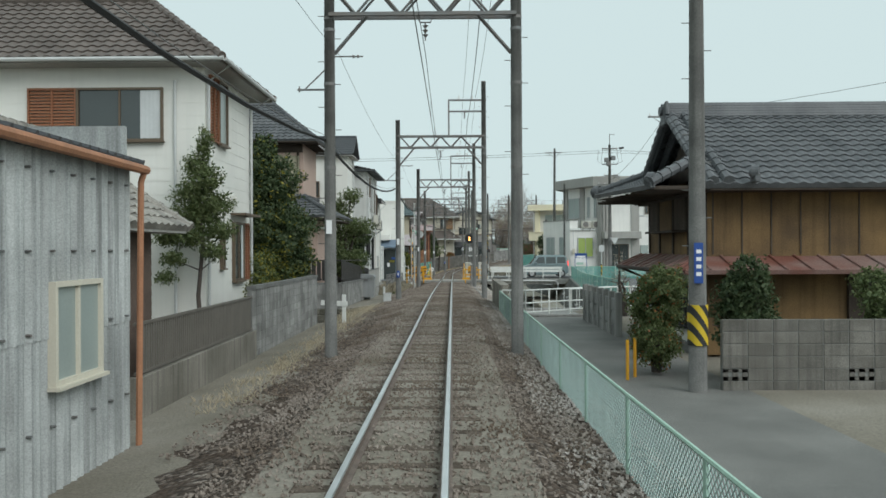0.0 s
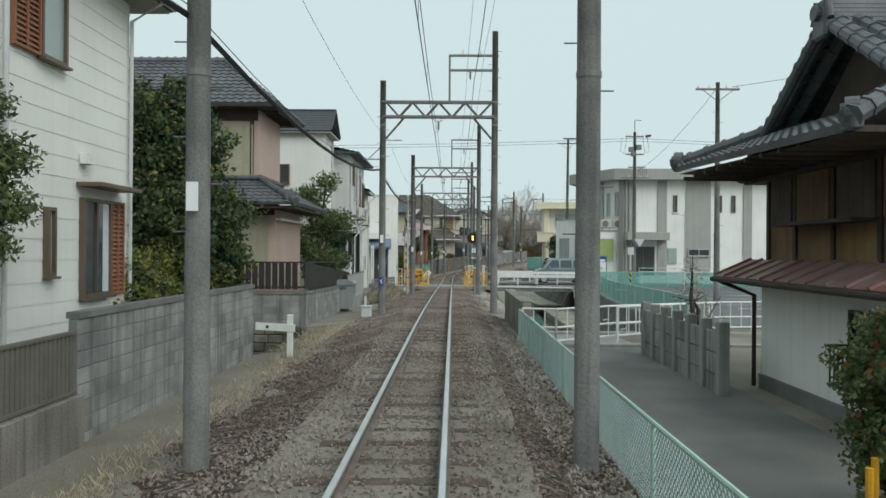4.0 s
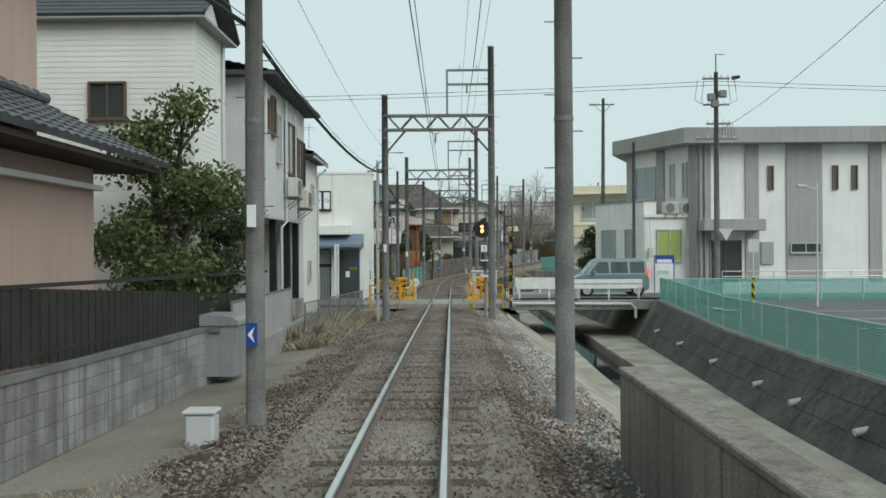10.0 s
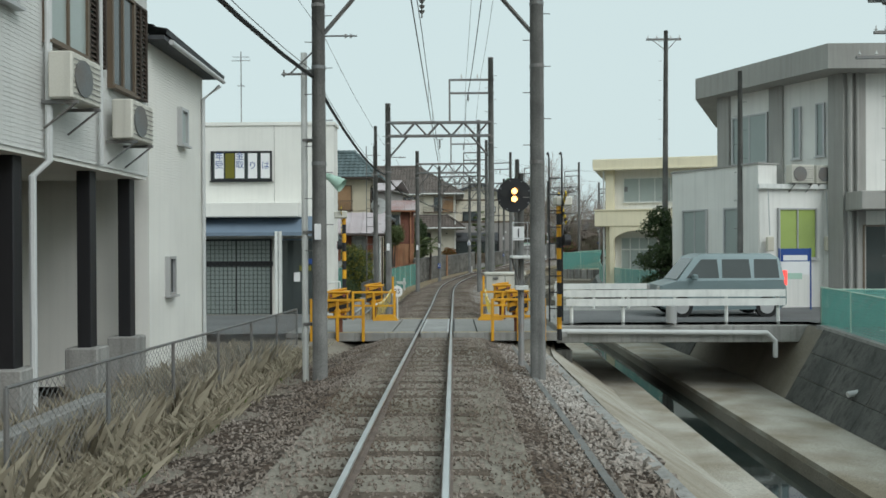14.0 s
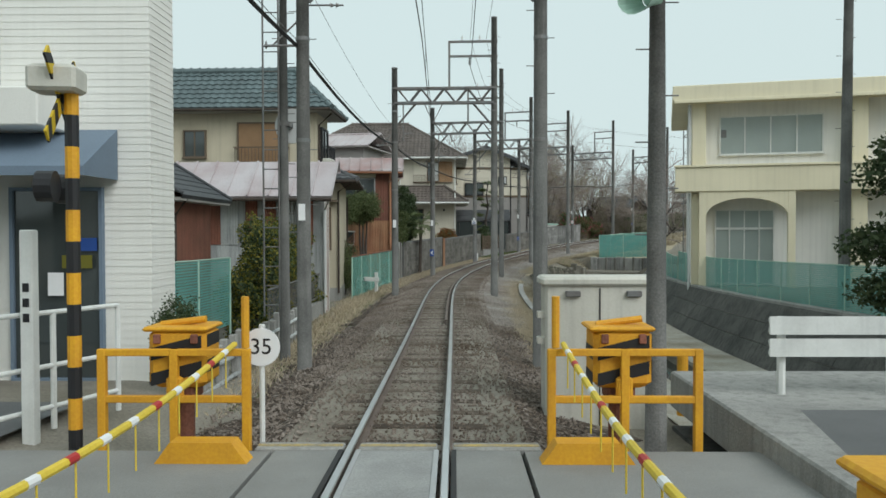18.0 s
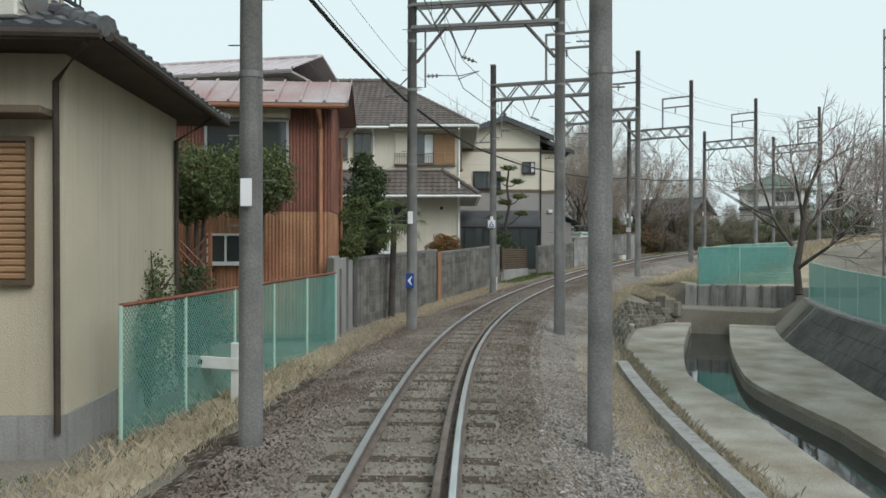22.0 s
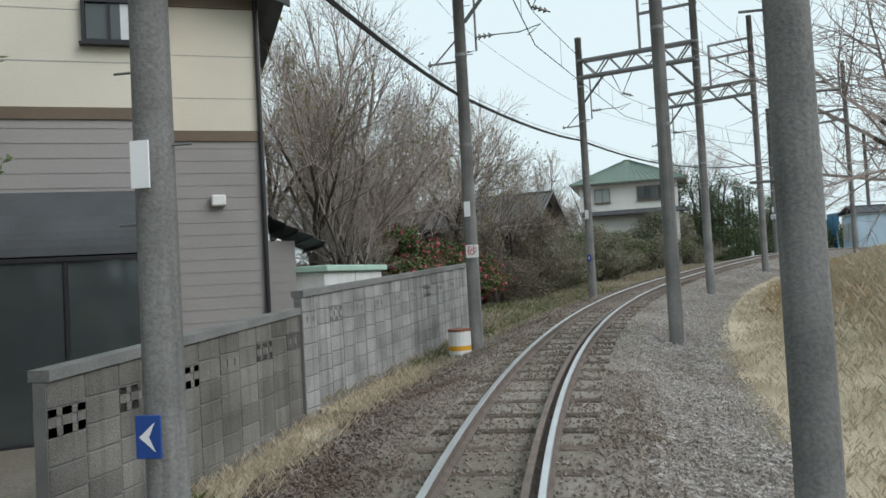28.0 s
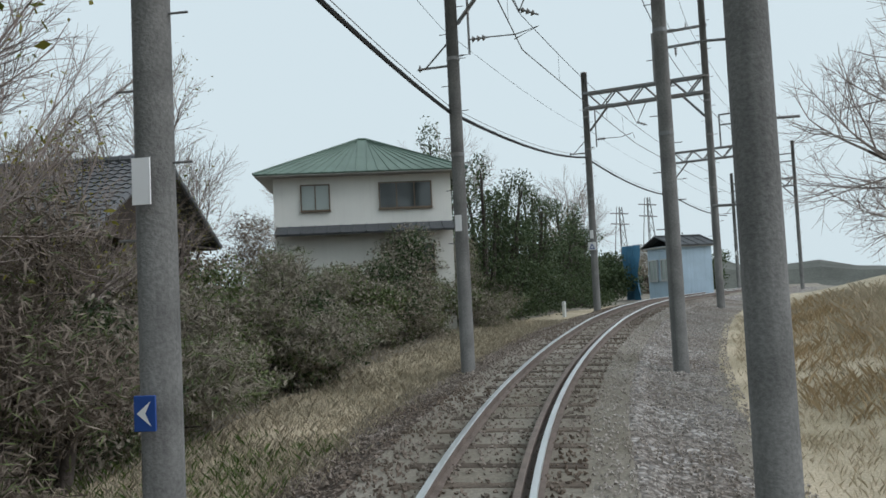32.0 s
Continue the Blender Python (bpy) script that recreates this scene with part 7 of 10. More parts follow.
def mesh_fence(path, base, height, material, label, cell=0.09, post=2.0, wire=0.006, top=True, posts="gpaint", cat="fence", rail=None):
    """Chain-link: posts, rails, and crossed wires along a line of (s, l)."""
    a0 = W(path[0][0], path[0][1], 0)
    P = thing("mesh_fence", pose(*a0), label, cat)
    inv = P.matrix_world.inverted()
    pts = []
    for (s0, l0), (s1, l1) in zip(path[:-1], path[1:]):
        n = max(1, round(math.hypot(s1 - s0, l1 - l0) / post))
        for i in range(n):
            pts.append((s0 + (s1 - s0) * i / n, l0 + (l1 - l0) * i / n))
    pts.append(path[-1])
    net = Mesh()
    prev = None
    for k, (s, l) in enumerate(pts):
        b = (base(s) if callable(base) else base)
        p0, p1 = inv @ W(s, l, b), inv @ W(s, l, b + height)
        Mesh().tube([p0 - Vector((0, 0, 0.2)), p1], 0.024, 7).make("post", posts, P)
        if prev:
            q0, q1 = prev
            if top:
                Mesh().tube([q1, p1], 0.018 if rail is None else 0.026, 6).make("top_rail", rail or posts, P)
            ln = (p0 - q0).length
            n = max(2, int(ln / cell))
            m = max(2, int(height / cell))
            for i in range(-m, n):
                for sg in (1, -1):
                    # diagonal wire clipped to the panel
                    u0, u1 = i / n, (i + m) / n
                    v0, v1 = 0.0, 1.0
                    if u0 < 0:
                        v0, u0 = -u0 * n / m, 0.0
                    if u1 > 1:
                        v1, u1 = 1 - (u1 - 1) * n / m, 1.0
                    if u1 <= u0:
                        continue
                    if sg < 0:
                        u0, u1 = 1 - u0, 1 - u1
                    A = q0.lerp(p0, u0).lerp(q1.lerp(p1, u0), v0)
                    B = q0.lerp(p0, u1).lerp(q1.lerp(p1, u1), v1)
                    net.tube([A, B], wire, 3, caps=False)
        prev = (p0, p1)
    nt = net.make("wire_mesh", material, P)
    tagged(nt, kind="stuff")
    return P


mesh_fence([(-4, 2.12), (12, 2.1), (27.2, 2.08)], -0.5, 0.86, "mesh_pale", "low pale green chain-link fence between track and lane", 0.07, 2.4, 0.0045)
kerb = ribbon("kerb", "cap", -30, 28.1, 1.64, 1.76, -0.31, "old concrete kerb beside the ballast", "kerb", thick=0.2)
kerb2 = ribbon("kerb", "concrete", 38, 58, 2.42, 2.56, -0.36, "thin concrete edging strip", "kerb", thick=0.15)
kerb3 = ribbon("kerb", "concrete", 73, 90, 2.72, 2.9, -0.3, "concrete edging above the canal", "kerb", thick=0.3)
M["canal"] = mat("dark_canal_concrete", (0.12, 0.118, 0.108), 0.9, 0, 0.25, 1.0, 0.4, 40, (0.06, 0.062, 0.057), streak=0.8)
slab = ribbon("concrete_slab", "canal", 28.2, 34.9, 1.5, 2.1, -0.34, "flat dark concrete slab beside the track", "slab", thick=0.25)
P = thing("parapet_wall", F(27.3, 2.12), "weathered brown-stained concrete parapet along the canal", "wall")
for k in range(4):
    Mesh().box(0.0, 1.46 * k, -2.2, 0.26, 1.46 * k + 1.45, 0.5, 0.025).make("wall_section", "parapet", P)
    Mesh().box(-0.02, 1.46 * k + 0.01, 0.5, 0.29, 1.46 * k + 1.44, 0.56, 0.012).make("coping", "parapet", P)
ribbon("ballast_edging", "cap", 35.3, 58.2, 1.82, 1.9, -0.29, "thin weathered edging strip beside the ballast", "edging", thick=0.15)
stones("rubble", 1300, 36, 58, 1.95, 2.5, lambda L: -0.39 + 0 * L, 0.07, "stone_grey", "loose grey rubble along the canal edge", seed=6)
# mesh fence on the far side of the canal
GF = lambda s: float(side_h(s))
gfence = [(31, far_edge(31) + 0.1), (41, far_edge(41) + 0.1), (50, far_edge(50) + 0.1), (58.6, far_edge(58.6) + 0.15)]


def net_fence(path, base, height, label, posts="gpaint", material="mesh"):
    """Close-woven green netting on posts: thin strips in both directions."""
    a0 = W(path[0][0], path[0][1], 0)
    P = thing("net_fence", pose(*a0), label, "fence")
    inv = P.matrix_world.inverted()
    pts = []
    for (s0, l0), (s1, l1) in zip(path[:-1], path[1:]):
        n = max(1, round(math.hypot(s1 - s0, l1 - l0) / 1.8))
        pts += [(s0 + (s1 - s0) * i / n, l0 + (l1 - l0) * i / n) for i in range(n)]
    pts.append(path[-1])
    net = Mesh()
    prev = None
    for s, l in pts:
        b = base(s) if callable(base) else base
        p0, p1 = inv @ W(s, l, b), inv @ W(s, l, b + height)
        Mesh().tube([p0 - Vector((0, 0, 0.2)), p1], 0.022, 6).make("post", posts, P)
        if prev:
            q0, q1 = prev
            Mesh().tube([q1, p1], 0.015, 5).make("top_rail", posts, P)
            ln = (p0 - q0).length
            n = int(ln / 0.05)
            up = p1 - p0
            d = (p0 - q0) / n
            for i in range(n):
                a = q0 + d * i
                net.quad(a, a + d * 0.5, a + d * 0.5 + up, a + up)
            m = int(height / 0.05)
            for j in range(m):
                a = q0 + up * (j / m)
                net.quad(a, a + (p0 - q0), a + (p0 - q0) + up * (0.5 / m), a + up * (0.5 / m))
        prev = (p0, p1)
    tagged(net.make("netting", material, P), kind="stuff")
    return P


net_fence(gfence, GF, 0.95, "green net fence along the car park above the canal")
net_fence([(58.6, far_edge(58.6) + 0.15), (58.0, 14), (57.5, 24)], GF, 0.9, "green net fence round the car park")
net_fence([(66.5, 9.6), (75, 9.6), (86, 9.6)], GF, 1.1, "green net fence in front of the school")
net_fence([(108.7, 4.75), (108.9, 6.2), (109.2, 8.2)], -0.35, 1.45, "torn turquoise net above the canal end wall")
net_fence([(108.7, 4.75), (111.5, 5.6), (114, 7.6)], -0.3, 1.35, "turquoise net fence along the straw bank")
net_fence([(86, 9.6), (92, 9.5)], -0.2, 1.2, "turquoise net fence on the canal wall")
net_fence([(92, 9.45), (98, 9.25), (103.1, 8.7), (105.5, 8.45)], -0.45, 1.2, "turquoise net fence along the curved canal wall")
net_fence([(68.9, -4.25), (73.0, -4.25)], 0.0, 1.4, "green net fence between huts")
M["mesh_teal"] = mat("teal_mesh_wire", (0.12, 0.3, 0.25), 0.7, 0, 0.08, 3, 0.0, 40)
mesh_fence([(84.5, -3.3), (92.4, -2.95)], -0.45, 1.5, "mesh_teal", "teal mesh fence with a rusty top rail", 0.07, 1.6, 0.0055, rail="rust")
mesh_fence([(46.5, -3.45), (58.3, -3.25)], -0.5, 1.1, "steel", "grey wire mesh fence beside the weeds", 0.1, 2.0, 0.003, posts="steel")
# canal end wall, retaining walls
P = thing("retaining_wall", F(106.3, 0, 0, 2), "low stained concrete wall closing the canal", "wall")
for k in range(4):
    Mesh().box(3.85 + 1.2 * k, -0.12 - 0.015 * (k % 2), -2.3, 5.04 + 1.2 * k, 0.2, -0.98 - 0.012 * (k % 3), 0.03).make("wall_panel", "stained", P)
P = thing("concrete_step", F(105.1, 0, 0, 2), "pale concrete step at the foot of the canal end wall", "step")
Mesh().box(3.2, 0.0, -1.75, 4.75, 1.1, -1.4, 0.04).make("slab", "bench", P)
Mesh().box(6.0, 0.35, -1.75, 7.9, 1.1, -1.42, 0.04).make("slab", "bench", P)
P = thing("block_row", F(108.5, 0, 0, -3), "row of upright weathered concrete panels between posts", "wall")
for k in range(7):
    Mesh().box(4.78 + 0.56 * k, -0.06, -1.2, 5.27 + 0.56 * k, 0.12, -0.3 + 0.02 * (k % 3), 0.02).make("panel", "block" if k % 3 else "concrete", P)
    Mesh().box(5.26 + 0.56 * k, -0.15, -1.2, 5.35 + 0.56 * k, 0.12, -0.26, 0.015).make("post", "block_dark", P)
Mesh().box(4.35, -0.2, -1.2, 4.76, 0.2, -0.28, 0.03).make("corner_block", "block", P)
for k, (ds, l, z) in enumerate(((0, 3.7, -0.62), (0.1, 3.95, -0.75), (-0.25, 3.5, -0.85), (0.2, 4.2, -0.86), (-0.1, 3.85, -1.05))):
    P = thing("stone_block", F(106.1 + ds, l, z, 25 * k), "loose squared stone at the canal corner", "stone", "loose stones")
    Mesh().box(-0.17, -0.14, -0.4, 0.17, 0.14, 0.12, 0.03).make("stone", "stained", P)
P = thing("stone_wall", Matrix(), "dark mossy rubble stone wall at the canal edge", "wall")
for r_ in range(6):
    s_ = 97.4 + 0.15 * (r_ % 2)
    while s_ < 106.0:
        q = rng.uniform(0.11, 0.2)
        if not (97.4 < s_ < 99.5 and r_ < 2 and s_ < 97.9):
            v = (r_ + 0.5) / 6
            rise_ = float(np.interp(near_edge(s_ + q), [2.62, 3.9], [1.02, 0.5]))
            m_ = F(s_ + q, float(near_edge(s_ + q)) + 0.33 * (1 - v) - 0.05 + rng.uniform(-0.02, 0.03), -1.5 + rise_ * v, math.degrees(math.atan2(float(near_edge(s_ + 0.3) - near_edge(s_)), -0.3)) + 180)
            Mesh().box(-0.1, -q, -0.095, 0.1, q, 0.095, 0.035).make("stone", "rubble", P, m=m_)
        s_ += 2 * q + 0.02
P = thing("drain_pipe", F(103.6, 2.85, -1.28), "short white drain pipe in the stone wall", "pipe")
Mesh().tube([(-0.1, 0, 0.03), (0.2, 0, -0.02)], 0.055, 10).make("pipe", "pvc", P)
for s0 in (31.5, 66.0):
    s1 = 58.5 if s0 < 60 else 105.8
    fw = ribbon("canal_wall", "concrete", s0, s1, lambda s: float(far_edge(s)) - 0.02, lambda s: float(far_edge(s)) + 0.28, lambda s: float(side_h(s)) + 0.06, "concrete coping on the canal wall", "wall", thick=0.3)
FC = thing("canal_facing", Matrix(), "dark stained concrete facing of the canal wall", "wall", kind="structure")


def fp(s, v, o=0.0):
    f_, hh = float(far_edge(s)), float(side_h(s))
    return W(s, f_ - 0.9 + 0.9 * v - 0.03 - o, -1.5 + (hh + 1.5) * v)


for s0 in list(np.arange(31, 57.6, 1.8)) + list(np.arange(66.2, 103, 1.8)):
    for r in range(3):
        v0, v1 = r / 3 + 0.005, (r + 1) / 3 - 0.005
        q = [(s0 + 0.008, v0), (s0 + 1.792, v0), (s0 + 1.792, v1), (s0 + 0.008, v1)]
        Mesh().add([fp(*c) for c in q] + [fp(*c, -0.06) for c in q], ((0, 1, 2, 3), (1, 0, 4, 5), (2, 1, 5, 6), (3, 2, 6, 7), (0, 3, 7, 4))).make("panel", "canal", FC)
bn = ribbon("canal_bench", "bench", 31, 106.1, lambda s: float(water_edge(s)) + 1.28, lambda s: float(far_edge(s)) - 0.92, -1.5, "pale concrete bench beside the water", "canal floor", thick=0.3)
bn2 = ribbon("canal_bench", "bench", 31, 106.1, lambda s: float(near_edge(s) + slope_w(s)) + 0.02, lambda s: float(water_edge(s)) - 0.02, -1.46, "pale concrete bench beside the water", "canal floor", thick=0.3)
ap = Mesh()
for s0 in np.arange(33.3, 76, 1.5):
    sw_ = float(slope_w(s0)) + 0.02
    s1 = s0 + 1.48
    q = [W(s_, float(near_edge(s_)) + dl, h) for s_, dl, h in ((s0, 0.0, -0.43), (s1, 0.0, -0.43), (s1, sw_, -1.43), (s0, sw_, -1.43))]
    ap.quad(*q)
tagged(ap.make("canal_apron", "bench"), "sloping concrete apron down to the canal", "canal wall", kind="structure")
wt = ribbon("canal_water", "water", 30, 106.2, lambda s: float(water_edge(s)) + 0.01, lambda s: float(water_edge(s)) + 1.26, -1.82, "dark still water in the canal", "water")

# white weep pipes in the far canal wall
for s_ in (35.2, 37.8, 40.4, 42.6, 46.5, 50.8, 55.0):
    q = fp(s_, 0.42)
    P = thing("drain_pipe", pose(q.x, q.y, q.z), "short white drain pipe in the dark canal wall", "pipe", "canal drain pipes")
    Mesh().tube([(0.1, 0, 0.02), (-0.16, 0, -0.03)], 0.06, 10).make("pipe", "pvc", P)
# car park beyond the canal
ribbon("car_park", "asphalt", 31.5, 58.4, lambda s: float(far_edge(s)) + 0.45, 27, lambda s: float(side_h(s)) + 0.02, "dark asphalt car park with white lines", "car park")
for s_, l0, l1 in ((57.4, 10.0, 12.2), (53.0, 12.0, 16.5), (50.4, 12.0, 16.5), (47.8, 12.0, 16.5), (45.2, 12.0, 16.5), (42.6, 12.0, 16.5), (40.0, 12.0, 16.5)):
    ribbon("road_marking", "signwhite", s_, s_ + 0.14, l0, l1, float(side_h(s_)) + 0.035, "white painted bay line", "marking")
ribbon("road_marking", "signwhite", 52.5, 56.5, 9.9, 10.3, float(side_h(54)) + 0.06, "white painted arrow shaft", "marking")
# signs and lamp by the car park
P = thing("yield_sign", F(61.85, 13.08), "white inverted triangular sign on the pole", "sign")
Mesh().add([(-0.34, -0.17, 3.22), (0.34, -0.17, 3.22), (0, -0.17, 2.66), (-0.34, -0.15, 3.22), (0.34, -0.15, 3.22), (0, -0.15, 2.66)], ((0, 1, 2), (5, 4, 3), (0, 3, 4, 1), (1, 4, 5, 2), (2, 5, 3, 0))).make("plate", "pvc", P)
P = thing("delineator", F(50.0, 9.86), "yellow and black post with a small arrow plate", "post")
Mesh().tube([(0, 0, -0.4), (0, 0, 2.3)], 0.03, 8).make("post", "pvc", P)
Mesh().tube([(0, 0, 0.45), (0, 0, 1.15)], 0.05, 10).make("sleeve", "hazard", P)
Mesh().box(-0.16, -0.05, 1.95, 0.16, -0.035, 2.35, 0.003).make("plate", "pvc", P)
P = thing("street_lamp", F(55.0, 14.16), "slim grey lamp post with a short arm", "lamp post")
Mesh().tube([(0, 0, -0.2), (0, 0, 4.65)], 0.045, 8, 0.03).make("post", "pvc", P)
Mesh().tube([(0, 0, 4.35), (-0.45, 0, 4.5)], 0.025, 6).make("arm", "pvc", P)
Mesh().box(-0.75, -0.08, 4.44, -0.4, 0.08, 4.56, 0.03).make("lamp_head", "alu", P)
P = thing("bin", F(59.05, 5.8, 0.18), "small round steel bin beside the guard rail", "bin")
Mesh().tube([(0, 0, 0.0), (0, 0, 0.42)], 0.13, 16).make("body", "alu", P)
# gradient posts
for s_, l_ in ((24.8, -2.96), (86.6, -2.75)):
    P = thing("gradient_post", F(s_, l_), "white wooden gradient post with one tilted arm", "marker", "gradient posts")
    Mesh().box(-0.06, -0.05, -0.7, 0.06, 0.05, 0.38, 0.01).make("post", "wpaint", P)
    Mesh().box(-0.72, -0.075, -0.08, 0.12, -0.05, 0.08, 0.006).make("arm", "wpaint", P, m=pose(0, 0, 0.1, 0, 3, 0))
    Mesh().box(-0.5, -0.08, -0.03, -0.44, -0.076, 0.03).make("bar", "black", P, m=pose(0, 0, 0.1, 0, 3, 0))
# white pipe railings of the little bridge
def pipe_rail(pts, h0, h1, label, bars=True, r=0.025, step=0.28):
    P = thing("pipe_railing", pose(*W(pts[0][0], pts[0][1], 0)), label, "railing", "white pipe railings")
    inv = P.matrix_world.inverted()
    for (s0, l0), (s1, l1) in zip(pts[:-1], pts[1:]):
        for h in (h0 + 0.12, (h0 + h1) / 2, h1):
            Mesh().tube([inv @ W(s0, l0, h), inv @ W(s1, l1, h)], r, 8).make("rail", "wpaint", P)
        n = max(1, round(math.hypot(s1 - s0, l1 - l0) / 1.0))
        for i in range(n + 1):
            s_, l_ = s0 + (s1 - s0) * i / n, l0 + (l1 - l0) * i / n
            Mesh().tube([inv @ W(s_, l_, h0 - 0.1), inv @ W(s_, l_, h1 + 0.01)], r * 1.2, 8).make("post", "wpaint", P)
            if bars and i < n:
                for k in range(1, 3):
                    q = (i + k / 3) / n
                    s2, l2 = s0 + (s1 - s0) * q, l0 + (l1 - l0) * q
                    Mesh().tube([inv @ W(s2, l2, h0 + 0.12), inv @ W(s2, l2, h1)], r * 0.6, 6).make("baluster", "wpaint", P)
    return P


pipe_rail([(27.2, 2.16), (27.05, 2.95), (28.6, 4.75), (30.2, 7.6)], -0.5, 0.38, "white pipe railing on the small canal bridge")
pipe_rail([(28.0, 4.6), (30.5, 8.0), (31.5, 12)], -0.45, 0.38, "white pipe railing across the lane")
P = thing("footbridge", F(29.0, 0), "concrete slab bridge over the canal mouth", "bridge")
Mesh().box(2.8, -1.8, -0.75, 9.5, 1.2, -0.52, 0.02).make("deck", "concrete", P)
for y in (-1.8, 0.98):
    Mesh().box(2.82, y, -0.52, 9.48, y + 0.22, -0.44, 0.015).make("kerb", "concrete", P)
for y in (-1.5, -0.3, 0.9):
    Mesh().box(2.82, y - 0.12, -0.98, 9.48, y + 0.12, -0.75, 0.01).make("beam", "concrete", P)
# concrete post and panel wall
P = thing("panel_wall", F(21.0, 4.85), "old concrete post-and-panel wall", "wall")
for k in range(7):
    Mesh().box(-0.09, 0.85 * k - 0.09, -0.8, 0.09, 0.85 * k + 0.09, 0.62, 0.015).make("post", "concrete", P)
    if k < 6:
        for j in range(3):
            Mesh().box(-0.04, 0.85 * k + 0.09, -0.62 + 0.36 * j, 0.04, 0.85 * k + 0.76, -0.28 + 0.36 * j, 0.01).make("panel", "block", P)
# yellow guard pipes by the bush
for s_, l_ in ((14.0, 3.55), (14.3, 3.75)):
    P = thing("guard_pipe", F(s_, l_), "short yellow guard pipe at the lane edge", "bollard", "yellow guard pipes")
    Mesh().tube([(0, 0, -0.7), (0, 0, 0.15)], 0.03, 8).make("pipe", "yblk", P)

pipe_rail([(63.3, -3.75), (65.0, -3.2)], 0.0, 1.05, "pale pipe railing beside the crossing mast", False)
P = thing("marker_post", F(63.7, -3.46), "white marker post with dark figures as bars", "post")
Mesh().box(-0.06, -0.06, -0.3, 0.06, 0.06, 1.85, 0.01).make("post", "wpaint", P)
for k in range(3):
    Mesh().box(-0.03, -0.064, 1.0 + 0.14 * k, 0.03, -0.061, 1.08 + 0.14 * k).make("bar", "black", P)
P = thing("ladder", F(70.65, -2.82), "dark steel ladder fixed to a pole", "ladder")
for x in (-0.14, 0.14):
    Mesh().tube([(x, 0, 0.4), (x, 0, 6.2)], 0.018, 6).make("side_rail", "steel", P)
for k in range(16):
    Mesh().tube([(-0.14, 0, 0.6 + 0.35 * k), (0.14, 0, 0.6 + 0.35 * k)], 0.012, 5).make("rung", "steel", P)
P = thing("round_mirror", F(70.95, -2.5), "pale round traffic mirror seen from behind", "mirror")
Mesh().tube([(0, 0, 3.87), (0, 0.06, 3.87)], 0.32, 28).make("back", "pvc", P)
Mesh().box(-0.16, -0.32, 3.83, 0.02, 0.0, 3.91).make("bracket", "steel", P)
Mesh().tube([(-0.1, -0.25, 4.6), (-0.1, -0.25, -0.5)], 0.035, 10).make("post", "steel", P)
# ---- level crossing ----
road = Mesh()
for l0, l1, s0, s1 in ((-40, -3.6, 58.6, 65.0), (3.2, 9.2, 59.2, 65.6), (9.2, 45, 58.8, 66.2)):
    n = 14
    rh = lambda q: -0.012 + 0.2 * min(1.0, max(0.0, (q - 1.4) / 2.2))
    for i in range(n):
        a, b = l0 + (l1 - l0) * i / n, l0 + (l1 - l0) * (i + 1) / n
        road.quad(W(s0, a, rh(a)), W(s0, b, rh(b)), W(s1, b, rh(b)), W(s1, a, rh(a)))
rd_ = road.make("road", "asphalt")
tagged(rd_, "grey asphalt road over the level crossing", "road", kind="structure")
M["yline"] = mat("worn_yellow_line", (0.5, 0.36, 0.1), 0.8, 0, 0.3, 6, 0.1, 60, (0.27, 0.25, 0.2))
M["crossplate"] = mat("worn_crossing_plate", (0.34, 0.34, 0.33), 0.8, 0, 0.15, 2, 0.3, 60)
M["crossroad"] = mat("pale_worn_asphalt", (0.27, 0.268, 0.255), 0.85, 0, 0.16, 1.4, 0.3, 110, (0.19, 0.188, 0.178), streak=0.0)
for a, b in ((-0.33, 0.33), (-1.02, -0.47), (0.47, 1.02), (-3.62, -1.06), (1.06, 3.22)):
    pl_ = ribbon("crossing_plate", "crossplate" if a == -0.33 else "crossroad", 58.8, 63.0, a, b, (lambda s: -0.01) if abs(a) < 1.05 else (lambda s: -0.016), "worn grey plates between the rails" if a == -0.33 else "pale worn asphalt beside the rails", "crossing", thick=0.12)
for l in (-0.325, 0.325, -0.47, 0.47):
    ribbon("plate_edge", "alu" if abs(l) < 0.4 else "wire", 58.8, 63.0, l - 0.02, l + 0.02, -0.002, "steel edge strip of the crossing plates", "edge strip", thick=0.05)
for l0, l1, s0 in ((-1.2, -0.46, 63.1), (0.46, 1.2, 63.1), (-1.2, -0.46, 58.68), (0.46, 1.2, 58.68), (-0.33, 0.33, 58.68), (-0.33, 0.33, 63.1), (1.2, 3.0, 58.7), (-3.2, -1.2, 58.7)):
    P = thing("crossing_edge", F(s0, 0, 0), "yellow-painted edge beam of the crossing", "edge beam", "crossing edge beams")
    Mesh().box(l0, -0.1, -0.2, l1, 0.1, 0.006, 0.01).make("beam", "concrete", P)
    Mesh().box(l0 + 0.01, -0.03, 0.006, l1 - 0.01, 0.03, 0.011).make("yellow_line", "yline", P)


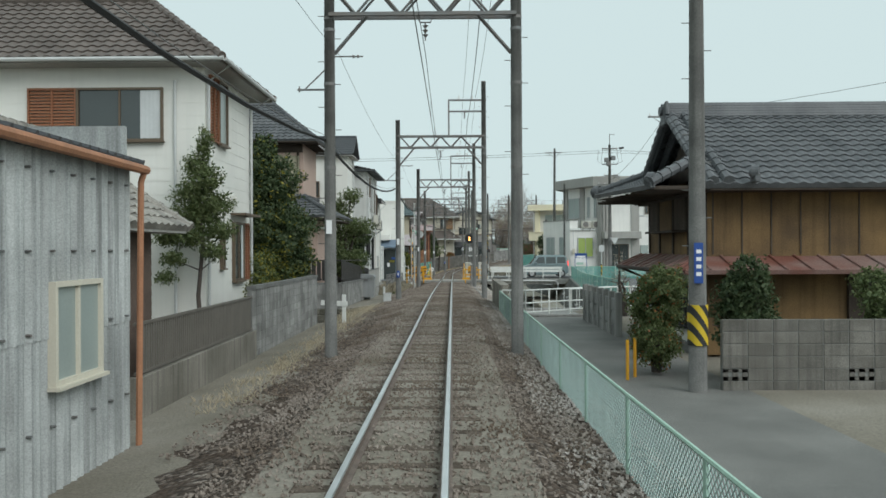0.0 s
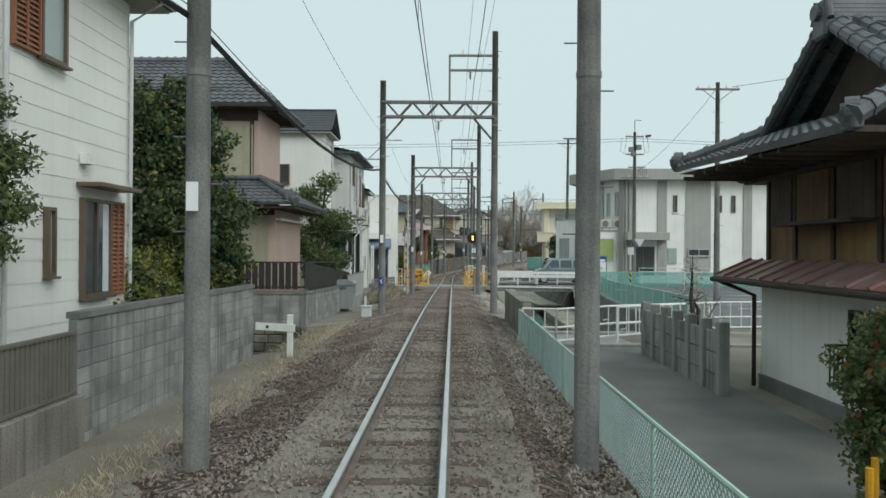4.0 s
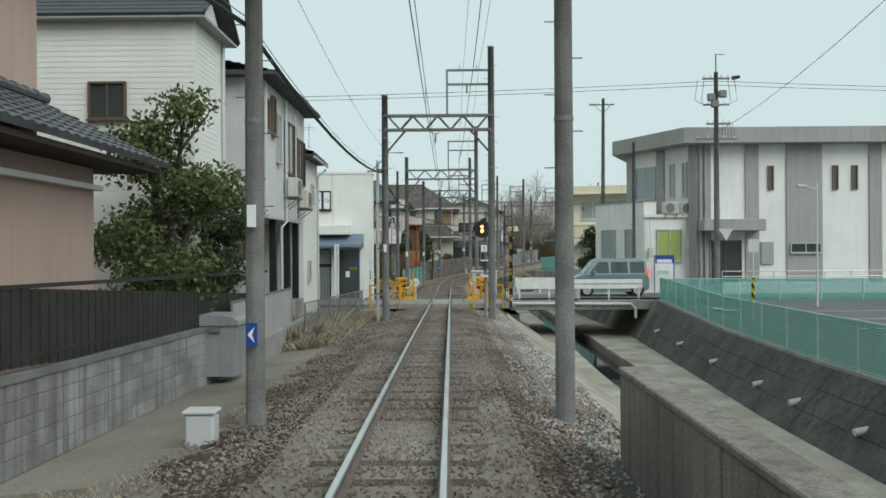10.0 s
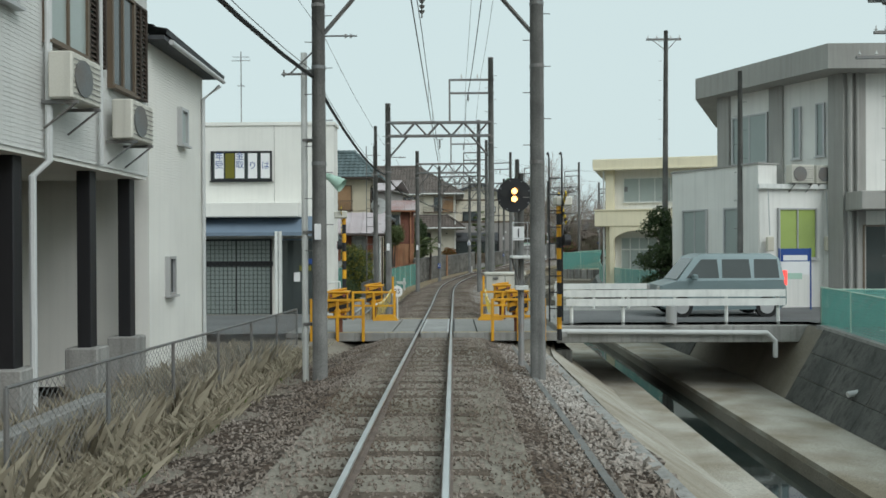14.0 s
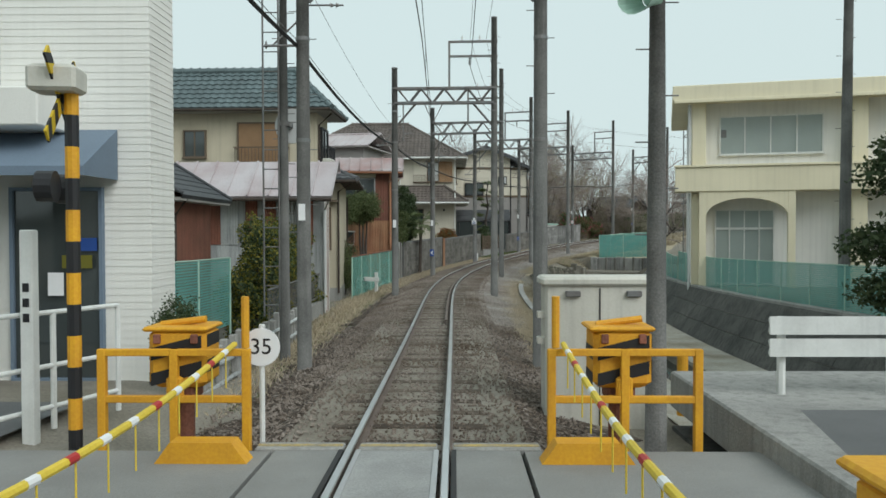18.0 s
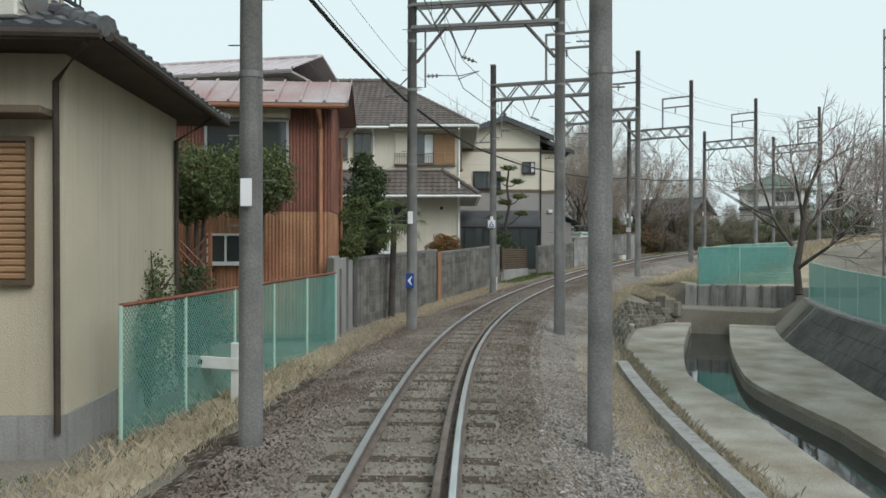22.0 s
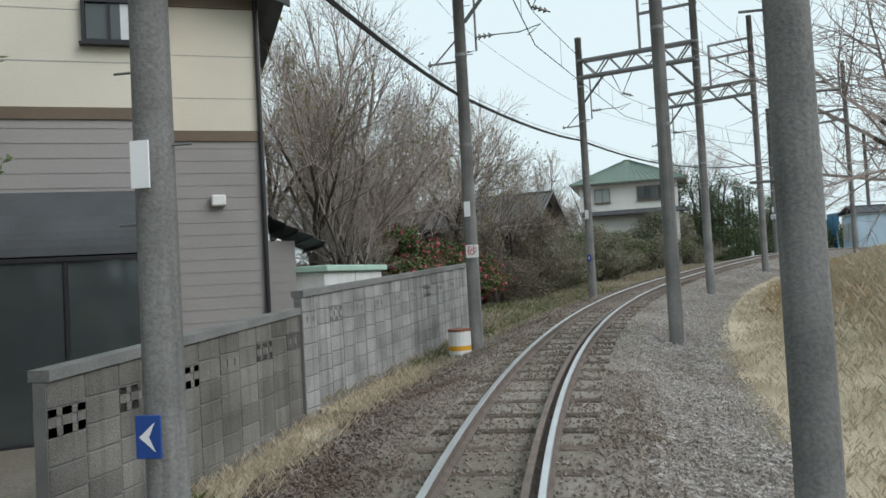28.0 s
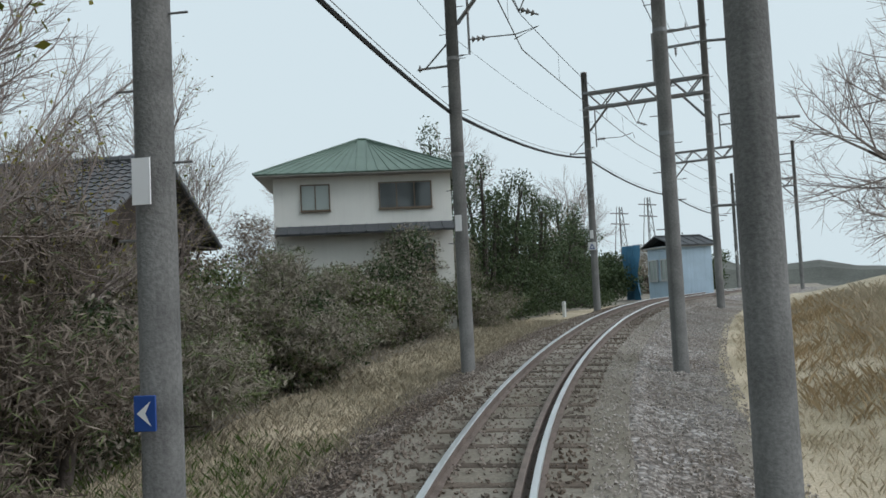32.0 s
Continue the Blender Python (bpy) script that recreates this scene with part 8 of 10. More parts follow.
def crossing_gate(s, l, side, label, arm=0.0):
    """A barrier machine in its pipe cage; side: towards which side the cage runs on; arm: how far the lowered arm reaches."""
    P = thing("crossing_gate", F(s, l), label, "crossing gate", "crossing gates")
    w = 1.24
    for x in (0, side * w * 0.5, side * w):
        Mesh().box(x - 0.035, -0.035, -0.2, x + 0.035, 0.035, 0.82, 0.006).make("frame_post", "yblk", P)
    for z in (0.36, 0.76):
        Mesh().box(min(0, side * w), -0.028, z, max(0, side * w), 0.028, z + 0.06, 0.006).make("frame_rail", "yblk", P)
    x = side * 0.62
    Mesh().tube([(x, 0.25, -0.2), (x, 0.25, 0.5)], 0.09, 14).make("pedestal", "rust", P, "rusty pedestal")
    b = Mesh().box(x - 0.25, 0.05, 0.47, x + 0.25, 0.5, 0.98, 0.05).make("barrier_machine", "yblk", P, "yellow and black striped barrier machine")
    for z in (0.5, 0.72):
        st = Mesh()
        st.add([(x - 0.22, 0.046, z - 0.01), (x + 0.22, 0.046, z + 0.1), (x + 0.22, 0.046, z + 0.21), (x - 0.22, 0.046, z + 0.1)], ((0, 1, 2, 3),))
        for xx, dz in ((x - 0.254, -0.01), (x + 0.254, 0.1)):
            st.add([(xx, 0.1, z + dz), (xx, 0.45, z + dz), (xx, 0.45, z + dz + 0.11), (xx, 0.1, z + dz + 0.11)], ((0, 1, 2, 3),))
        st.make("black_band", "black", b)
    Mesh().box(x - 0.29, 0.03, 0.96, x + 0.27, 0.52, 1.0, 0.015).make("lid", "yblk", b)
    Mesh().box(x - 0.07, -0.02, 0.4, x + 0.07, 0.06, 0.58, 0.02).make("lock_box", "yblk", b)
    Mesh().box(x - 0.12, 0.12, 0.34, x + 0.12, 0.42, 0.48, 0.02).make("bracket", "rust", b)
    Mesh().tube([(x - 0.2, 0.25, 1.0), (x + 0.2, 0.25, 1.05)], 0.03, 8).make("crank", "yblk", b)
    for dx in (-0.16, 0.16):
        Mesh().box(x + dx - 0.03, 0.02, 0.86, x + dx + 0.03, 0.05, 0.94, 0.005).make("hinge", "rust", b)
    if arm:
        n = 12
        Mesh().tube([(0.06 * side, 0.2, 0.8), (0.06 * side, 0.2, 1.25)], 0.035, 10).make("arm_weight", "yblk", P, "orange upright of the arm")
        p = [Vector((0.1 * side, -arm * k / n, 0.86 - 0.1 * math.sin(math.pi * k / n) - 0.1 * k / n)) for k in range(n + 1)]
        for k in range(n):
            q = p[k].lerp(p[k + 1], 0.72)
            Mesh().tube([p[k], q], 0.025, 8).make("arm_section", "armyellow", P)
            Mesh().tube([q, p[k + 1]], 0.026, 8).make("arm_band", "red" if k % 3 == 1 else "signwhite", P)
            Mesh().tube([q, q - Vector((0, 0, 0.3))], 0.006, 4).make("hanging_cord", "armyellow", P)
    return P


M["armyellow"] = mat("barrier_arm_yellow", (0.75, 0.55, 0.06), 0.6, 0, 0.1, 3, 0.05, 40)
crossing_gate(58.55, 1.4, 1, "yellow barrier machine in a pipe cage beside the rails")
crossing_gate(63.15, 1.3, 1, "yellow barrier machine across the road with its arm lowered", 4.4)
crossing_gate(58.55, -1.7, -1, "yellow barrier machine on the shop side")
crossing_gate(63.15, -1.3, -1, "yellow barrier machine at the far kerb with its arm lowered", 4.4)
for s_, l_ in ((62.6, 1.15), (62.6, -1.9)):
    P = thing("kerb_block", F(s_, l_), "sloped yellow concrete kerb block on the crossing", "kerb block", "yellow kerb blocks")
    Mesh().prism([(0, -0.03), (0.75, -0.03), (0.62, 0.15), (0.13, 0.15)], 0, 0.2).make("block", "yblk", P)
P = thing("speed_sign", F(63.45, -1.24, 0.1), "round white sign with the number 35 on a post", "sign")
Mesh().tube([(0, 0, -0.5), (0, 0, 0.9)], 0.025, 8).make("post", "wpaint", P)
Mesh().tube([(0, -0.035, 0.7), (0, -0.025, 0.7)], 0.17, 24).make("plate", "signwhite", P)
lettering("35", 0.2, pose(0, -0.037, 0.7, 90, 0, 0), "black", P)


def crossing_mast(s, l, label, lamps=True, turn=0):
    P = thing("crossing_signal", F(s, l, 0, turn), label, "crossing signal", "crossing signals")
    n = 12
    for k in range(n):
        Mesh().tube([(0, 0, -0.15 + 0.27 * k), (0, 0, -0.15 + 0.27 * (k + 1))], 0.06, 10).make("mast_band", "yblk" if k % 2 else "black", P)
    for sg in (1, -1):
        Mesh().box(-0.5, -0.09, -0.06, 0.5, -0.07, 0.06).make("cross_board", "hazard", P, "yellow-black crossbuck board", pose(0, 0, 2.95, 0, 45 * sg, 0))
    if lamps:
        for sg in (-1, 1):
            L = Mesh().tube([(sg * 0.22, -0.06, 2.2), (sg * 0.22, -0.2, 2.2)], 0.13, 14).make("lamp_housing", "black", P)
            Mesh().tube([(sg * 0.22, -0.2, 2.2), (sg * 0.22, -0.21, 2.2)], 0.09, 14).make("lens", "red", L)
    Mesh().box(-0.12, -0.3, 3.0, 0.22, 0.1, 3.22, 0.03).make("floodlight", "box", P, "grey floodlight")
    return P


crossing_mast(58.2, 2.95, "striped crossing signal mast with lamps and crossbuck", turn=97)
crossing_mast(63.2, -2.8, "striped crossing signal mast before the shop", turn=-82)
# railway signal
P = thing("railway_signal", F(54.6, 1.76, -0.12), "round black railway signal showing two yellow lights", "signal")
Mesh().tube([(0, 0.15, -0.5), (0, 0.15, 3.5)], 0.06, 14).make("mast", "steel", P, smooth=True)
disc = Mesh().tube([(-0.13, -0.02, 3.07), (-0.13, 0.03, 3.07)], 0.325, 36).make("signal_disc", "black", P)
lamp = bpy.data.materials.new("yellow_signal_light")
lamp.use_nodes = True
lb = lamp.node_tree.nodes["Principled BSDF"]
lb.inputs["Base Color"].default_value = (1, 0.6, 0.2, 1)
lb.inputs["Emission Color"].default_value, lb.inputs["Emission Strength"].default_value = (1.0, 0.5, 0.14, 1), 5.0
M["sigglow"] = lamp
for z in (3.0, 3.15):
    Mesh().tube([(-0.13, -0.03, z), (-0.13, -0.025, z)], 0.055, 18).make("signal_light", "sigglow", disc, "lit yellow lamp")
    hood = Mesh()
    for k in range(8):
        t0, t1 = math.pi * k / 8, math.pi * (k + 1) / 8
        hood.quad((-0.13 + 0.068 * math.cos(t0), -0.03, z + 0.068 * math.sin(t0)), (-0.13 + 0.068 * math.cos(t1), -0.03, z + 0.068 * math.sin(t1)), (-0.13 + 0.068 * math.cos(t1), -0.15, z + 0.062 * math.sin(t1)), (-0.13 + 0.068 * math.cos(t0), -0.15, z + 0.062 * math.sin(t0)))
    hood.make("lamp_hood", "black", disc)
for x in (-0.32, 0.06):
    Mesh().tube([(x, -0.03, 3.1), (x, -0.025, 3.1)], 0.07, 16).make("dark_lens", "wire", disc)
for k in range(8):
    a = math.pi * k / 4 + 0.3
    Mesh().tube([(-0.13 + 0.29 * math.cos(a), -0.026, 3.07 + 0.29 * math.sin(a)), (-0.13 + 0.29 * math.cos(a), -0.02, 3.07 + 0.29 * math.sin(a))], 0.009, 6).make("rivet", "alu", disc)
Mesh().box(-0.17, -0.05, 2.22, 0.05, -0.03, 2.48).make("number_plate", "signwhite", P, "white plate with the figure 1")
Mesh().box(-0.2, -0.3, 1.88, 0.38, 0.35, 1.93, 0.01).make("platform", "wpaint", P, "white service platform")
for x in (-0.19, 0.09, 0.37):
    Mesh().tube([(x, -0.28, 1.93), (x, -0.28, 2.55)], 0.008, 6).make("handrail", "alu", P)
for z in (2.25, 2.55):
    Mesh().tube([(-0.19, -0.28, z), (0.37, -0.28, z)], 0.008, 6).make("handrail", "alu", P)
for x in (-0.19, 0.37):
    Mesh().tube([(x, 0, 1.9), (0, 0.12, 1.3)], 0.02, 6).make("bracket", "steel", P)
Mesh().box(-0.12, -0.05, 1.28, 0.12, 0.2, 1.36, 0.01).make("lower_plate", "wpaint", P)
lettering("1", 0.24, pose(-0.06, -0.054, 2.35, 90, 0, 0), "black", P)
# ladder and white post by the mast
P = thing("ladder", F(58.1, 2.86, 0.5), "dark steel ladder with hooped top", "ladder")
for x in (-0.15, 0.15):
    Mesh().tube([(x, 0, -0.2), (x, 0, 3.6), (x, 0.15, 3.75), (x, 0.4, 3.75)], 0.022, 6).make("side_rail", "black", P)
for k in range(9):
    Mesh().tube([(-0.15, 0, 0.1 + 0.38 * k), (0.15, 0, 0.1 + 0.38 * k)], 0.014, 5).make("rung", "black", P)
P = thing("marker_post", F(59.6, 3.1), "white marker post with dark figures as bars", "post")
Mesh().box(-0.06, -0.06, -0.3, 0.06, 0.06, 1.2, 0.01).make("post", "wpaint", P)
for k in range(3):
    Mesh().box(-0.03, -0.064, 0.55 + 0.12 * k, 0.03, -0.061, 0.63 + 0.12 * k).make("bar", "black", P)
# horn poles
M["rustwhite"] = mat("rusty_white_paint", (0.5, 0.49, 0.46), 0.6, 0, 0.25, 3, 0.2, 40, (0.24, 0.1, 0.05), streak=0.5)
P = thing("horn_pole", F(57.6, -2.55, -0.65), "rusty white pole with a mint horn loudspeaker", "pole")
Mesh().tube([(0, 0, -0.5), (0, 0, 4.7)], 0.05, 12).make("pole", "rustwhite", P, "rust-streaked white pole")
Mesh().tube([(0, 0, -0.5), (0, 0, 0.6)], 0.052, 12).make("pole_foot", "wpaint", P)
hn = Mesh().tube([(0.0, 0.1, 4.36), (0.2, 0.05, 4.3)], 0.06, 14, 0.08)
hn.tube([(0.2, 0.05, 4.3), (0.5, 0.0, 4.1)], 0.08, 18, 0.17, caps=False)
hn.make("horn_loudspeaker", "gpaint", P, "mint green horn loudspeaker")
Mesh().box(-0.12, -0.08, 3.8, 0.0, 0.08, 4.1).make("junction_box", "bronze", P)
P = thing("horn_loudspeaker", F(64.1, 2.45, -0.54), "mint green horn on the slim pole", "loudspeaker")
hn = Mesh().tube([(-0.1, 0, 4.6), (-0.28, -0.18, 4.6)], 0.08, 16, 0.2, caps=False)
hn.tube([(0, 0.05, 4.62), (-0.12, 0, 4.6)], 0.07, 12)
hn.make("horn", "gpaint", P)
# guard rails of the road bridge
def guard_rail(s, l0, l1, label, h=0.78, turn=0):
    P = thing("guard_rail", F(s, 0, 0.2, turn), label, "guard rail", "white guard rails")
    n = max(1, round((l1 - l0) / 1.2))
    for i in range(n + 1):
        x = l0 + (l1 - l0) * i / n
        Mesh().tube([(x, 0, -0.15), (x, 0, h)], 0.045, 8).make("post", "wpaint", P)
    for z in (h - 0.08, h - 0.3):
        prof = [(-0.04, z - 0.09), (0.0, z - 0.06), (-0.03, z), (0.0, z + 0.06), (-0.04, z + 0.09), (-0.05, z + 0.09), (-0.05, z - 0.09)]
        m = Mesh()
        vs = [(x, y - 0.05, zz) for x in (l0 - 0.15, l1 + 0.15) for y, zz in prof]
        k = len(prof)
        m.add(vs, [(i, (i + 1) % k, k + (i + 1) % k, k + i) for i in range(k)] + [tuple(range(k)), tuple(range(2 * k - 1, k - 1, -1))])
        m.make("beam", "wpaint", P)
    return P


guard_rail(59.3, 3.4, 8.5, "white corrugated guard rail on the canal bridge")
guard_rail(64.4, 3.75, 9.2, "white guard rail on the far side of the bridge")
P = thing("road_bridge", F(62.4, 0), "concrete road bridge over the canal", "bridge")
Mesh().box(3.0, -3.3, -0.25, 9.6, 3.3, 0.17, 0.02).make("deck", "concrete", P)
Mesh().tube([(3.0, -3.42, 0.05), (8.1, -3.42, 0.0), (8.3, -3.42, -0.2), (8.3, -3.42, -0.6)], 0.06, 10).make("pipe", "pvc", P, "grey pipe on the bridge side")
for x in (3.2, 9.4):
    Mesh().box(x - 0.2, -3.2, -2.2, x + 0.2, 3.2, -0.45).make("abutment", "canal", P)
# equipment cabinet and bollard
P = thing("equipment_cabinet", F(65.55, 0, 0), "cream metal railway equipment cabinet with streaks", "cabinet")
Mesh().box(1.52, 0, -0.5, 2.78, 0.46, 1.26, 0.03).make("body", "box", P)
Mesh().box(1.47, -0.05, 1.22, 2.83, 0.51, 1.33, 0.03).make("lid", "box", P)
for x in (1.75, 2.45):
    Mesh().box(x, -0.056, 1.1, x + 0.17, -0.001, 1.17, 0.008).make("handle_recess", "steel", P)
Mesh().box(2.14, -0.008, -0.45, 2.155, 0.0, 1.2).make("door_gap", "wire", P)
for z in (0.55, 0.85):
    Mesh().box(1.44, 0.06, z, 1.52, 0.2, z + 0.07).make("latch", "box", P)
P = thing("bollard", F(66.6, 3.4), "bright yellow round steel bollard", "bollard")
Mesh().tube([(0, 0, -0.5), (0, 0, 0.32)], 0.07, 14).make("post", "yblk", P)
# sign of the community building
P = thing("notice_board", F(63.6, 10.75), "blue and white sign board with white writing bars on two posts", "sign")
Mesh().box(-0.43, -0.03, 1.65, 0.43, 0.0, 2.04).make("blue_panel", "blue", P)
Mesh().box(-0.43, -0.03, 1.25, 0.43, 0.0, 1.65).make("white_panel", "signwhite", P)
Mesh().box(-0.36, -0.036, 1.68, 0.36, -0.031, 1.84).make("bar", "signwhite", P)
Mesh().box(-0.36, -0.036, 1.12, 0.2, -0.031, 1.3).make("bar", "gpaint", P)
for x in (-0.47, 0.47):
    Mesh().tube([(x, 0, -0.3), (x, 0, 2.05)], 0.025, 8).make("post", "blue", P)


# ---- the van on the bridge ----
def van(m):
    P = thing("van", m, "silver-blue boxy minivan with dark windows, brake light on", "car")
    L, w = 3.4, 0.74
    # side outline: x along the car, z up
    low = [(-1.68, 0.32), (-1.7, 0.6), (-1.66, 0.86), (-1.25, 0.98), (1.62, 1.0), (1.69, 0.8), (1.7, 0.35), (1.5, 0.22), (-1.5, 0.2)]
    n = len(low)
    b = Mesh()
    rings = []
    for y, k in ((-w, 0.97), (-w + 0.06, 1.0), (w - 0.06, 1.0), (w, 0.97)):
        rings.append([(x * k, y, z) for x, z in low])
    vs = [p for r in rings for p in r]
    fs = [tuple(range(n)), tuple(range(4 * n - 1, 3 * n - 1, -1))]
    for r in range(3):
        fs += [(r * n + i, r * n + (i + 1) % n, r * n + n + (i + 1) % n, r * n + n + i) for i in range(n)]
    b.add(vs, fs)
    body = b.make("body", "car_paint", P)
    up = [(-1.22, 0.97), (-0.72, 1.62), (-0.5, 1.7), (1.3, 1.7), (1.52, 1.58), (1.64, 1.0)]
    g = Mesh()
    vs = [(x, y, z) for y, k in ((-w + 0.02, 0), (-w + 0.12, 1), (w - 0.12, 1), (w - 0.02, 0)) for x, z in up]
    n = len(up)
    vs = []
    for sg in (-1, 1):
        vs += [(x, sg * (w - 0.02 - 0.14 * (z - 0.97) / 0.73), z) for x, z in up]
    g.add(vs, [tuple(range(n)), tuple(range(2 * n - 1, n - 1, -1))] + [(i, i + 1, n + i + 1, n + i) for i in range(n - 1)])
    g.make("cabin", "car_paint", P)
    for sg in (-1, 1):
        for x0, x1, q in ((-0.98, -0.1, 1), (-0.02, 0.75, 0), (0.83, 1.5, 0)):
            yy = lambda z: sg * (w - 0.015 - 0.14 * (z - 0.97) / 0.73)
            t = x0 + (0.42 if q else 0.02)
            Mesh().quad((x0, yy(1.05), 1.05), (x1, yy(1.05), 1.05), (x1 - 0.03, yy(1.55), 1.55), (t, yy(1.55), 1.55)).make("side_window", "glass", P)
    Mesh().quad((-1.21, -0.62, 1.02), (-1.21, 0.62, 1.02), (-0.76, 0.55, 1.58), (-0.76, -0.55, 1.58)).make("windscreen", "glass", P)
    Mesh().quad((1.66, -0.6, 1.08), (1.66, 0.6, 1.08), (1.56, 0.54, 1.55), (1.56, -0.54, 1.55)).make("rear_window", "glass", P)
    for x in (-1.1, 1.15):
        for sg in (-1, 1):
            wh = Mesh().tube([(x, sg * (w - 0.14), 0.29), (x, sg * (w + 0.01), 0.29)], 0.29, 24).make("wheel", "tyre", P)
            Mesh().tube([(x, sg * (w + 0.0), 0.29), (x, sg * (w + 0.016), 0.29)], 0.185, 20).make("rim", "alu", wh)
            sp = Mesh()
            for k in range(6):
                t = k * math.pi / 3
                sp.box(-0.02, -0.004, 0.04, 0.02, 0.004, 0.17)
            sp.make("spokes", "wire", wh, m=pose(x, sg * (w + 0.018), 0.29))
    for sg in (-1, 1):
        Mesh().box(1.62, sg * 0.62 - 0.08, 0.85, 1.715, sg * 0.62 + 0.08, 1.25, 0.02).make("tail_lamp", "taillamp", P, "lit red tail lamp")
        Mesh().box(-1.7, sg * 0.52 - 0.14, 0.68, -1.6, sg * 0.52 + 0.14, 0.84, 0.03).make("headlight", "alu", P)
        Mesh().box(-0.85, sg * 0.86 - 0.09, 1.0, -0.72, sg * 0.86 + 0.09, 1.16, 0.03).make("door_mirror", "car_paint", P)
    for x in (-0.3, 0.55):
        for sg in (-1, 1):
            Mesh().box(x, sg * (w + 0.0) - 0.01, 0.86, x + 0.18, sg * (w + 0.0) + 0.015, 0.9).make("door_handle", "car_paint", P)
    Mesh().box(-1.725, -0.6, 0.24, -1.62, 0.6, 0.42, 0.03).make("front_bumper", "wire", P)
    return P


tl = bpy.data.materials.new("red_tail_light")
tl.use_nodes = True
tb = tl.node_tree.nodes["Principled BSDF"]
tb.inputs["Base Color"].default_value = (0.5, 0.03, 0.03, 1)
tb.inputs["Emission Color"].default_value, tb.inputs["Emission Strength"].default_value = (1, 0.1, 0.08, 1), 1.2
M["taillamp"] = tl
van(F(61.5, 7.65, 0.19))

P = thing("rusty_panel", F(101.85, -3.15), "rusty steel sheet standing between two walls", "sheet")
Mesh().box(-0.02, -0.16, -0.55, 0.02, 0.18, 1.2, 0.005).make("sheet", "orangesid", P)
# lattice trellis by the wing
P = thing("trellis", F(88.8, -4.35), "brown diagonal wooden trellis", "trellis")
for sg in (-1, 1):
    for k in range(9):
        c = -0.6 + 0.15 * k
        a, b = Vector((-0.3, sg * 0.012, 0.66 + c)), Vector((0.3, sg * 0.012, 0.66 + c + 0.6 * sg))
        if sg < 0:
            a, b = Vector((-0.3, -0.012, 0.66 + c + 0.6)), Vector((0.3, -0.012, 0.66 + c))
        Mesh().tube([a, b], 0.016, 4).make("lath", "shutter", P)
for x in (-0.32, 0.32):
    Mesh().box(x - 0.025, -0.03, -0.5, x + 0.025, 0.03, 1.9).make("post", "shutter", P)

# ---- plants ----


def leaf_mesh(blobs, n, size, r, stretch=1.6, shell=0.55, droop=0.0):
    """Leaves scattered through lumpy ellipsoids (x, y, z, rx, ry, rz): denser towards the outside, in tufts."""
    V = []
    w = np.array([b[3] * b[4] + b[4] * b[5] + b[3] * b[5] for b in blobs])
    k = r.choice(len(blobs), n, p=w / w.sum())
    B = np.array(blobs)[k]
    d = r.normal(size=(n, 3))
    d /= np.linalg.norm(d, axis=1)[:, None]
    lump = 1 + 0.22 * np.sin(d[:, 0] * 7 + B[:, 0] * 3) * np.sin(d[:, 2] * 6 + B[:, 1]) + 0.14 * np.sin(d[:, 1] * 11 + d[:, 2] * 9)
    rad = (shell + (1 - shell) * r.random(n)) ** 0.8 * lump
    C = B[:, :3] + d * B[:, 3:6] * rad[:, None]
    u = r.normal(size=(n, 3)) + d * 0.4
    u[:, 2] -= droop
    u /= np.linalg.norm(u, axis=1)[:, None]
    v = np.cross(u, r.normal(size=(n, 3)) + d)
    v /= np.linalg.norm(v, axis=1)[:, None] + 1e-9
    sz = size * r.uniform(0.6, 1.4, n)[:, None]
    a = C - u * sz * stretch / 2
    c = C + u * sz * stretch / 2
    b1, b2 = C + v * sz / 2, C - v * sz / 2
    Q = np.stack([a, b1, c, b2], 1).reshape(-1, 3)
    F_ = np.arange(4 * n).reshape(-1, 4)
    return Q, F_


def np_object(name, V, Fc, material, parent=None, kind=""):
    me = bpy.data.meshes.new(name)
    me.from_pydata(V, [], Fc)
    me.materials.append(M[material])
    ob = new(name, me)
    if parent is not None:
        ob.parent = parent
    if kind:
        ob["kind"] = kind
    return ob


def shrub(m, blobs, n, size, material, label, name="bush", cat="bush", trunk=True, flowers=None, seed=0, stretch=1.6, shell=0.5, second=None):
    r = np.random.default_rng(seed)
    P = thing(name, m, label, cat)
    if trunk:
        t = Mesh()
        z0 = min(b[2] for b in blobs)
        for b in blobs:
            base = Vector((b[0] * 0.15, b[1] * 0.15, -0.5))
            mid = Vector((b[0] * 0.5 + r.normal(0, 0.06), b[1] * 0.5 + r.normal(0, 0.06), b[2] * 0.55))
            t.tube([base, mid, Vector(b[:3])], 0.05 + 0.012 * len(blobs), 7, 0.015)
            for q in range(5):
                e = Vector(b[:3]) + Vector(r.normal(0, 0.45, 3) * np.array(b[3:6]))
                t.tube([mid.lerp(Vector(b[:3]), 0.6), e], 0.02, 4, 0.006)
        t.make("trunk", "bark", P, smooth=True)
    n, size = int(n * 1.8), size * 0.68
    V, Fc = leaf_mesh(blobs, n, size, r, stretch, shell)
    np_object("foliage", V, Fc, material, P)
    if second:
        V, Fc = leaf_mesh(blobs, int(n * second[1]), size, r, stretch, 0.85)
        np_object("young_foliage", V, Fc, second[0], P)
    if flowers:
        V, Fc = leaf_mesh(blobs, flowers, 0.09, r, 1.0, 0.9)
        np_object("blossom", V, Fc, "flower", P, "stuff")
    return P


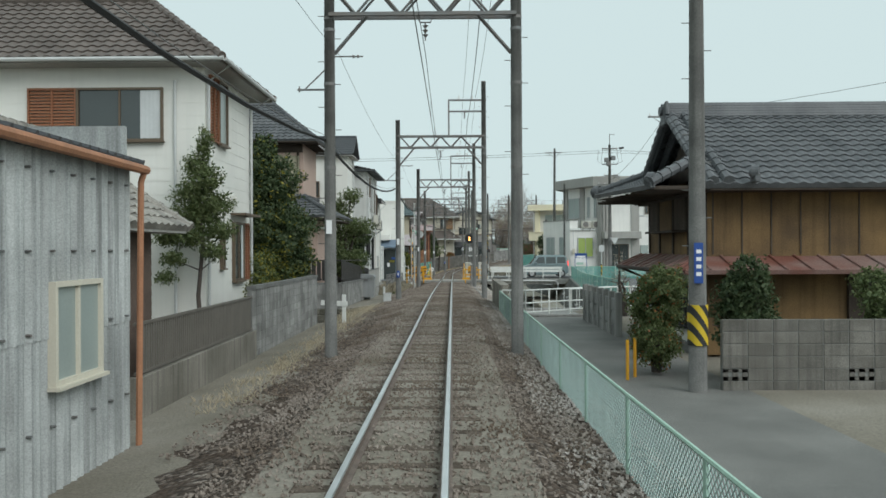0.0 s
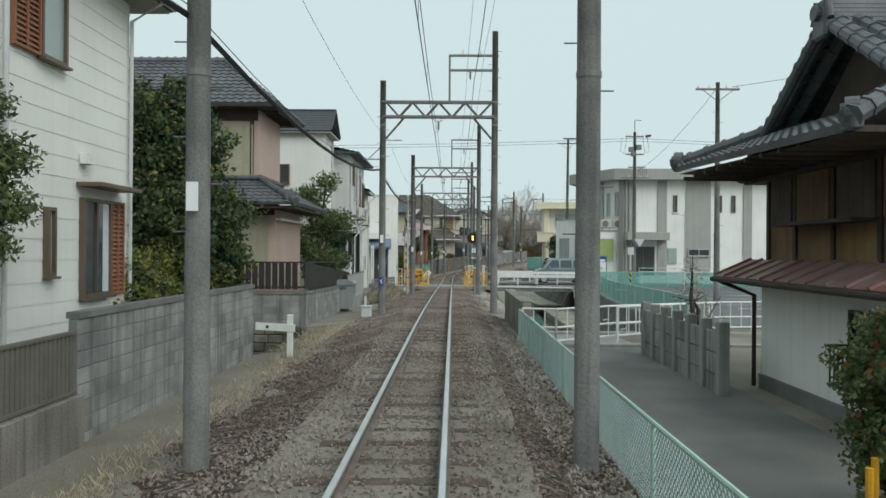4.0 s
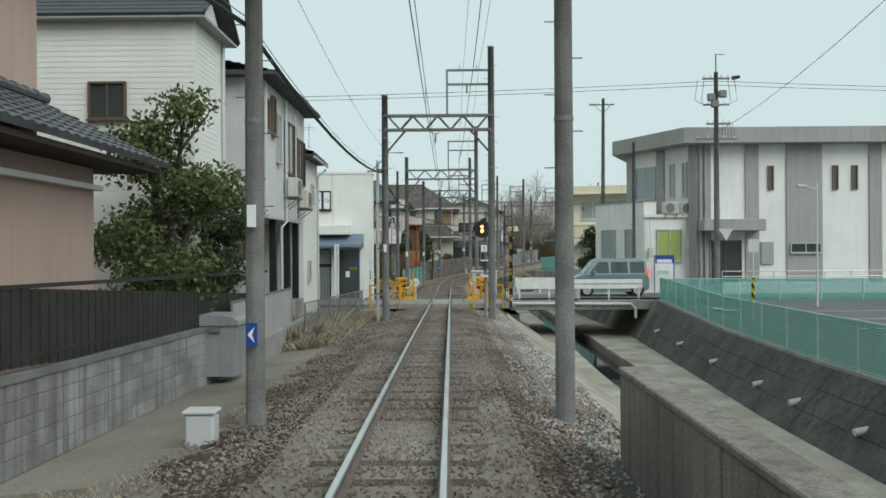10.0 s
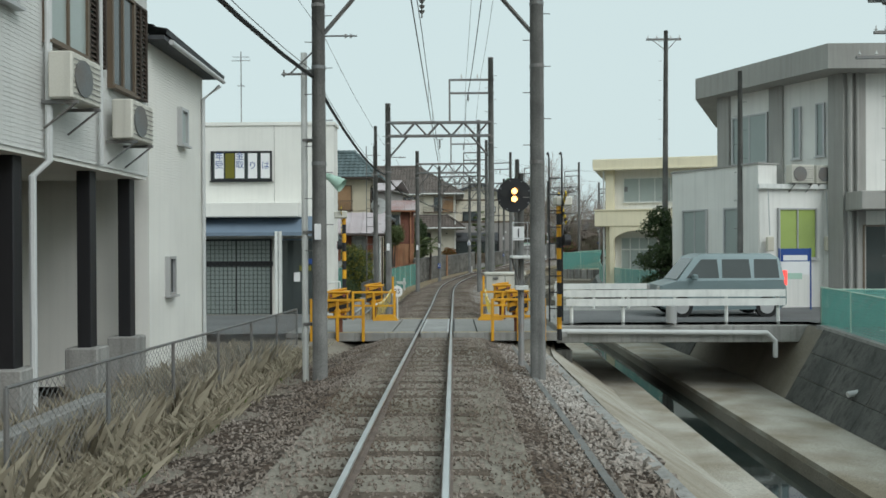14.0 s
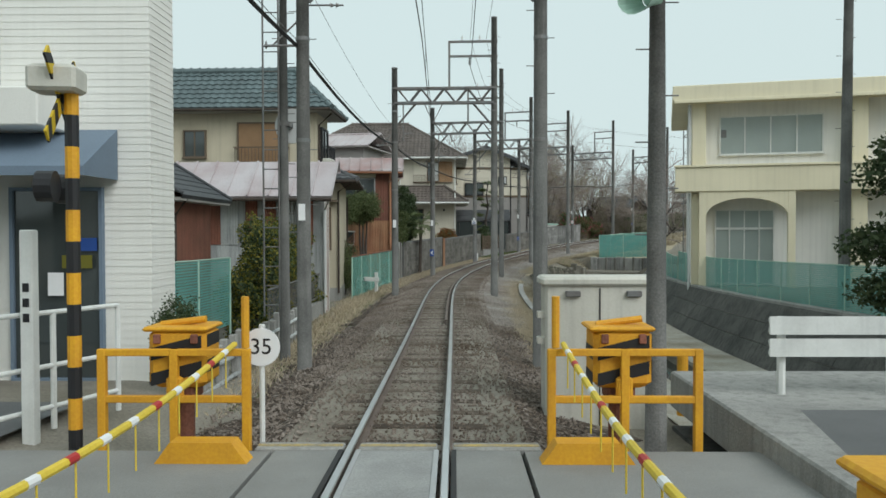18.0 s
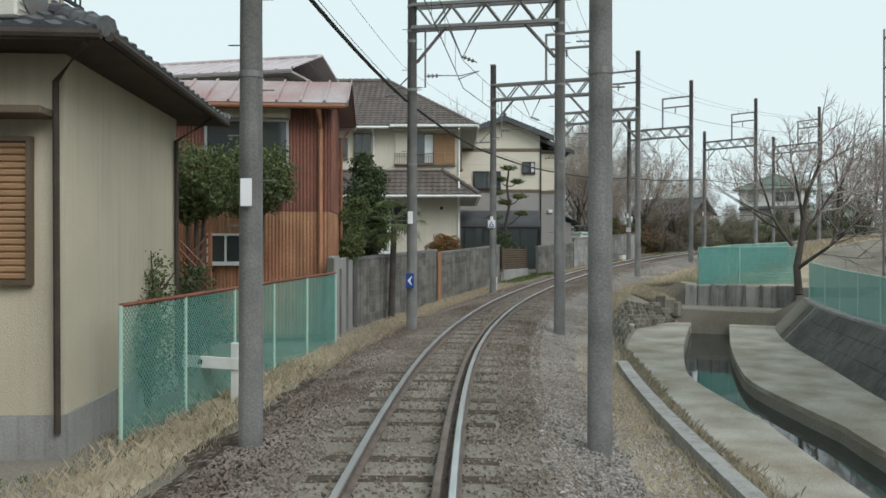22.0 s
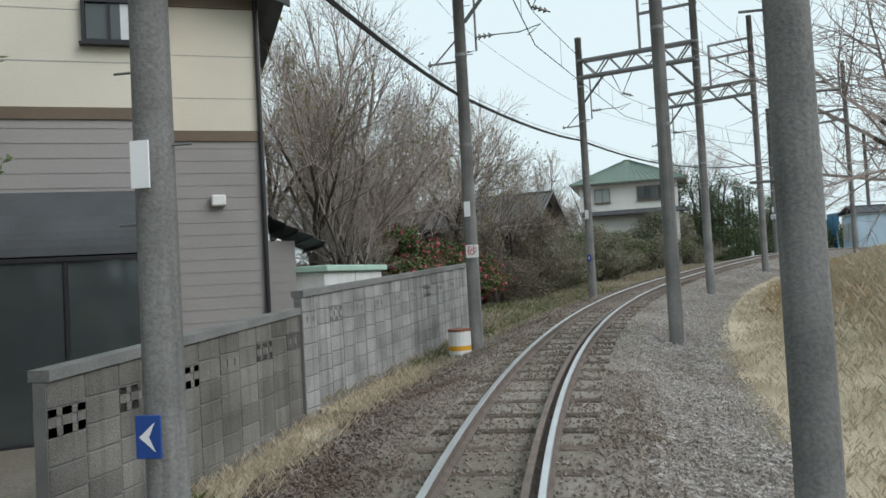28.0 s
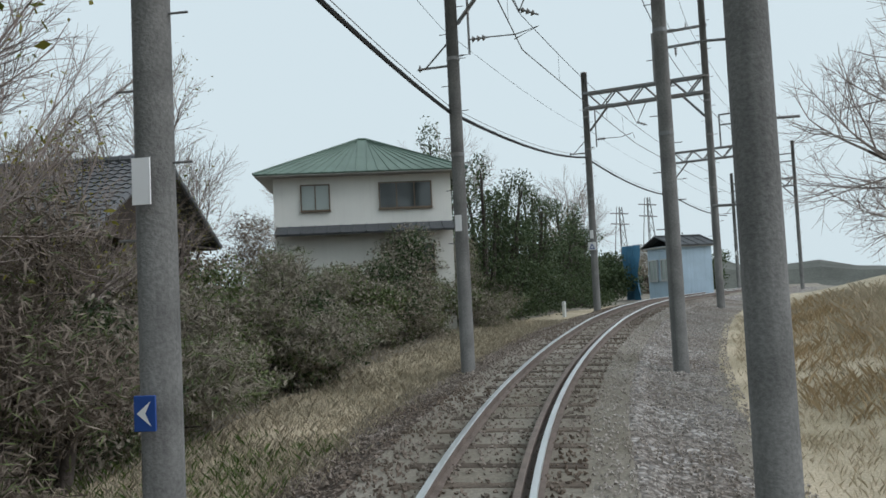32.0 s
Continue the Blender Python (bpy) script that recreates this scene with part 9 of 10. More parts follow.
def lumps(cx, cy, z0, z1, r, n, seed):
    q = np.random.default_rng(seed)
    out = []
    for i in range(n):
        t = (i + 0.5) / n
        z = z0 + (z1 - z0) * t
        k = r * (0.55 + 0.55 * math.sin(math.pi * min(1, t * 0.85 + 0.18)))
        a = q.uniform(0, 6.28)
        out.append((cx + 0.45 * k * math.cos(a), cy + 0.45 * k * math.sin(a), z, k * 0.75, k * 0.75, (z1 - z0) / n * 0.95))
    return out


# left side of the straight
YW = shrub(F(16.9, -4.95), [(0.1, 0, 4.05, 0.2, 0.2, 0.4), (-0.1, 0.1, 3.6, 0.34, 0.34, 0.36), (0.2, -0.1, 3.3, 0.36, 0.36, 0.32), (-0.15, 0, 3.0, 0.5, 0.45, 0.36), (0.3, 0.1, 2.75, 0.42, 0.4, 0.32), (-0.1, 0.1, 2.55, 0.52, 0.45, 0.34), (-0.55, -0.1, 2.45, 0.34, 0.3, 0.26), (0.45, 0, 2.2, 0.36, 0.34, 0.26), (-0.2, 0, 2.1, 0.48, 0.42, 0.3), (-0.75, 0.1, 2.05, 0.34, 0.3, 0.2), (0.3, -0.1, 1.75, 0.32, 0.3, 0.22), (-0.6, 0, 1.6, 0.3, 0.26, 0.2), (-0.75, 0, 1.2, 0.24, 0.2, 0.16)], 7200, 0.046, "leaf_mid", "slim yew pine with tufted needles in front of the cream house", "tree", "tree", seed=1, trunk=False, stretch=2.8, shell=0.2)
ym = Mesh()
ym.tube([(0.05, 0, -0.6), (-0.06, 0.02, 0.8), (0.05, 0, 1.9), (-0.04, 0.05, 2.8), (0.08, 0, 3.9)], 0.06, 8, 0.015)
for z, x in ((1.5, 0.3), (1.5, -0.62), (1.95, 0.42), (2.1, -0.48), (2.55, 0.3), (2.8, -0.3), (3.1, 0.22), (3.35, -0.12)):
    ym.tube([(0, 0, z - 0.15), (x * 0.6, 0, z), (x, 0, z + 0.1)], 0.018, 5, 0.008)
ym.make("trunk", "bark", YW, smooth=True)
shrub(F(25.1, -5.75), [(0, 0, 1.3, 1.7, 1.7, 1.1), (0.25, -0.2, 2.3, 1.6, 1.6, 1.1), (-0.3, 0.2, 3.2, 1.45, 1.45, 1.1), (0.4, 0.1, 3.9, 0.95, 0.95, 0.9), (-0.45, -0.2, 4.5, 0.75, 0.75, 0.8), (0.15, 0.3, 4.95, 0.45, 0.45, 0.6), (0.9, 0.2, 1.5, 0.8, 0.8, 0.7), (-1.0, -0.5, 2.4, 0.8, 0.8, 0.8)], 26000, 0.1, "leaf", "big dark evergreen tree behind the block wall", "tree", "tree", seed=2, second=("leaf_yel", 0.06))
shrub(F(22.3, -5.6), [(0, 0, 0.9, 1.0, 1.6, 0.9), (0.2, 2.0, 1.2, 0.9, 1.0, 0.8)], 6500, 0.075, "leaf_mid", "yellow-green hedge bush behind the block wall", seed=3, second=("leaf_yel", 0.5))
shrub(F(41.0, -5.2), lumps(0, 0, 0.8, 5.0, 1.45, 8, 5), 7000, 0.1, "leaf_mid", "loose broadleaf tree beside the slatted fence", "tree", "tree", seed=4, shell=0.25)
shrub(F(43.5, -5.0), lumps(0, 0, 0.6, 3.6, 1.0, 5, 15), 4500, 0.09, "leaf", "dark green bush by the grey house", seed=14)
for k, (s_, l_) in enumerate(((24.5, -7.5), (30, -8.0))):
    shrub(F(s_, l_), lumps(0, 0, 0, 2.2, 1.4, 4, 30 + k), 4200, 0.1, "leaf", "dark evergreen garden bush by the wall", seed=31 + k)
# right side at the start
shrub(F(14.6, 4.2), [(0, 0, 0.1, 0.45, 0.6, 0.5), (0.05, 0.2, 0.7, 0.5, 0.65, 0.5), (0.1, -0.2, 1.1, 0.4, 0.55, 0.35)], 9500, 0.05, "leaf_mid", "dense dark green shrub with reddish young leaves at the lane", seed=5, second=("leaf_red", 0.035))
shrub(F(14.0, 5.9), lumps(0, 0, 0.1, 1.5, 0.7, 4, 6), 3800, 0.07, "leaf", "garden shrub behind the block wall", seed=6)
shrub(F(13.9, 7.9), lumps(0, 0, 0.1, 1.3, 0.7, 4, 7), 3200, 0.07, "leaf_mid", "garden shrub behind the block wall", seed=7)
shrub(F(70.7, 8.85), lumps(0, 0, 0.6, 3.6, 1.15, 7, 8), 7000, 0.09, "leaf", "dense round-topped evergreen beside the white building", "tree", "tree", seed=8)
shrub(F(27.0, 6.3), lumps(0, 0, -0.2, 1.6, 0.6, 3, 9), 500, 0.05, "leaf_dry", "nearly bare garden shrub by the panel wall", seed=9, shell=0.2)
# beyond the crossing, left
for k in range(5):
    shrub(F(74.3 + 1.05 * k, -4.1 - 0.25 * (k % 2)), lumps(0, 0, -0.2, 1.9 + 0.2 * (k % 2), 0.75, 4, 40 + k), 4200, 0.06, "leaf", "green hedge bush with yellow flower tips behind the railing", seed=40 + k, second=("leaf_yel", 0.6))
for k, (s_, l_, z) in enumerate(((90.3, -5.0, 2.95), (91.4, -4.3, 3.1))):
    shrub(F(s_, l_), [(0, 0, z, 0.78, 0.78, 0.62), (0.15, 0.1, z - 0.35, 0.6, 0.6, 0.4), (-0.2, 0, z - 0.5, 0.5, 0.5, 0.4)], 8500, 0.055, "leaf_mid", "clipped round-headed tree on thin stems", "tree", "tree", seed=50 + k)
shrub(F(86.5, -4.0), lumps(0, 0, -0.2, 1.4, 0.6, 3, 55), 1800, 0.05, "leaf_mid", "thin garden shrub by the beige wing", seed=55, shell=0.2)
shrub(F(88.4, -4.4), lumps(0, 0, -0.3, 1.2, 0.7, 3, 56), 2600, 0.06, "leaf", "low green bush at the fence", seed=56)
shrub(F(95.7, -3.75), [(0, 0, 1.9, 0.45, 0.55, 0.6), (0.15, -0.5, 1.5, 0.4, 0.55, 0.45), (-0.1, -0.7, 2.35, 0.3, 0.35, 0.4), (0.1, 0.3, 2.5, 0.3, 0.35, 0.35)], 5200, 0.05, "leaf_mid", "bamboo-like shrub over the wall by the red house", seed=57, shell=0.2, stretch=4.0)
shrub(F(97.8, -4.2), lumps(0, 0, 1.0, 4.0, 0.8, 7, 58), 7200, 0.085, "leaf", "broadleaf evergreen over the dark wall", "tree", "tree", seed=58)
shrub(F(104.6, -3.95), [(0, 0, 1.05, 0.55, 0.95, 0.62), (-0.1, 1.0, 0.8, 0.45, 0.6, 0.5), (0, -0.6, 0.7, 0.4, 0.5, 0.5)], 5200, 0.06, "leaf_mid", "bush with orange and red leaves behind the wall", seed=60, second=("leaf_red", 1.1))
shrub(F(111.8, -4.1), lumps(0, 0, 0.0, 1.4, 0.7, 3, 61), 3400, 0.07, "leaf", "dark round garden bush", seed=61)
shrub(F(126.4, -4.9), lumps(0, -0.2, 0.0, 2.0, 0.95, 5, 62), 7000, 0.075, "leaf_mid", "camellia bush covered in pink-red flowers", flowers=700, seed=62)
shrub(F(129.9, -5.0), lumps(0, 0, -0.2, 1.5, 0.95, 4, 63), 5200, 0.075, "leaf_mid", "camellia bush with pink-red flowers", flowers=700, seed=63)
shrub(F(128.6, -5.3), lumps(0, 0, -0.2, 1.6, 0.9, 4, 64), 5200, 0.075, "leaf_mid", "camellia bush with pink-red flowers", flowers=520, seed=64)
shrub(F(89.0, -4.95), lumps(0, 0, 0.3, 2.3, 0.6, 5, 201), 2600, 0.05, "leaf_red", "sparse shrub with orange-red winter leaves", seed=201, shell=0.2, second=("leaf_mid", 0.4))
# palm
P = thing("palm", F(97.0, -3.0), "fan palm leaning out beside the wall", "palm tree")
Mesh().tube([(-0.05, 0, -0.5), (0.03, 0, 2.2)], 0.09, 10, 0.08).make("trunk", "bark", P)
fr = Mesh()
for k in range(16):
    a, el = 2.4 * k, 0.9 - 0.11 * k
    d = Vector((math.cos(a) * math.cos(el), math.sin(a) * math.cos(el), math.sin(el)))
    c = Vector((0.03, 0, 2.2)) + d * 0.5
    fr.tube([(0.03, 0, 2.2), c], 0.012, 4)
    side = d.cross(Vector((0, 0, 1))).normalized()
    for j in range(-7, 8):
        t = j / 7 * 1.25
        e = (d * math.cos(t) + side * math.sin(t)).normalized()
        tip = c + e * 0.5 - Vector((0, 0, 0.16))
        wv_ = e.cross(d.cross(side)).normalized() * 0.022
        fr.add([c, c + e * 0.3 + wv_, tip, c + e * 0.3 - wv_], ((0, 1, 2, 3),))
fr.make("frond_crown", "leaf_mid", P)
# cloud-pruned pine
P = thing("pine_tree", F(112.6, -4.55), "cloud-pruned garden pine with flat needle pads", "tree")
t = Mesh()
stem = [Vector(p) for p in ((0, 0, -0.4), (0.12, 0, 0.9), (-0.1, 0.05, 1.9), (0.14, 0, 2.9), (0.0, 0, 3.8), (0.1, 0, 4.5))]
t.tube(stem, 0.11, 8, 0.04)
pads = [(0.1, 0, 4.65, 0.42), (-0.38, 0.1, 4.15, 0.34), (0.55, 0, 4.0, 0.34), (-0.5, 0, 3.5, 0.36), (0.6, 0.1, 3.3, 0.44), (-0.15, 0.1, 3.05, 0.36), (0.75, 0, 2.5, 0.36), (-0.6, 0, 2.35, 0.44), (-0.75, 0.1, 1.75, 0.36), (-0.4, 0, 1.3, 0.4)]
for x, y, z, q in pads:
    c = min(stem, key=lambda p: abs(p.z - z + 0.4))
    t.tube([c, Vector(((c.x + x) / 2, y, (c.z + z) / 2 - 0.12)), Vector((x, y, z - 0.06))], 0.035, 6, 0.015)
t.make("trunk", "bark", P, smooth=True)
for x, y, z, q in pads:
    V, Fc = leaf_mesh([(x, y, z, q, q, 0.13)], 520, 0.035, rng, 3.2, 0.2)
    np_object("needle_pad", V, Fc, "leaf_mid", P)


# bare trees
def bare_tree(m, hgt, seed, spread=0.55, label="tall bare winter tree with fine twigs", r0=0.12, levels=5, lean=(0, 0), cat="tree", buds=0, low=0.35):
    r = np.random.default_rng(seed)
    P = thing("bare_tree", m, label, cat)
    trunk, twig = Mesh(), Mesh()
    tips = []

    def grow(p, d, ln, rad, lev):
        n = 3 if lev < 2 else 2
        pts = [p]
        for i in range(n):
            d = (d + Vector(r.normal(0, 0.13, 3)) + Vector((0, 0, 0.05))).normalized()
            pts.append(pts[-1] + d * ln / n)
        (trunk if lev < 2 else twig).tube(pts, rad, 7 if lev < 2 else 3, rad * 0.6, caps=False)
        if lev >= levels:
            tips.append(pts[-1])
            return
        k = (3 if lev == 0 else 3) + (1 if r.random() < 0.5 else 0)
        for i in range(k):
            q = low + (1 - low) * (i + r.random()) / k if lev == 0 else 0.35 + 0.65 * (i + r.random()) / k
            j = min(int(q * n), n - 1)
            b = pts[j].lerp(pts[j + 1], q * n - j)
            ax = Vector(r.normal(0, 1, 3)).normalized()
            nd = (d + (ax - d * ax.dot(d)).normalized() * spread * r.uniform(0.7, 1.5)).normalized()
            grow(b, nd, ln * r.uniform(0.55, 0.75), rad * 0.5, lev + 1)
        grow(pts[-1], d, ln * 0.62, rad * 0.58, lev + 1)

    grow(Vector((0, 0, -0.5)), Vector((lean[0], lean[1], 1)).normalized(), hgt * 0.42, r0, 0)
    trunk.make("trunk", "bark", P, smooth=True)
    twig.make("twig_crown", "twig", P)
    if buds:
        T = np.array([tuple(t) for t in tips])
        n = buds
        C = T[r.integers(0, len(T), n)] + r.normal(0, 0.12, (n, 3))
        u, v = r.normal(size=(n, 3)) * 0.02, r.normal(size=(n, 3)) * 0.011
        V = np.stack([C - u, C + v, C + u, C - v], 1).reshape(-1, 3)
        np_object("catkin_haze", V, np.arange(4 * n).reshape(-1, 4), "leaf_yel", P)
    return P


woods = [bare_tree(F(126, -9), 9.0, 1, buds=2600), bare_tree(F(131, -11), 10.5, 2), bare_tree(F(129, -7), 7.0, 3, buds=2600, label="willow-like tree with yellow-green catkins")]
q = np.random.default_rng(11)
spots = [(122, -10), (124, -14), (127, -13), (133, -8), (135, -14), (129, -17), (138, -16), (134, -20), (141, -20), (122, -18), (146, -24), (131, -6.0), (125, -7), (137, -10), (118, -14), (127, -22), (150, -20), (156, -26), (165, -22), (172, -16), (178, -24), (182, -12), (190, -18)]
for k, (s_, l_) in enumerate(spots):
    f_ = q.uniform(0.75, 1.15) * (1.1 if 122 < s_ < 142 else 1.0)
    copy_thing(woods[k % 3], F(s_, l_, -0.2, q.uniform(0, 360)) @ Matrix.Diagonal((f_, f_, f_, 1)))
for k in range(14):
    f_ = q.uniform(0.45, 0.65)
    copy_thing(woods[k % 3], F(124 + (0.5 if k < 8 else 1.25) * k, -5.2 - 2.2 * q.random(), -0.3, q.uniform(0, 360)) @ Matrix.Diagonal((f_, f_, f_, 1)))
cherry = bare_tree(F(107.5, 8.2), 7.2, 21, 0.95, "dark spreading bare cherry tree by the canal", 0.14, 5, (-0.1, 0), low=0.25)
cherry2 = bare_tree(F(120.5, 7.6), 7.4, 22, 0.9, "spreading bare cherry tree on the grass bank", 0.11, 5, (-0.25, -0.1), low=0.3)
for k, (s_, l_, f_) in enumerate(((126, 8.0, 1.1), (131, 7.6, 0.95), (137, 8.0, 1.05), (146, 8.6, 1.1), (153, 8.0, 1.0), (114, 11, 0.95), (118, 14, 1.0), (161, 9, 1.1), (110, 14, 1.1))):
    copy_thing(cherry2 if k % 2 else cherry, F(s_, l_, 0.4, q.uniform(0, 360)) @ Matrix.Diagonal((f_, f_, f_, 1)))
# scrub along the left of the curve
for k in range(26):
    if k in (2, 3, 4):
        continue
    s_ = 126.5 + 0.95 * k
    l_ = -3.45 - 0.9 * q.random() - (0.8 if k % 3 == 0 else 0)
    hh = q.uniform(1.3, 2.6)
    kind = "thicket" if k < 9 else ("leaf_dry", "leaf_dry", "leaf_mid", "leaf_dry", "leaf")[k % 5]
    dry = kind in ("leaf_dry", "thicket")
    shrub(F(s_, l_ - 0.75, -0.3), lumps(0, 0, 0.0, hh, 1.1, 4, 70 + k), 6500 if dry else 5200, 0.022 if dry else 0.055, kind, "tangled scrub bush beside the track" if not dry else "dry vine-covered scrub beside the track", seed=70 + k, shell=0.3, stretch=9.0 if dry else 1.8, second=("leaf_dry", 0.5) if not dry else ("leaf_mid", 0.12 if k < 9 else 0.25))
for k in range(14):
    s_, l_ = 123 + 2.2 * k, -7.0 - 3.0 * q.random()
    shrub(F(s_, l_, -0.3), lumps(0, 0, 0.2, q.uniform(2.2, 3.6), 1.5, 5, 120 + k), 6000 if k % 3 else 4200, 0.026 if k % 3 else 0.07, "thicket" if k % 4 else "leaf", "brown winter thicket behind the scrub", seed=120 + k, trunk=False, shell=0.2, stretch=9.0 if k % 3 else 1.8)
conf = []
for k, (s_, l_, hh) in enumerate(((149.2, -5.3, 6.4), (150.6, -4.7, 5.4), (151.8, -4.2, 4.9), (153, -5.0, 5.2), (154.5, -4.3, 4.8), (156, -4.8, 5.0), (158.5, -4.4, 4.5), (161, -4.8, 4.6), (148.2, -5.9, 4.4))):
    b = [(0.45 * math.cos(2.4 * i + k), 0.45 * math.sin(2.4 * i + k), 0.2 + 0.82 * hh * i / 7, 1.35 * (1 - (i / 8.6) ** 1.6), 1.35 * (1 - (i / 8.6) ** 1.6), hh / 7 * 0.8) for i in range(8)]
    shrub(F(s_, l_, -0.3), b, 5200, 0.06, "leaf", "dark ragged conifer at the track", "tree", "tree", seed=150 + k, stretch=2.4, shell=0.35)
for k in range(12):
    shrub(F(168 + 3 * k, -6 - 5 * q.random(), -0.3), lumps(0, 0, 0, q.uniform(2, 4), 1.8, 4, 170 + k), 2200, 0.14, "leaf_dry" if k % 2 else "leaf", "far scrub beside the line", seed=170 + k, shell=0.3)

# grass and weeds
M["weed"] = leafy("grey_weed", (0.27, 0.235, 0.17), (0.52, 0.47, 0.36), 0.3, 0.9)


def blades(name, n, area, hmin, hmax, material, label, hfun, seed, lean=0.8, wd=0.0025):
    """Dry blades: thin bent triangles, in clumps."""
    r = np.random.default_rng(seed)
    s0, s1, l0, l1 = area
    k = max(1, n // 14)
    cs, cl = r.uniform(s0, s1, k), r.uniform(l0, l1, k)
    i = r.integers(0, k, n)
    S, L = cs[i] + r.normal(0, 0.16, n), cl[i] + r.normal(0, 0.13, n)
    A = np.interp(S, SG, _a)
    X, Y = np.interp(S, SG, _x) + L * np.cos(A), np.interp(S, SG, _y) - L * np.sin(A)
    Z = rise(S) + hfun(S, L) - 0.01
    hh = r.uniform(hmin, hmax, n)
    th = r.uniform(0, 6.283, n)
    dx, dy = np.cos(th), np.sin(th)
    ln = lean * r.uniform(0.2, 1.2, n) * hh
    b = np.stack([X, Y, Z], -1)
    side = np.stack([-dy, dx, 0 * dx], -1) * wd
    mid = b + np.stack([dx * ln * 0.35, dy * ln * 0.35, hh * 0.6], -1)
    tip = b + np.stack([dx * ln, dy * ln, hh], -1)
    V = np.stack([b - side, b + side, mid + side * 0.7, tip, mid - side * 0.7], 1).reshape(-1, 3)
    Fc = [tuple(range(5 * j, 5 * j + 5)) for j in range(n)]
    ob = np_object(name, V, Fc, material)
    return tagged(ob, label, "grass", kind="stuff")


bank = lambda S, L: bank_up(S, L, np.interp(L, (2.4, 2.9, 3.4, 4.0, 4.8, 5.6, 6.5, 7.4, 8.3, 9.2), (-0.42, -0.42, -0.36, -0.25, -0.08, 0.1, 0.3, 0.42, 0.5, 0.52)))
flat = lambda S, L: np.interp(L, (-5, -4, -3, -2.4, -1.9, -1.5), (-0.5, -0.5, -0.46, -0.42, -0.36, -0.3)) + np.interp(S, (100, 122), (0, 0.14)) * np.clip((-L - 2.2) / 1.4, 0, 1)
flatl = lambda S, L: np.interp(L, (-5, -4, -3, -2.4, -1.9, -1.5), (-0.62, -0.62, -0.52, -0.42, -0.36, -0.3))
M["rust_grass"] = leafy("rusty_dry_grass", (0.4, 0.3, 0.17), (0.58, 0.46, 0.3), 0.35, 0.9)
blades("dry_grass", 6000, (124, 152, 3.4, 5.2), 0.06, 0.26, "rust_grass", "taller rusty dry grass on the bank", bank, 45, 0.8, 0.0018)
blades("dry_grass", 20000, (108.8, 121, 2.4, 7.5), 0.03, 0.13, "straw", "short straw-coloured grass at the bank foot", bank, 46)
blades("dry_grass", 48000, (121, 150, 2.75, 7.5), 0.03, 0.13, "straw", "short straw-coloured dry grass on the bank", bank, 1)
blades("dry_grass", 15000, (112, 150, 4.6, 8.5), 0.1, 0.36, "straw", "tall dry grass on the bank", bank, 2)
blades("grass", 9000, (110, 150, 3.6, 7.5), 0.03, 0.14, "weed", "green tufts in the dry grass", bank, 3)
blades("dry_grass", 14000, (97, 108.8, 2.05, 2.6), 0.03, 0.14, "straw", "straw-coloured grass on the edge above the stone wall", lambda S, L: -0.42 + 0 * S, 31)
blades("dry_grass", 10000, (106.3, 109, 2.5, 3.9), 0.04, 0.2, "straw", "straw-coloured grass on the corner of the bank", bank, 32)
blades("grass", 1600, (106.4, 108, 2.7, 3.4), 0.04, 0.16, "grass", "green tuft in the straw bank", bank, 33)
blades("dry_grass", 9000, (80, 97, 3.0, 3.9), 0.03, 0.16, "weed", "brown dry grass on the canal slope", lambda S, L: -0.46 - 1.0 * (L - near_edge(S)) / slope_w(S), 34)
blades("dry_grass", 30000, (88, 120, -3.1, -2.0), 0.02, 0.12, "straw", "dry grass along the wall foot", flat, 4)
blades("dry_grass", 16000, (117, 127, -4.6, -2.6), 0.02, 0.14, "weed", "dry grass beside the wall end", lambda S, L: flat(S, L) + 0.1, 16)
blades("dry_grass", 34000, (120, 150, -3.5, -1.75), 0.02, 0.13, "weed", "short dry grass below the scrub", flat, 14)
blades("grass", 14000, (120, 136, -4.6, -2.1), 0.03, 0.16, "grass", "green grass below the scrub", flat, 15)
blades("dry_grass", 30000, (117, 150, -3.0, -1.85), 0.02, 0.1, "straw", "pale dry grass along the ballast", flat, 43)
blades("dry_grass", 26000, (119, 150, -4.8, -2.3), 0.03, 0.16, "weed", "straw-coloured grass in front of the scrub", flat, 19)
blades("weeds", 7000, (108.5, 113.5, -3.1, -2.3), 0.03, 0.15, "grass", "green weeds along the wall foot", flat, 5)
blades("dry_grass", 22000, (45.5, 58, -4.4, -2.7), 0.05, 0.34, "weed", "dry weeds beside the raised house", flatl, 6, 1.0, 0.0014)
blades("weeds", 6000, (45.5, 58, -4.4, -2.8), 0.04, 0.2, "grass", "green weeds beside the raised house", flatl, 36, 1.0, 0.0016)
blades("dry_grass", 8000, (46, 57, -4.6, -3.4), 0.25, 0.7, "weed", "tall dry reeds beside the raised house", flatl, 26, 0.6, 0.0014)
blades("dry_grass", 1600, (25.9, 33, -3.8, -3.1), 0.04, 0.18, "weed", "dry weeds on the edge of the ditch", lambda S, L: flatl(S, L) - 0.1, 41, 0.8, 0.0016)
blades("dry_grass", 5000, (11, 33, -3.3, -2.4), 0.02, 0.12, "straw", "sparse dry grass beside the track", flatl, 7)
blades("dry_grass", 14000, (66.2, 80, 1.75, 2.9), 0.02, 0.1, "straw", "dry grass beside the canal edge", lambda S, L: -0.36 + 0 * S, 18)
blades("dry_grass", 14000, (73, 92, 2.0, 2.75), 0.02, 0.1, "straw", "dry grass on the gravel shoulder", lambda S, L: -0.4 + 0 * S, 8)
blades("dry_grass", 5000, (67, 84, 2.75, 3.05), 0.03, 0.14, "straw", "dry grass hanging over the canal kerb", lambda S, L: -0.42 + 0 * S, 28)
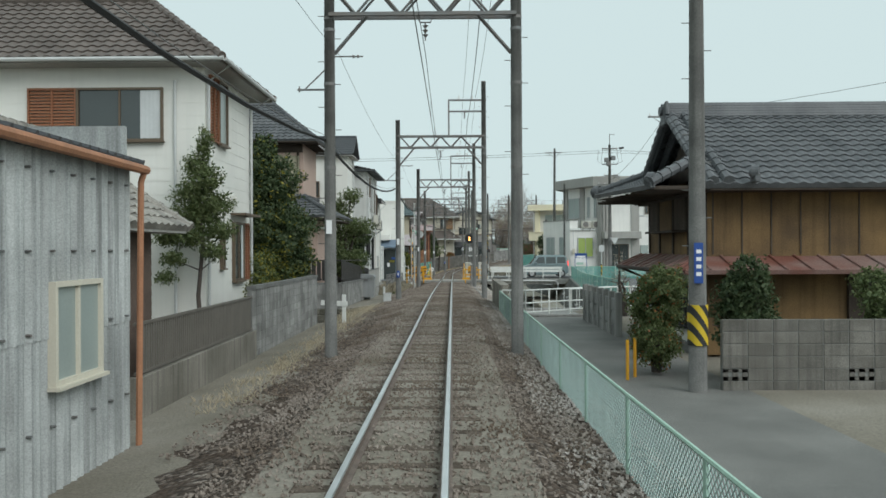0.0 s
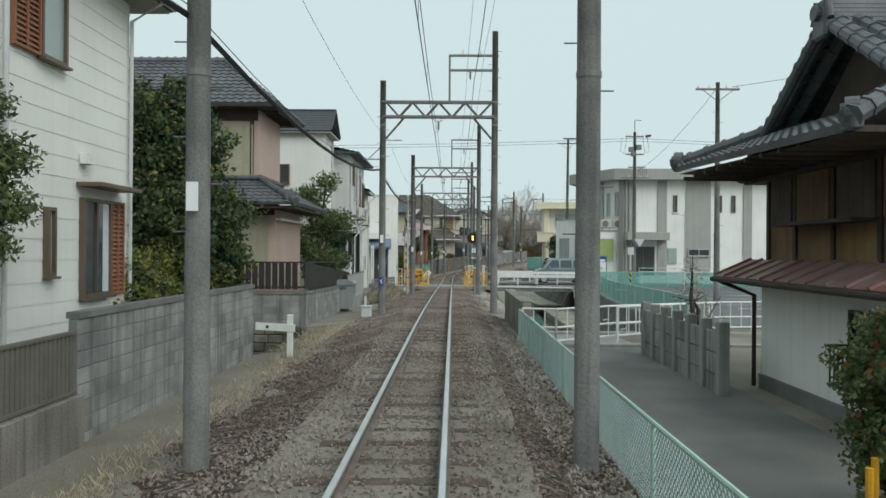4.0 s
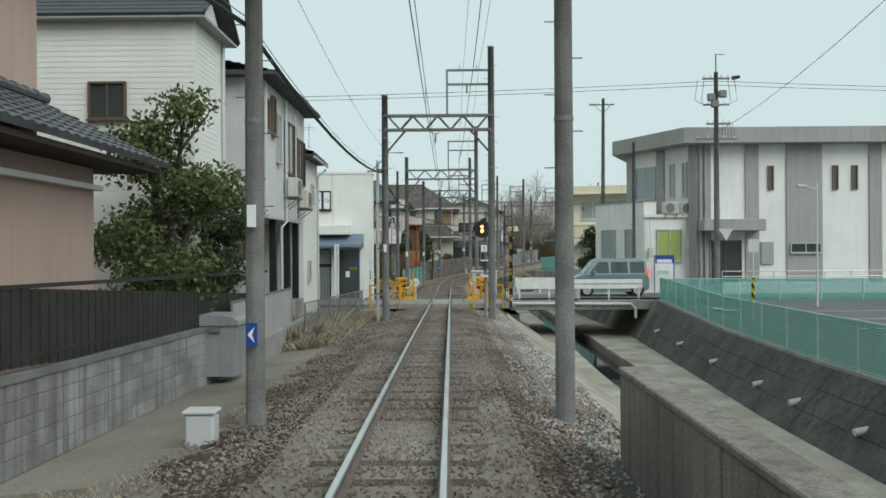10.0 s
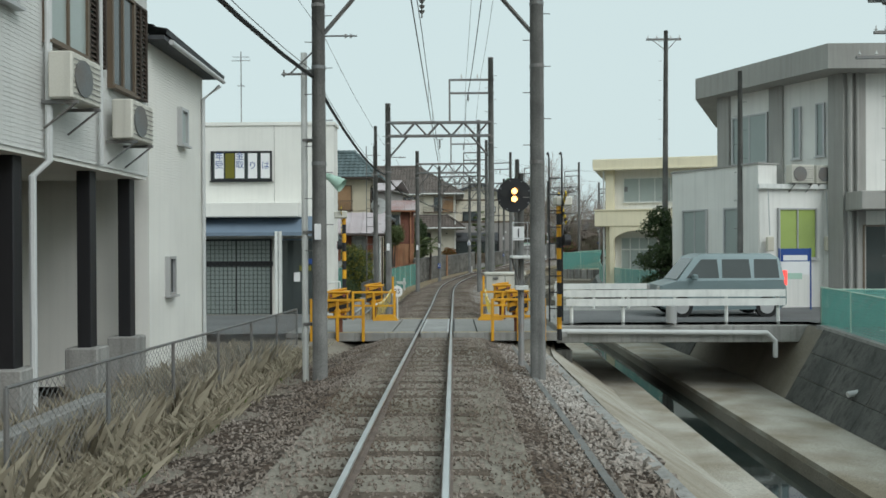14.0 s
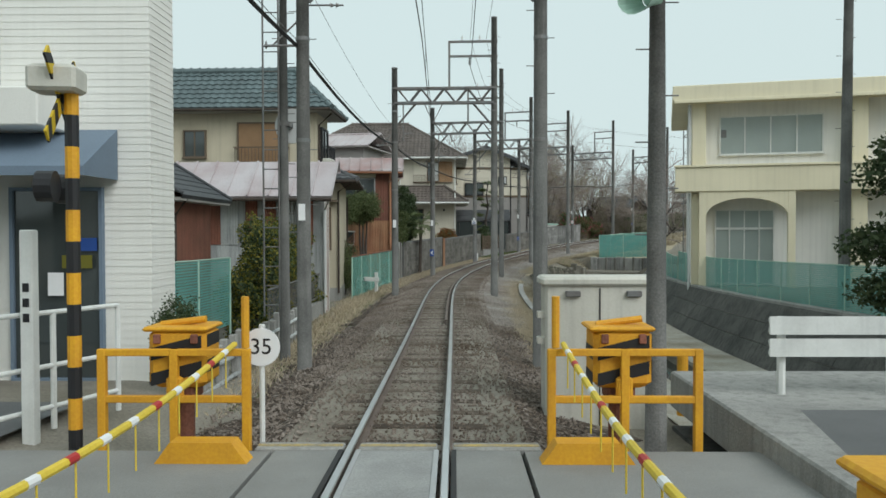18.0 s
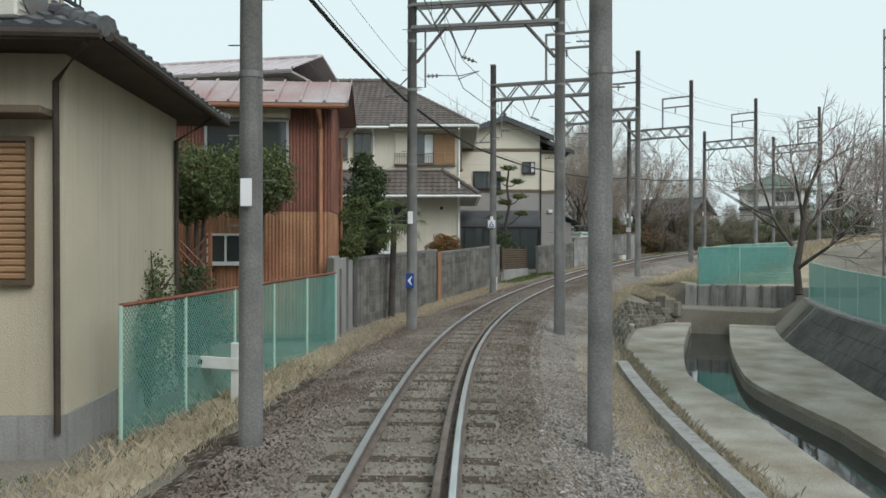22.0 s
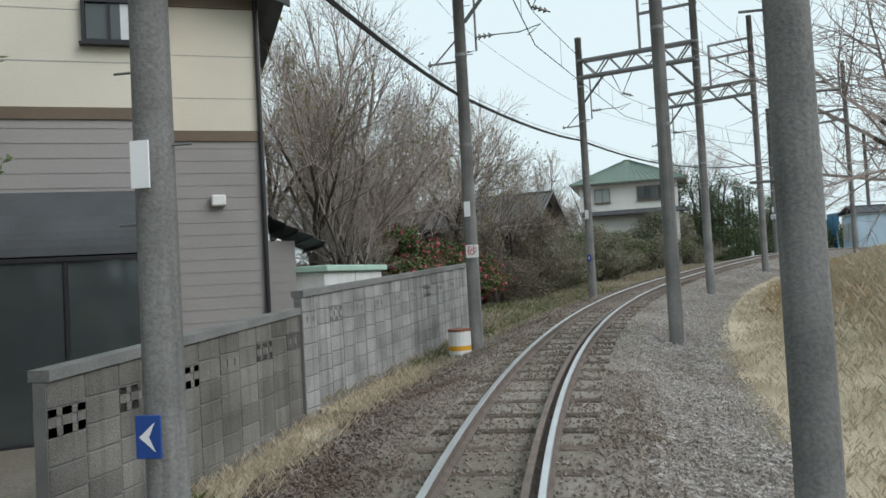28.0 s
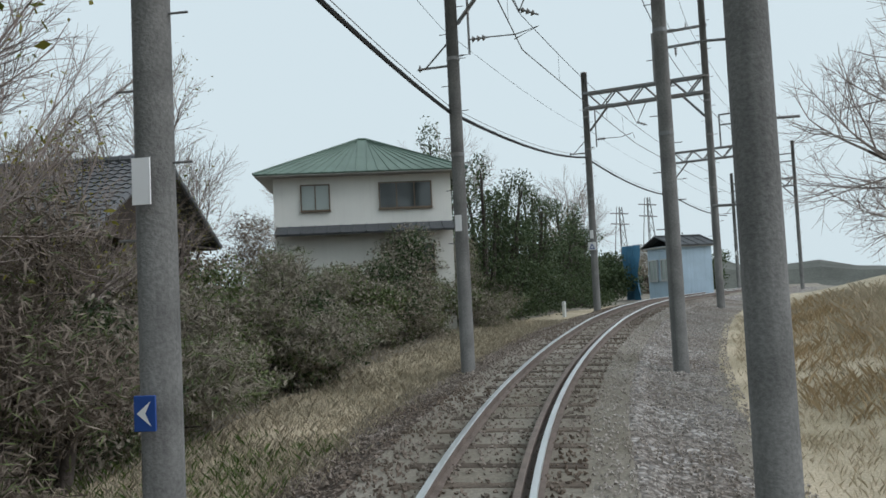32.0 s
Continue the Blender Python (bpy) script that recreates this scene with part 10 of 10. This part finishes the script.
blades("dry_grass", 14000, (66, 90, -3.4, -2.3), 0.02, 0.16, "straw", "dry grass and weeds beside the track", flat, 9)
blades("weeds", 7000, (66, 90, -3.6, -2.3), 0.02, 0.1, "grass", "green weeds beside the track", flat, 10)

# ---- small trackside things ----
# railing before the hedge
P = thing("railing", F(73.0, -3.45), "grey metal railing on a low concrete wall", "railing")
Mesh().box(-0.12, 0, -0.8, 0.12, 6.4, -0.05, 0.01).make("base_wall", "concrete", P)
for z in (0.05, 0.72):
    Mesh().tube([(0, 0, z), (0, 6.4, z)], 0.022, 6).make("rail", "steel", P)
bar = None
for k in range(54):
    if bar is None:
        bar = Mesh().box(-0.006, -0.006, 0.05, 0.006, 0.006, 0.72).make("bar", "steel", P)
    else:
        share(bar, P, pose(0, 0.12 * k, 0))
# picket-like concrete stakes
P = thing("stake_fence", F(66.5, -3.0), "old fence of grey stakes and pipes", "fence")
stk = None
for k in range(22):
    h = 0.05 + 0.15 * rng.random()
    m = pose(-0.05 * rng.random(), 0.38 * k, h, 3 * rng.normal(), 3 * rng.normal(), 0)
    if stk is None:
        stk = Mesh().box(-0.06, -0.06, -0.9, 0.06, 0.06, 0.1, 0.015).make("stake", "concrete", P, m=m)
    else:
        share(stk, P, m)
for z in (-0.05, -0.35):
    Mesh().tube([(0.08, 0, z), (0.08, 8, z + 0.05)], 0.035, 8).make("pipe_rail", "corr", P)
# storage sheds behind the block wall
P = thing("storage_shed", F(121.7, -4.8), "white steel storage shed with a green edge", "shed")
for k in range(2):
    Mesh().box(-1.3, 1.5 * k, -0.4, 0, 1.5 * k + 1.46, 1.25, 0.015).make("shed_unit", "wpaint", P)
Mesh().box(-1.4, -0.08, 1.25, 0.1, 3.1, 1.38, 0.02).make("roof", "gpaint", P)
# upright concrete panels at the red house
P = thing("panel_wall", F(92.45, -3.08, 0, 7), "pale weathered concrete panel wall by the rusty house", "wall")
for k in range(3):
    Mesh().box(-0.04, 0.03 + 0.93 * k, -0.7, 0.04, 0.9 + 0.93 * k, 1.4 - 0.06 * k, 0.012).make("panel", "concrete", P)
    Mesh().box(-0.07, -0.06 + 0.93 * k, -0.7, 0.08, 0.05 + 0.93 * k, 1.36 - 0.25 * (k == 1), 0.015).make("post", "block_dark", P)
# brown lattice fence
P = thing("lattice_fence", F(109.2, -3.3), "brown slatted fence on a concrete footing", "fence")
Mesh().box(-0.08, 0, -0.6, 0.08, 3.2, 0.1, 0.01).make("footing", "concrete", P)
sl_ = None
for k in range(9):
    m = pose(0, 0, 0.16 + 0.1 * k)
    if sl_ is None:
        sl_ = Mesh().box(-0.012, 0, -0.035, 0.012, 3.2, 0.035).make("slat", "bronze", P, m=m)
    else:
        share(sl_, P, m)
for y in (0, 1.06, 2.12, 3.17):
    Mesh().box(-0.03, y - 0.03, 0, 0.03, y + 0.03, 1.1).make("post", "bronze", P)
# white stakes, signs on poles
for s_, l_ in ((105.0, -2.3), (105.3, -2.2), (38.6, -2.9), (152, -2.6)):
    P = thing("marker_stake", F(s_, l_), "short white concrete marker stake", "marker", "marker stakes")
    Mesh().box(-0.05, -0.05, -0.6, 0.05, 0.05, 0.12, 0.015).make("stake", "wpaint", P)


def pole_sign(k, z, w, h, material, label, bars=None, ll=True):
    s_, a, b, _ = PORT[k]
    x = (a if ll else b) + (0.06 if k == 8 else 0)
    P = thing("pole_sign", F(s_, x), label, "sign", "signs on poles")
    Mesh().box(-w / 2, -0.2, z, w / 2, -0.185, z + h, 0.003).make("plate", material, P)
    if bars == "tri":
        Mesh().add([(-w * 0.38, -0.203, z + h * 0.12), (w * 0.38, -0.203, z + h * 0.12), (0, -0.203, z + h * 0.88)], ((0, 1, 2),)).make("triangle", "blue", P)
        Mesh().add([(-w * 0.2, -0.206, z + h * 0.22), (w * 0.2, -0.206, z + h * 0.22), (0, -0.206, z + h * 0.66)], ((0, 1, 2),)).make("triangle_inset", "signwhite", P)
    elif bars == "arrow":
        Mesh().add([(-w * 0.35, -0.203, z + h * 0.5), (w * 0.3, -0.203, z + h * 0.85), (w * 0.05, -0.203, z + h * 0.5), (w * 0.3, -0.203, z + h * 0.15)], ((0, 3, 2), (0, 2, 1))).make("arrow", "signwhite", P)
    elif bars:
        lettering(bars[0], h * 0.8, pose(0, -0.204, z + h / 2, 90, 0, 0), bars[1], P)
    return P


pole_sign(6, 1.97, 0.26, 0.26, "signwhite", "white plate with a blue triangle", "tri")
pole_sign(11, 1.71, 0.26, 0.26, "signwhite", "white plate with a blue triangle", "tri")
pole_sign(7, 0.58, 0.15, 0.24, "blue", "blue plate with a white arrow", "arrow")
pole_sign(8, 1.345, 0.23, 0.23, "signwhite", "white plate with a red sand sign", ("砂", "red"))
pole_sign(5, 0.68, 0.18, 0.32, "blue", "blue plate with a white arrow", "arrow")
pole_sign(9, 0.81, 0.13, 0.2, "blue", "blue plate with a white arrow", "arrow")
pole_sign(1, 0.64, 0.14, 0.29, "blue", "blue plate with a white arrow", "arrow")
P = thing("conduit_pipe", F(53.4, -2.12), "pale grey cable pipe beside a concrete pole", "pipe")
Mesh().tube([(0.22, -0.1, -0.75), (0.0, 0, -0.35), (0, 0, 5.35)], 0.055, 10).make("pipe", "wpaint", P)
for z in (0.6, 2.2, 3.8, 5.0):
    Mesh().box(-0.02, -0.07, z, 0.3, 0.07, z + 0.05).make("strap", "steel", P)
P = thing("refuse_bin", F(40.0, -3.52, -0.45), "grey plastic refuse container with a rounded lid", "bin")
Mesh().prism([(-0.74, 0.0), (-0.06, 0.0), (0.0, 0.95), (-0.8, 0.95)], 0, 0.8).make("body", "pvcdull", P)
Mesh().prism([(-0.84, 0.95), (0.04, 0.95), (0.03, 1.03), (-0.06, 1.1), (-0.25, 1.14), (-0.84, 1.15)], -0.04, 0.84).make("lid", "pvcdull", P)
Mesh().box(-0.5, -0.06, 0.82, -0.3, -0.003, 0.92, 0.01).make("handle", "steel", P)
P = thing("junction_box", F(34.4, -2.4, -0.45), "small white plastic box beside the track", "box")
Mesh().box(-0.17, -0.12, 0.0, 0.17, 0.12, 0.38, 0.03).make("body", "pvc", P)
Mesh().box(-0.19, -0.14, 0.38, 0.19, 0.14, 0.43, 0.015).make("lid", "pvc", P)
P = thing("bucket", F(121.1, -1.95), "rusty white drum at the foot of a pole", "drum")
Mesh().tube([(0, 0, -0.35), (0, 0, 0.08)], 0.2, 18).make("body", "wpaint", P)
Mesh().tube([(0, 0, 0.08), (0, 0, 0.12)], 0.205, 18).make("rim", "rust", P)
Mesh().tube([(0, 0, -0.25), (0, 0, -0.17)], 0.204, 18).make("band", "yblk", P)
shrub(F(66.4, -3.05), [(0, 0, 0.6, 0.3, 0.3, 0.45)], 3000, 0.03, "leaf", "small clipped round bush beside the shop", seed=99)
# scaffold tower
P = thing("scaffold_tower", F(101.6, 10.2), "tall steel scaffold tower beside the bare tree", "scaffold")
for x in (0, 0.9):
    for y in (0, 0.9):
        Mesh().tube([(x, y, -0.3), (x, y, 7.7)], 0.03, 6).make("standard", "steel", P)
for k in range(9):
    z = 0.6 + 0.85 * k
    for a, b in (((0, 0), (0.9, 0)), ((0.9, 0), (0.9, 0.9)), ((0, 0), (0, 0.9))):
        Mesh().tube([(*a, z), (*b, z)], 0.022, 5).make("ledger", "steel", P)
    Mesh().tube([(0, 0, z), (0.9, 0, z + 0.85)], 0.018, 5).make("brace", "steel", P)
# blue shed far down the line
M["shedblue"] = mat("pale_blue_sheet", (0.4, 0.52, 0.62), 0.6, 0, 0.1, 1, 0.1, 40, streak=0.2)
M["tarp"] = mat("blue_tarpaulin", (0.06, 0.2, 0.33), 0.6, 0, 0.15, 2, 0.2, 30)
P = thing("shed", pose(46.0, 148.0, 1.7, 0, 0, -113), "pale blue metal shed with a blue sheet beside it", "shed")
walls(P, 0, 0, 2.3, 2, -2, 2.2, "shedblue", 0.4)
roof(P, "gable", 0, 0, 2.3, 2, 2.2, 0.45, 0.2, "slate", "sheet", "y")
for k in range(2):
    window(P, "-y", 0.6 + 1.1 * k, -0.02, 0.6, 0.8, 1.0, "alu", "glass_pale", 2)
P = thing("tarpaulin", pose(46.9, 149.3, 1.7, 0, 0, -113), "crumpled blue sheet hung beside the shed", "tarpaulin")
tv, tf = [], []
for i in range(9):
    for j in range(9):
        tv.append((-1.6 + 0.2 * i, 0.12 * math.sin(i * 1.9 + j * 0.7), -0.4 + 0.36 * j))
for i in range(8):
    for j in range(8):
        tf.append((9 * i + j, 9 * i + 9 + j, 9 * i + 10 + j, 9 * i + j + 1))
Mesh().add(tv, tf).make("sheet", "tarp", P, smooth=True)
# distant wooded hill, far behind everything
hv, hf = [], []
for i in range(167):
    a = math.radians(-75 + 130 * i / 60)
    d = 420
    top = 8.5 + 3 * math.sin(i * 0.55) + 2 * math.sin(i * 1.7) + 2.5 * math.sin(i * 4.3)
    for dd, z in ((d, -5), (d + 25, top * 0.6), (d + 60, top)):
        hv.append((20 + dd * math.sin(a), 120 + dd * math.cos(a), z))
for i in range(166):
    for j in range(2):
        hf.append((3 * i + j, 3 * i + 3 + j, 3 * i + 4 + j, 3 * i + 1 + j))
hl = Mesh()
hl.v, hl.f = hv, hf
tagged(hl.make("backdrop", "hill"), "low wooded hills on the horizon", "hill", kind="structure")

# far transmission towers
for x, y, hgt in ((140.4, 223.2, 19.0), (137.0, 227.5, 17.5)):
    P = thing("transmission_tower", pose(x, y, 0), "grey steel lattice tower far off", "tower")
    for a in (-1, 1):
        for b in (-1, 1):
            Mesh().tube([(1.6 * a, 1.6 * b, -4), (0.35 * a, 0.35 * b, hgt)], 0.1, 4).make("leg", "steel", P)
    for k in range(8):
        z0, z1 = hgt * k / 8, hgt * (k + 1) / 8
        w0, w1 = 1.35 - k * 0.125, 1.35 - (k + 1) * 0.125
        for sg in (-1, 1):
            Mesh().tube([(-w0 * sg, -w0, z0), (w1 * sg, -w1, z1)], 0.06, 4).make("brace", "steel", P)
    for z in (hgt * 0.8, hgt * 0.92):
        Mesh().box(-2.6, -0.12, z, 2.6, 0.12, z + 0.2).make("cross_arm", "steel", P)
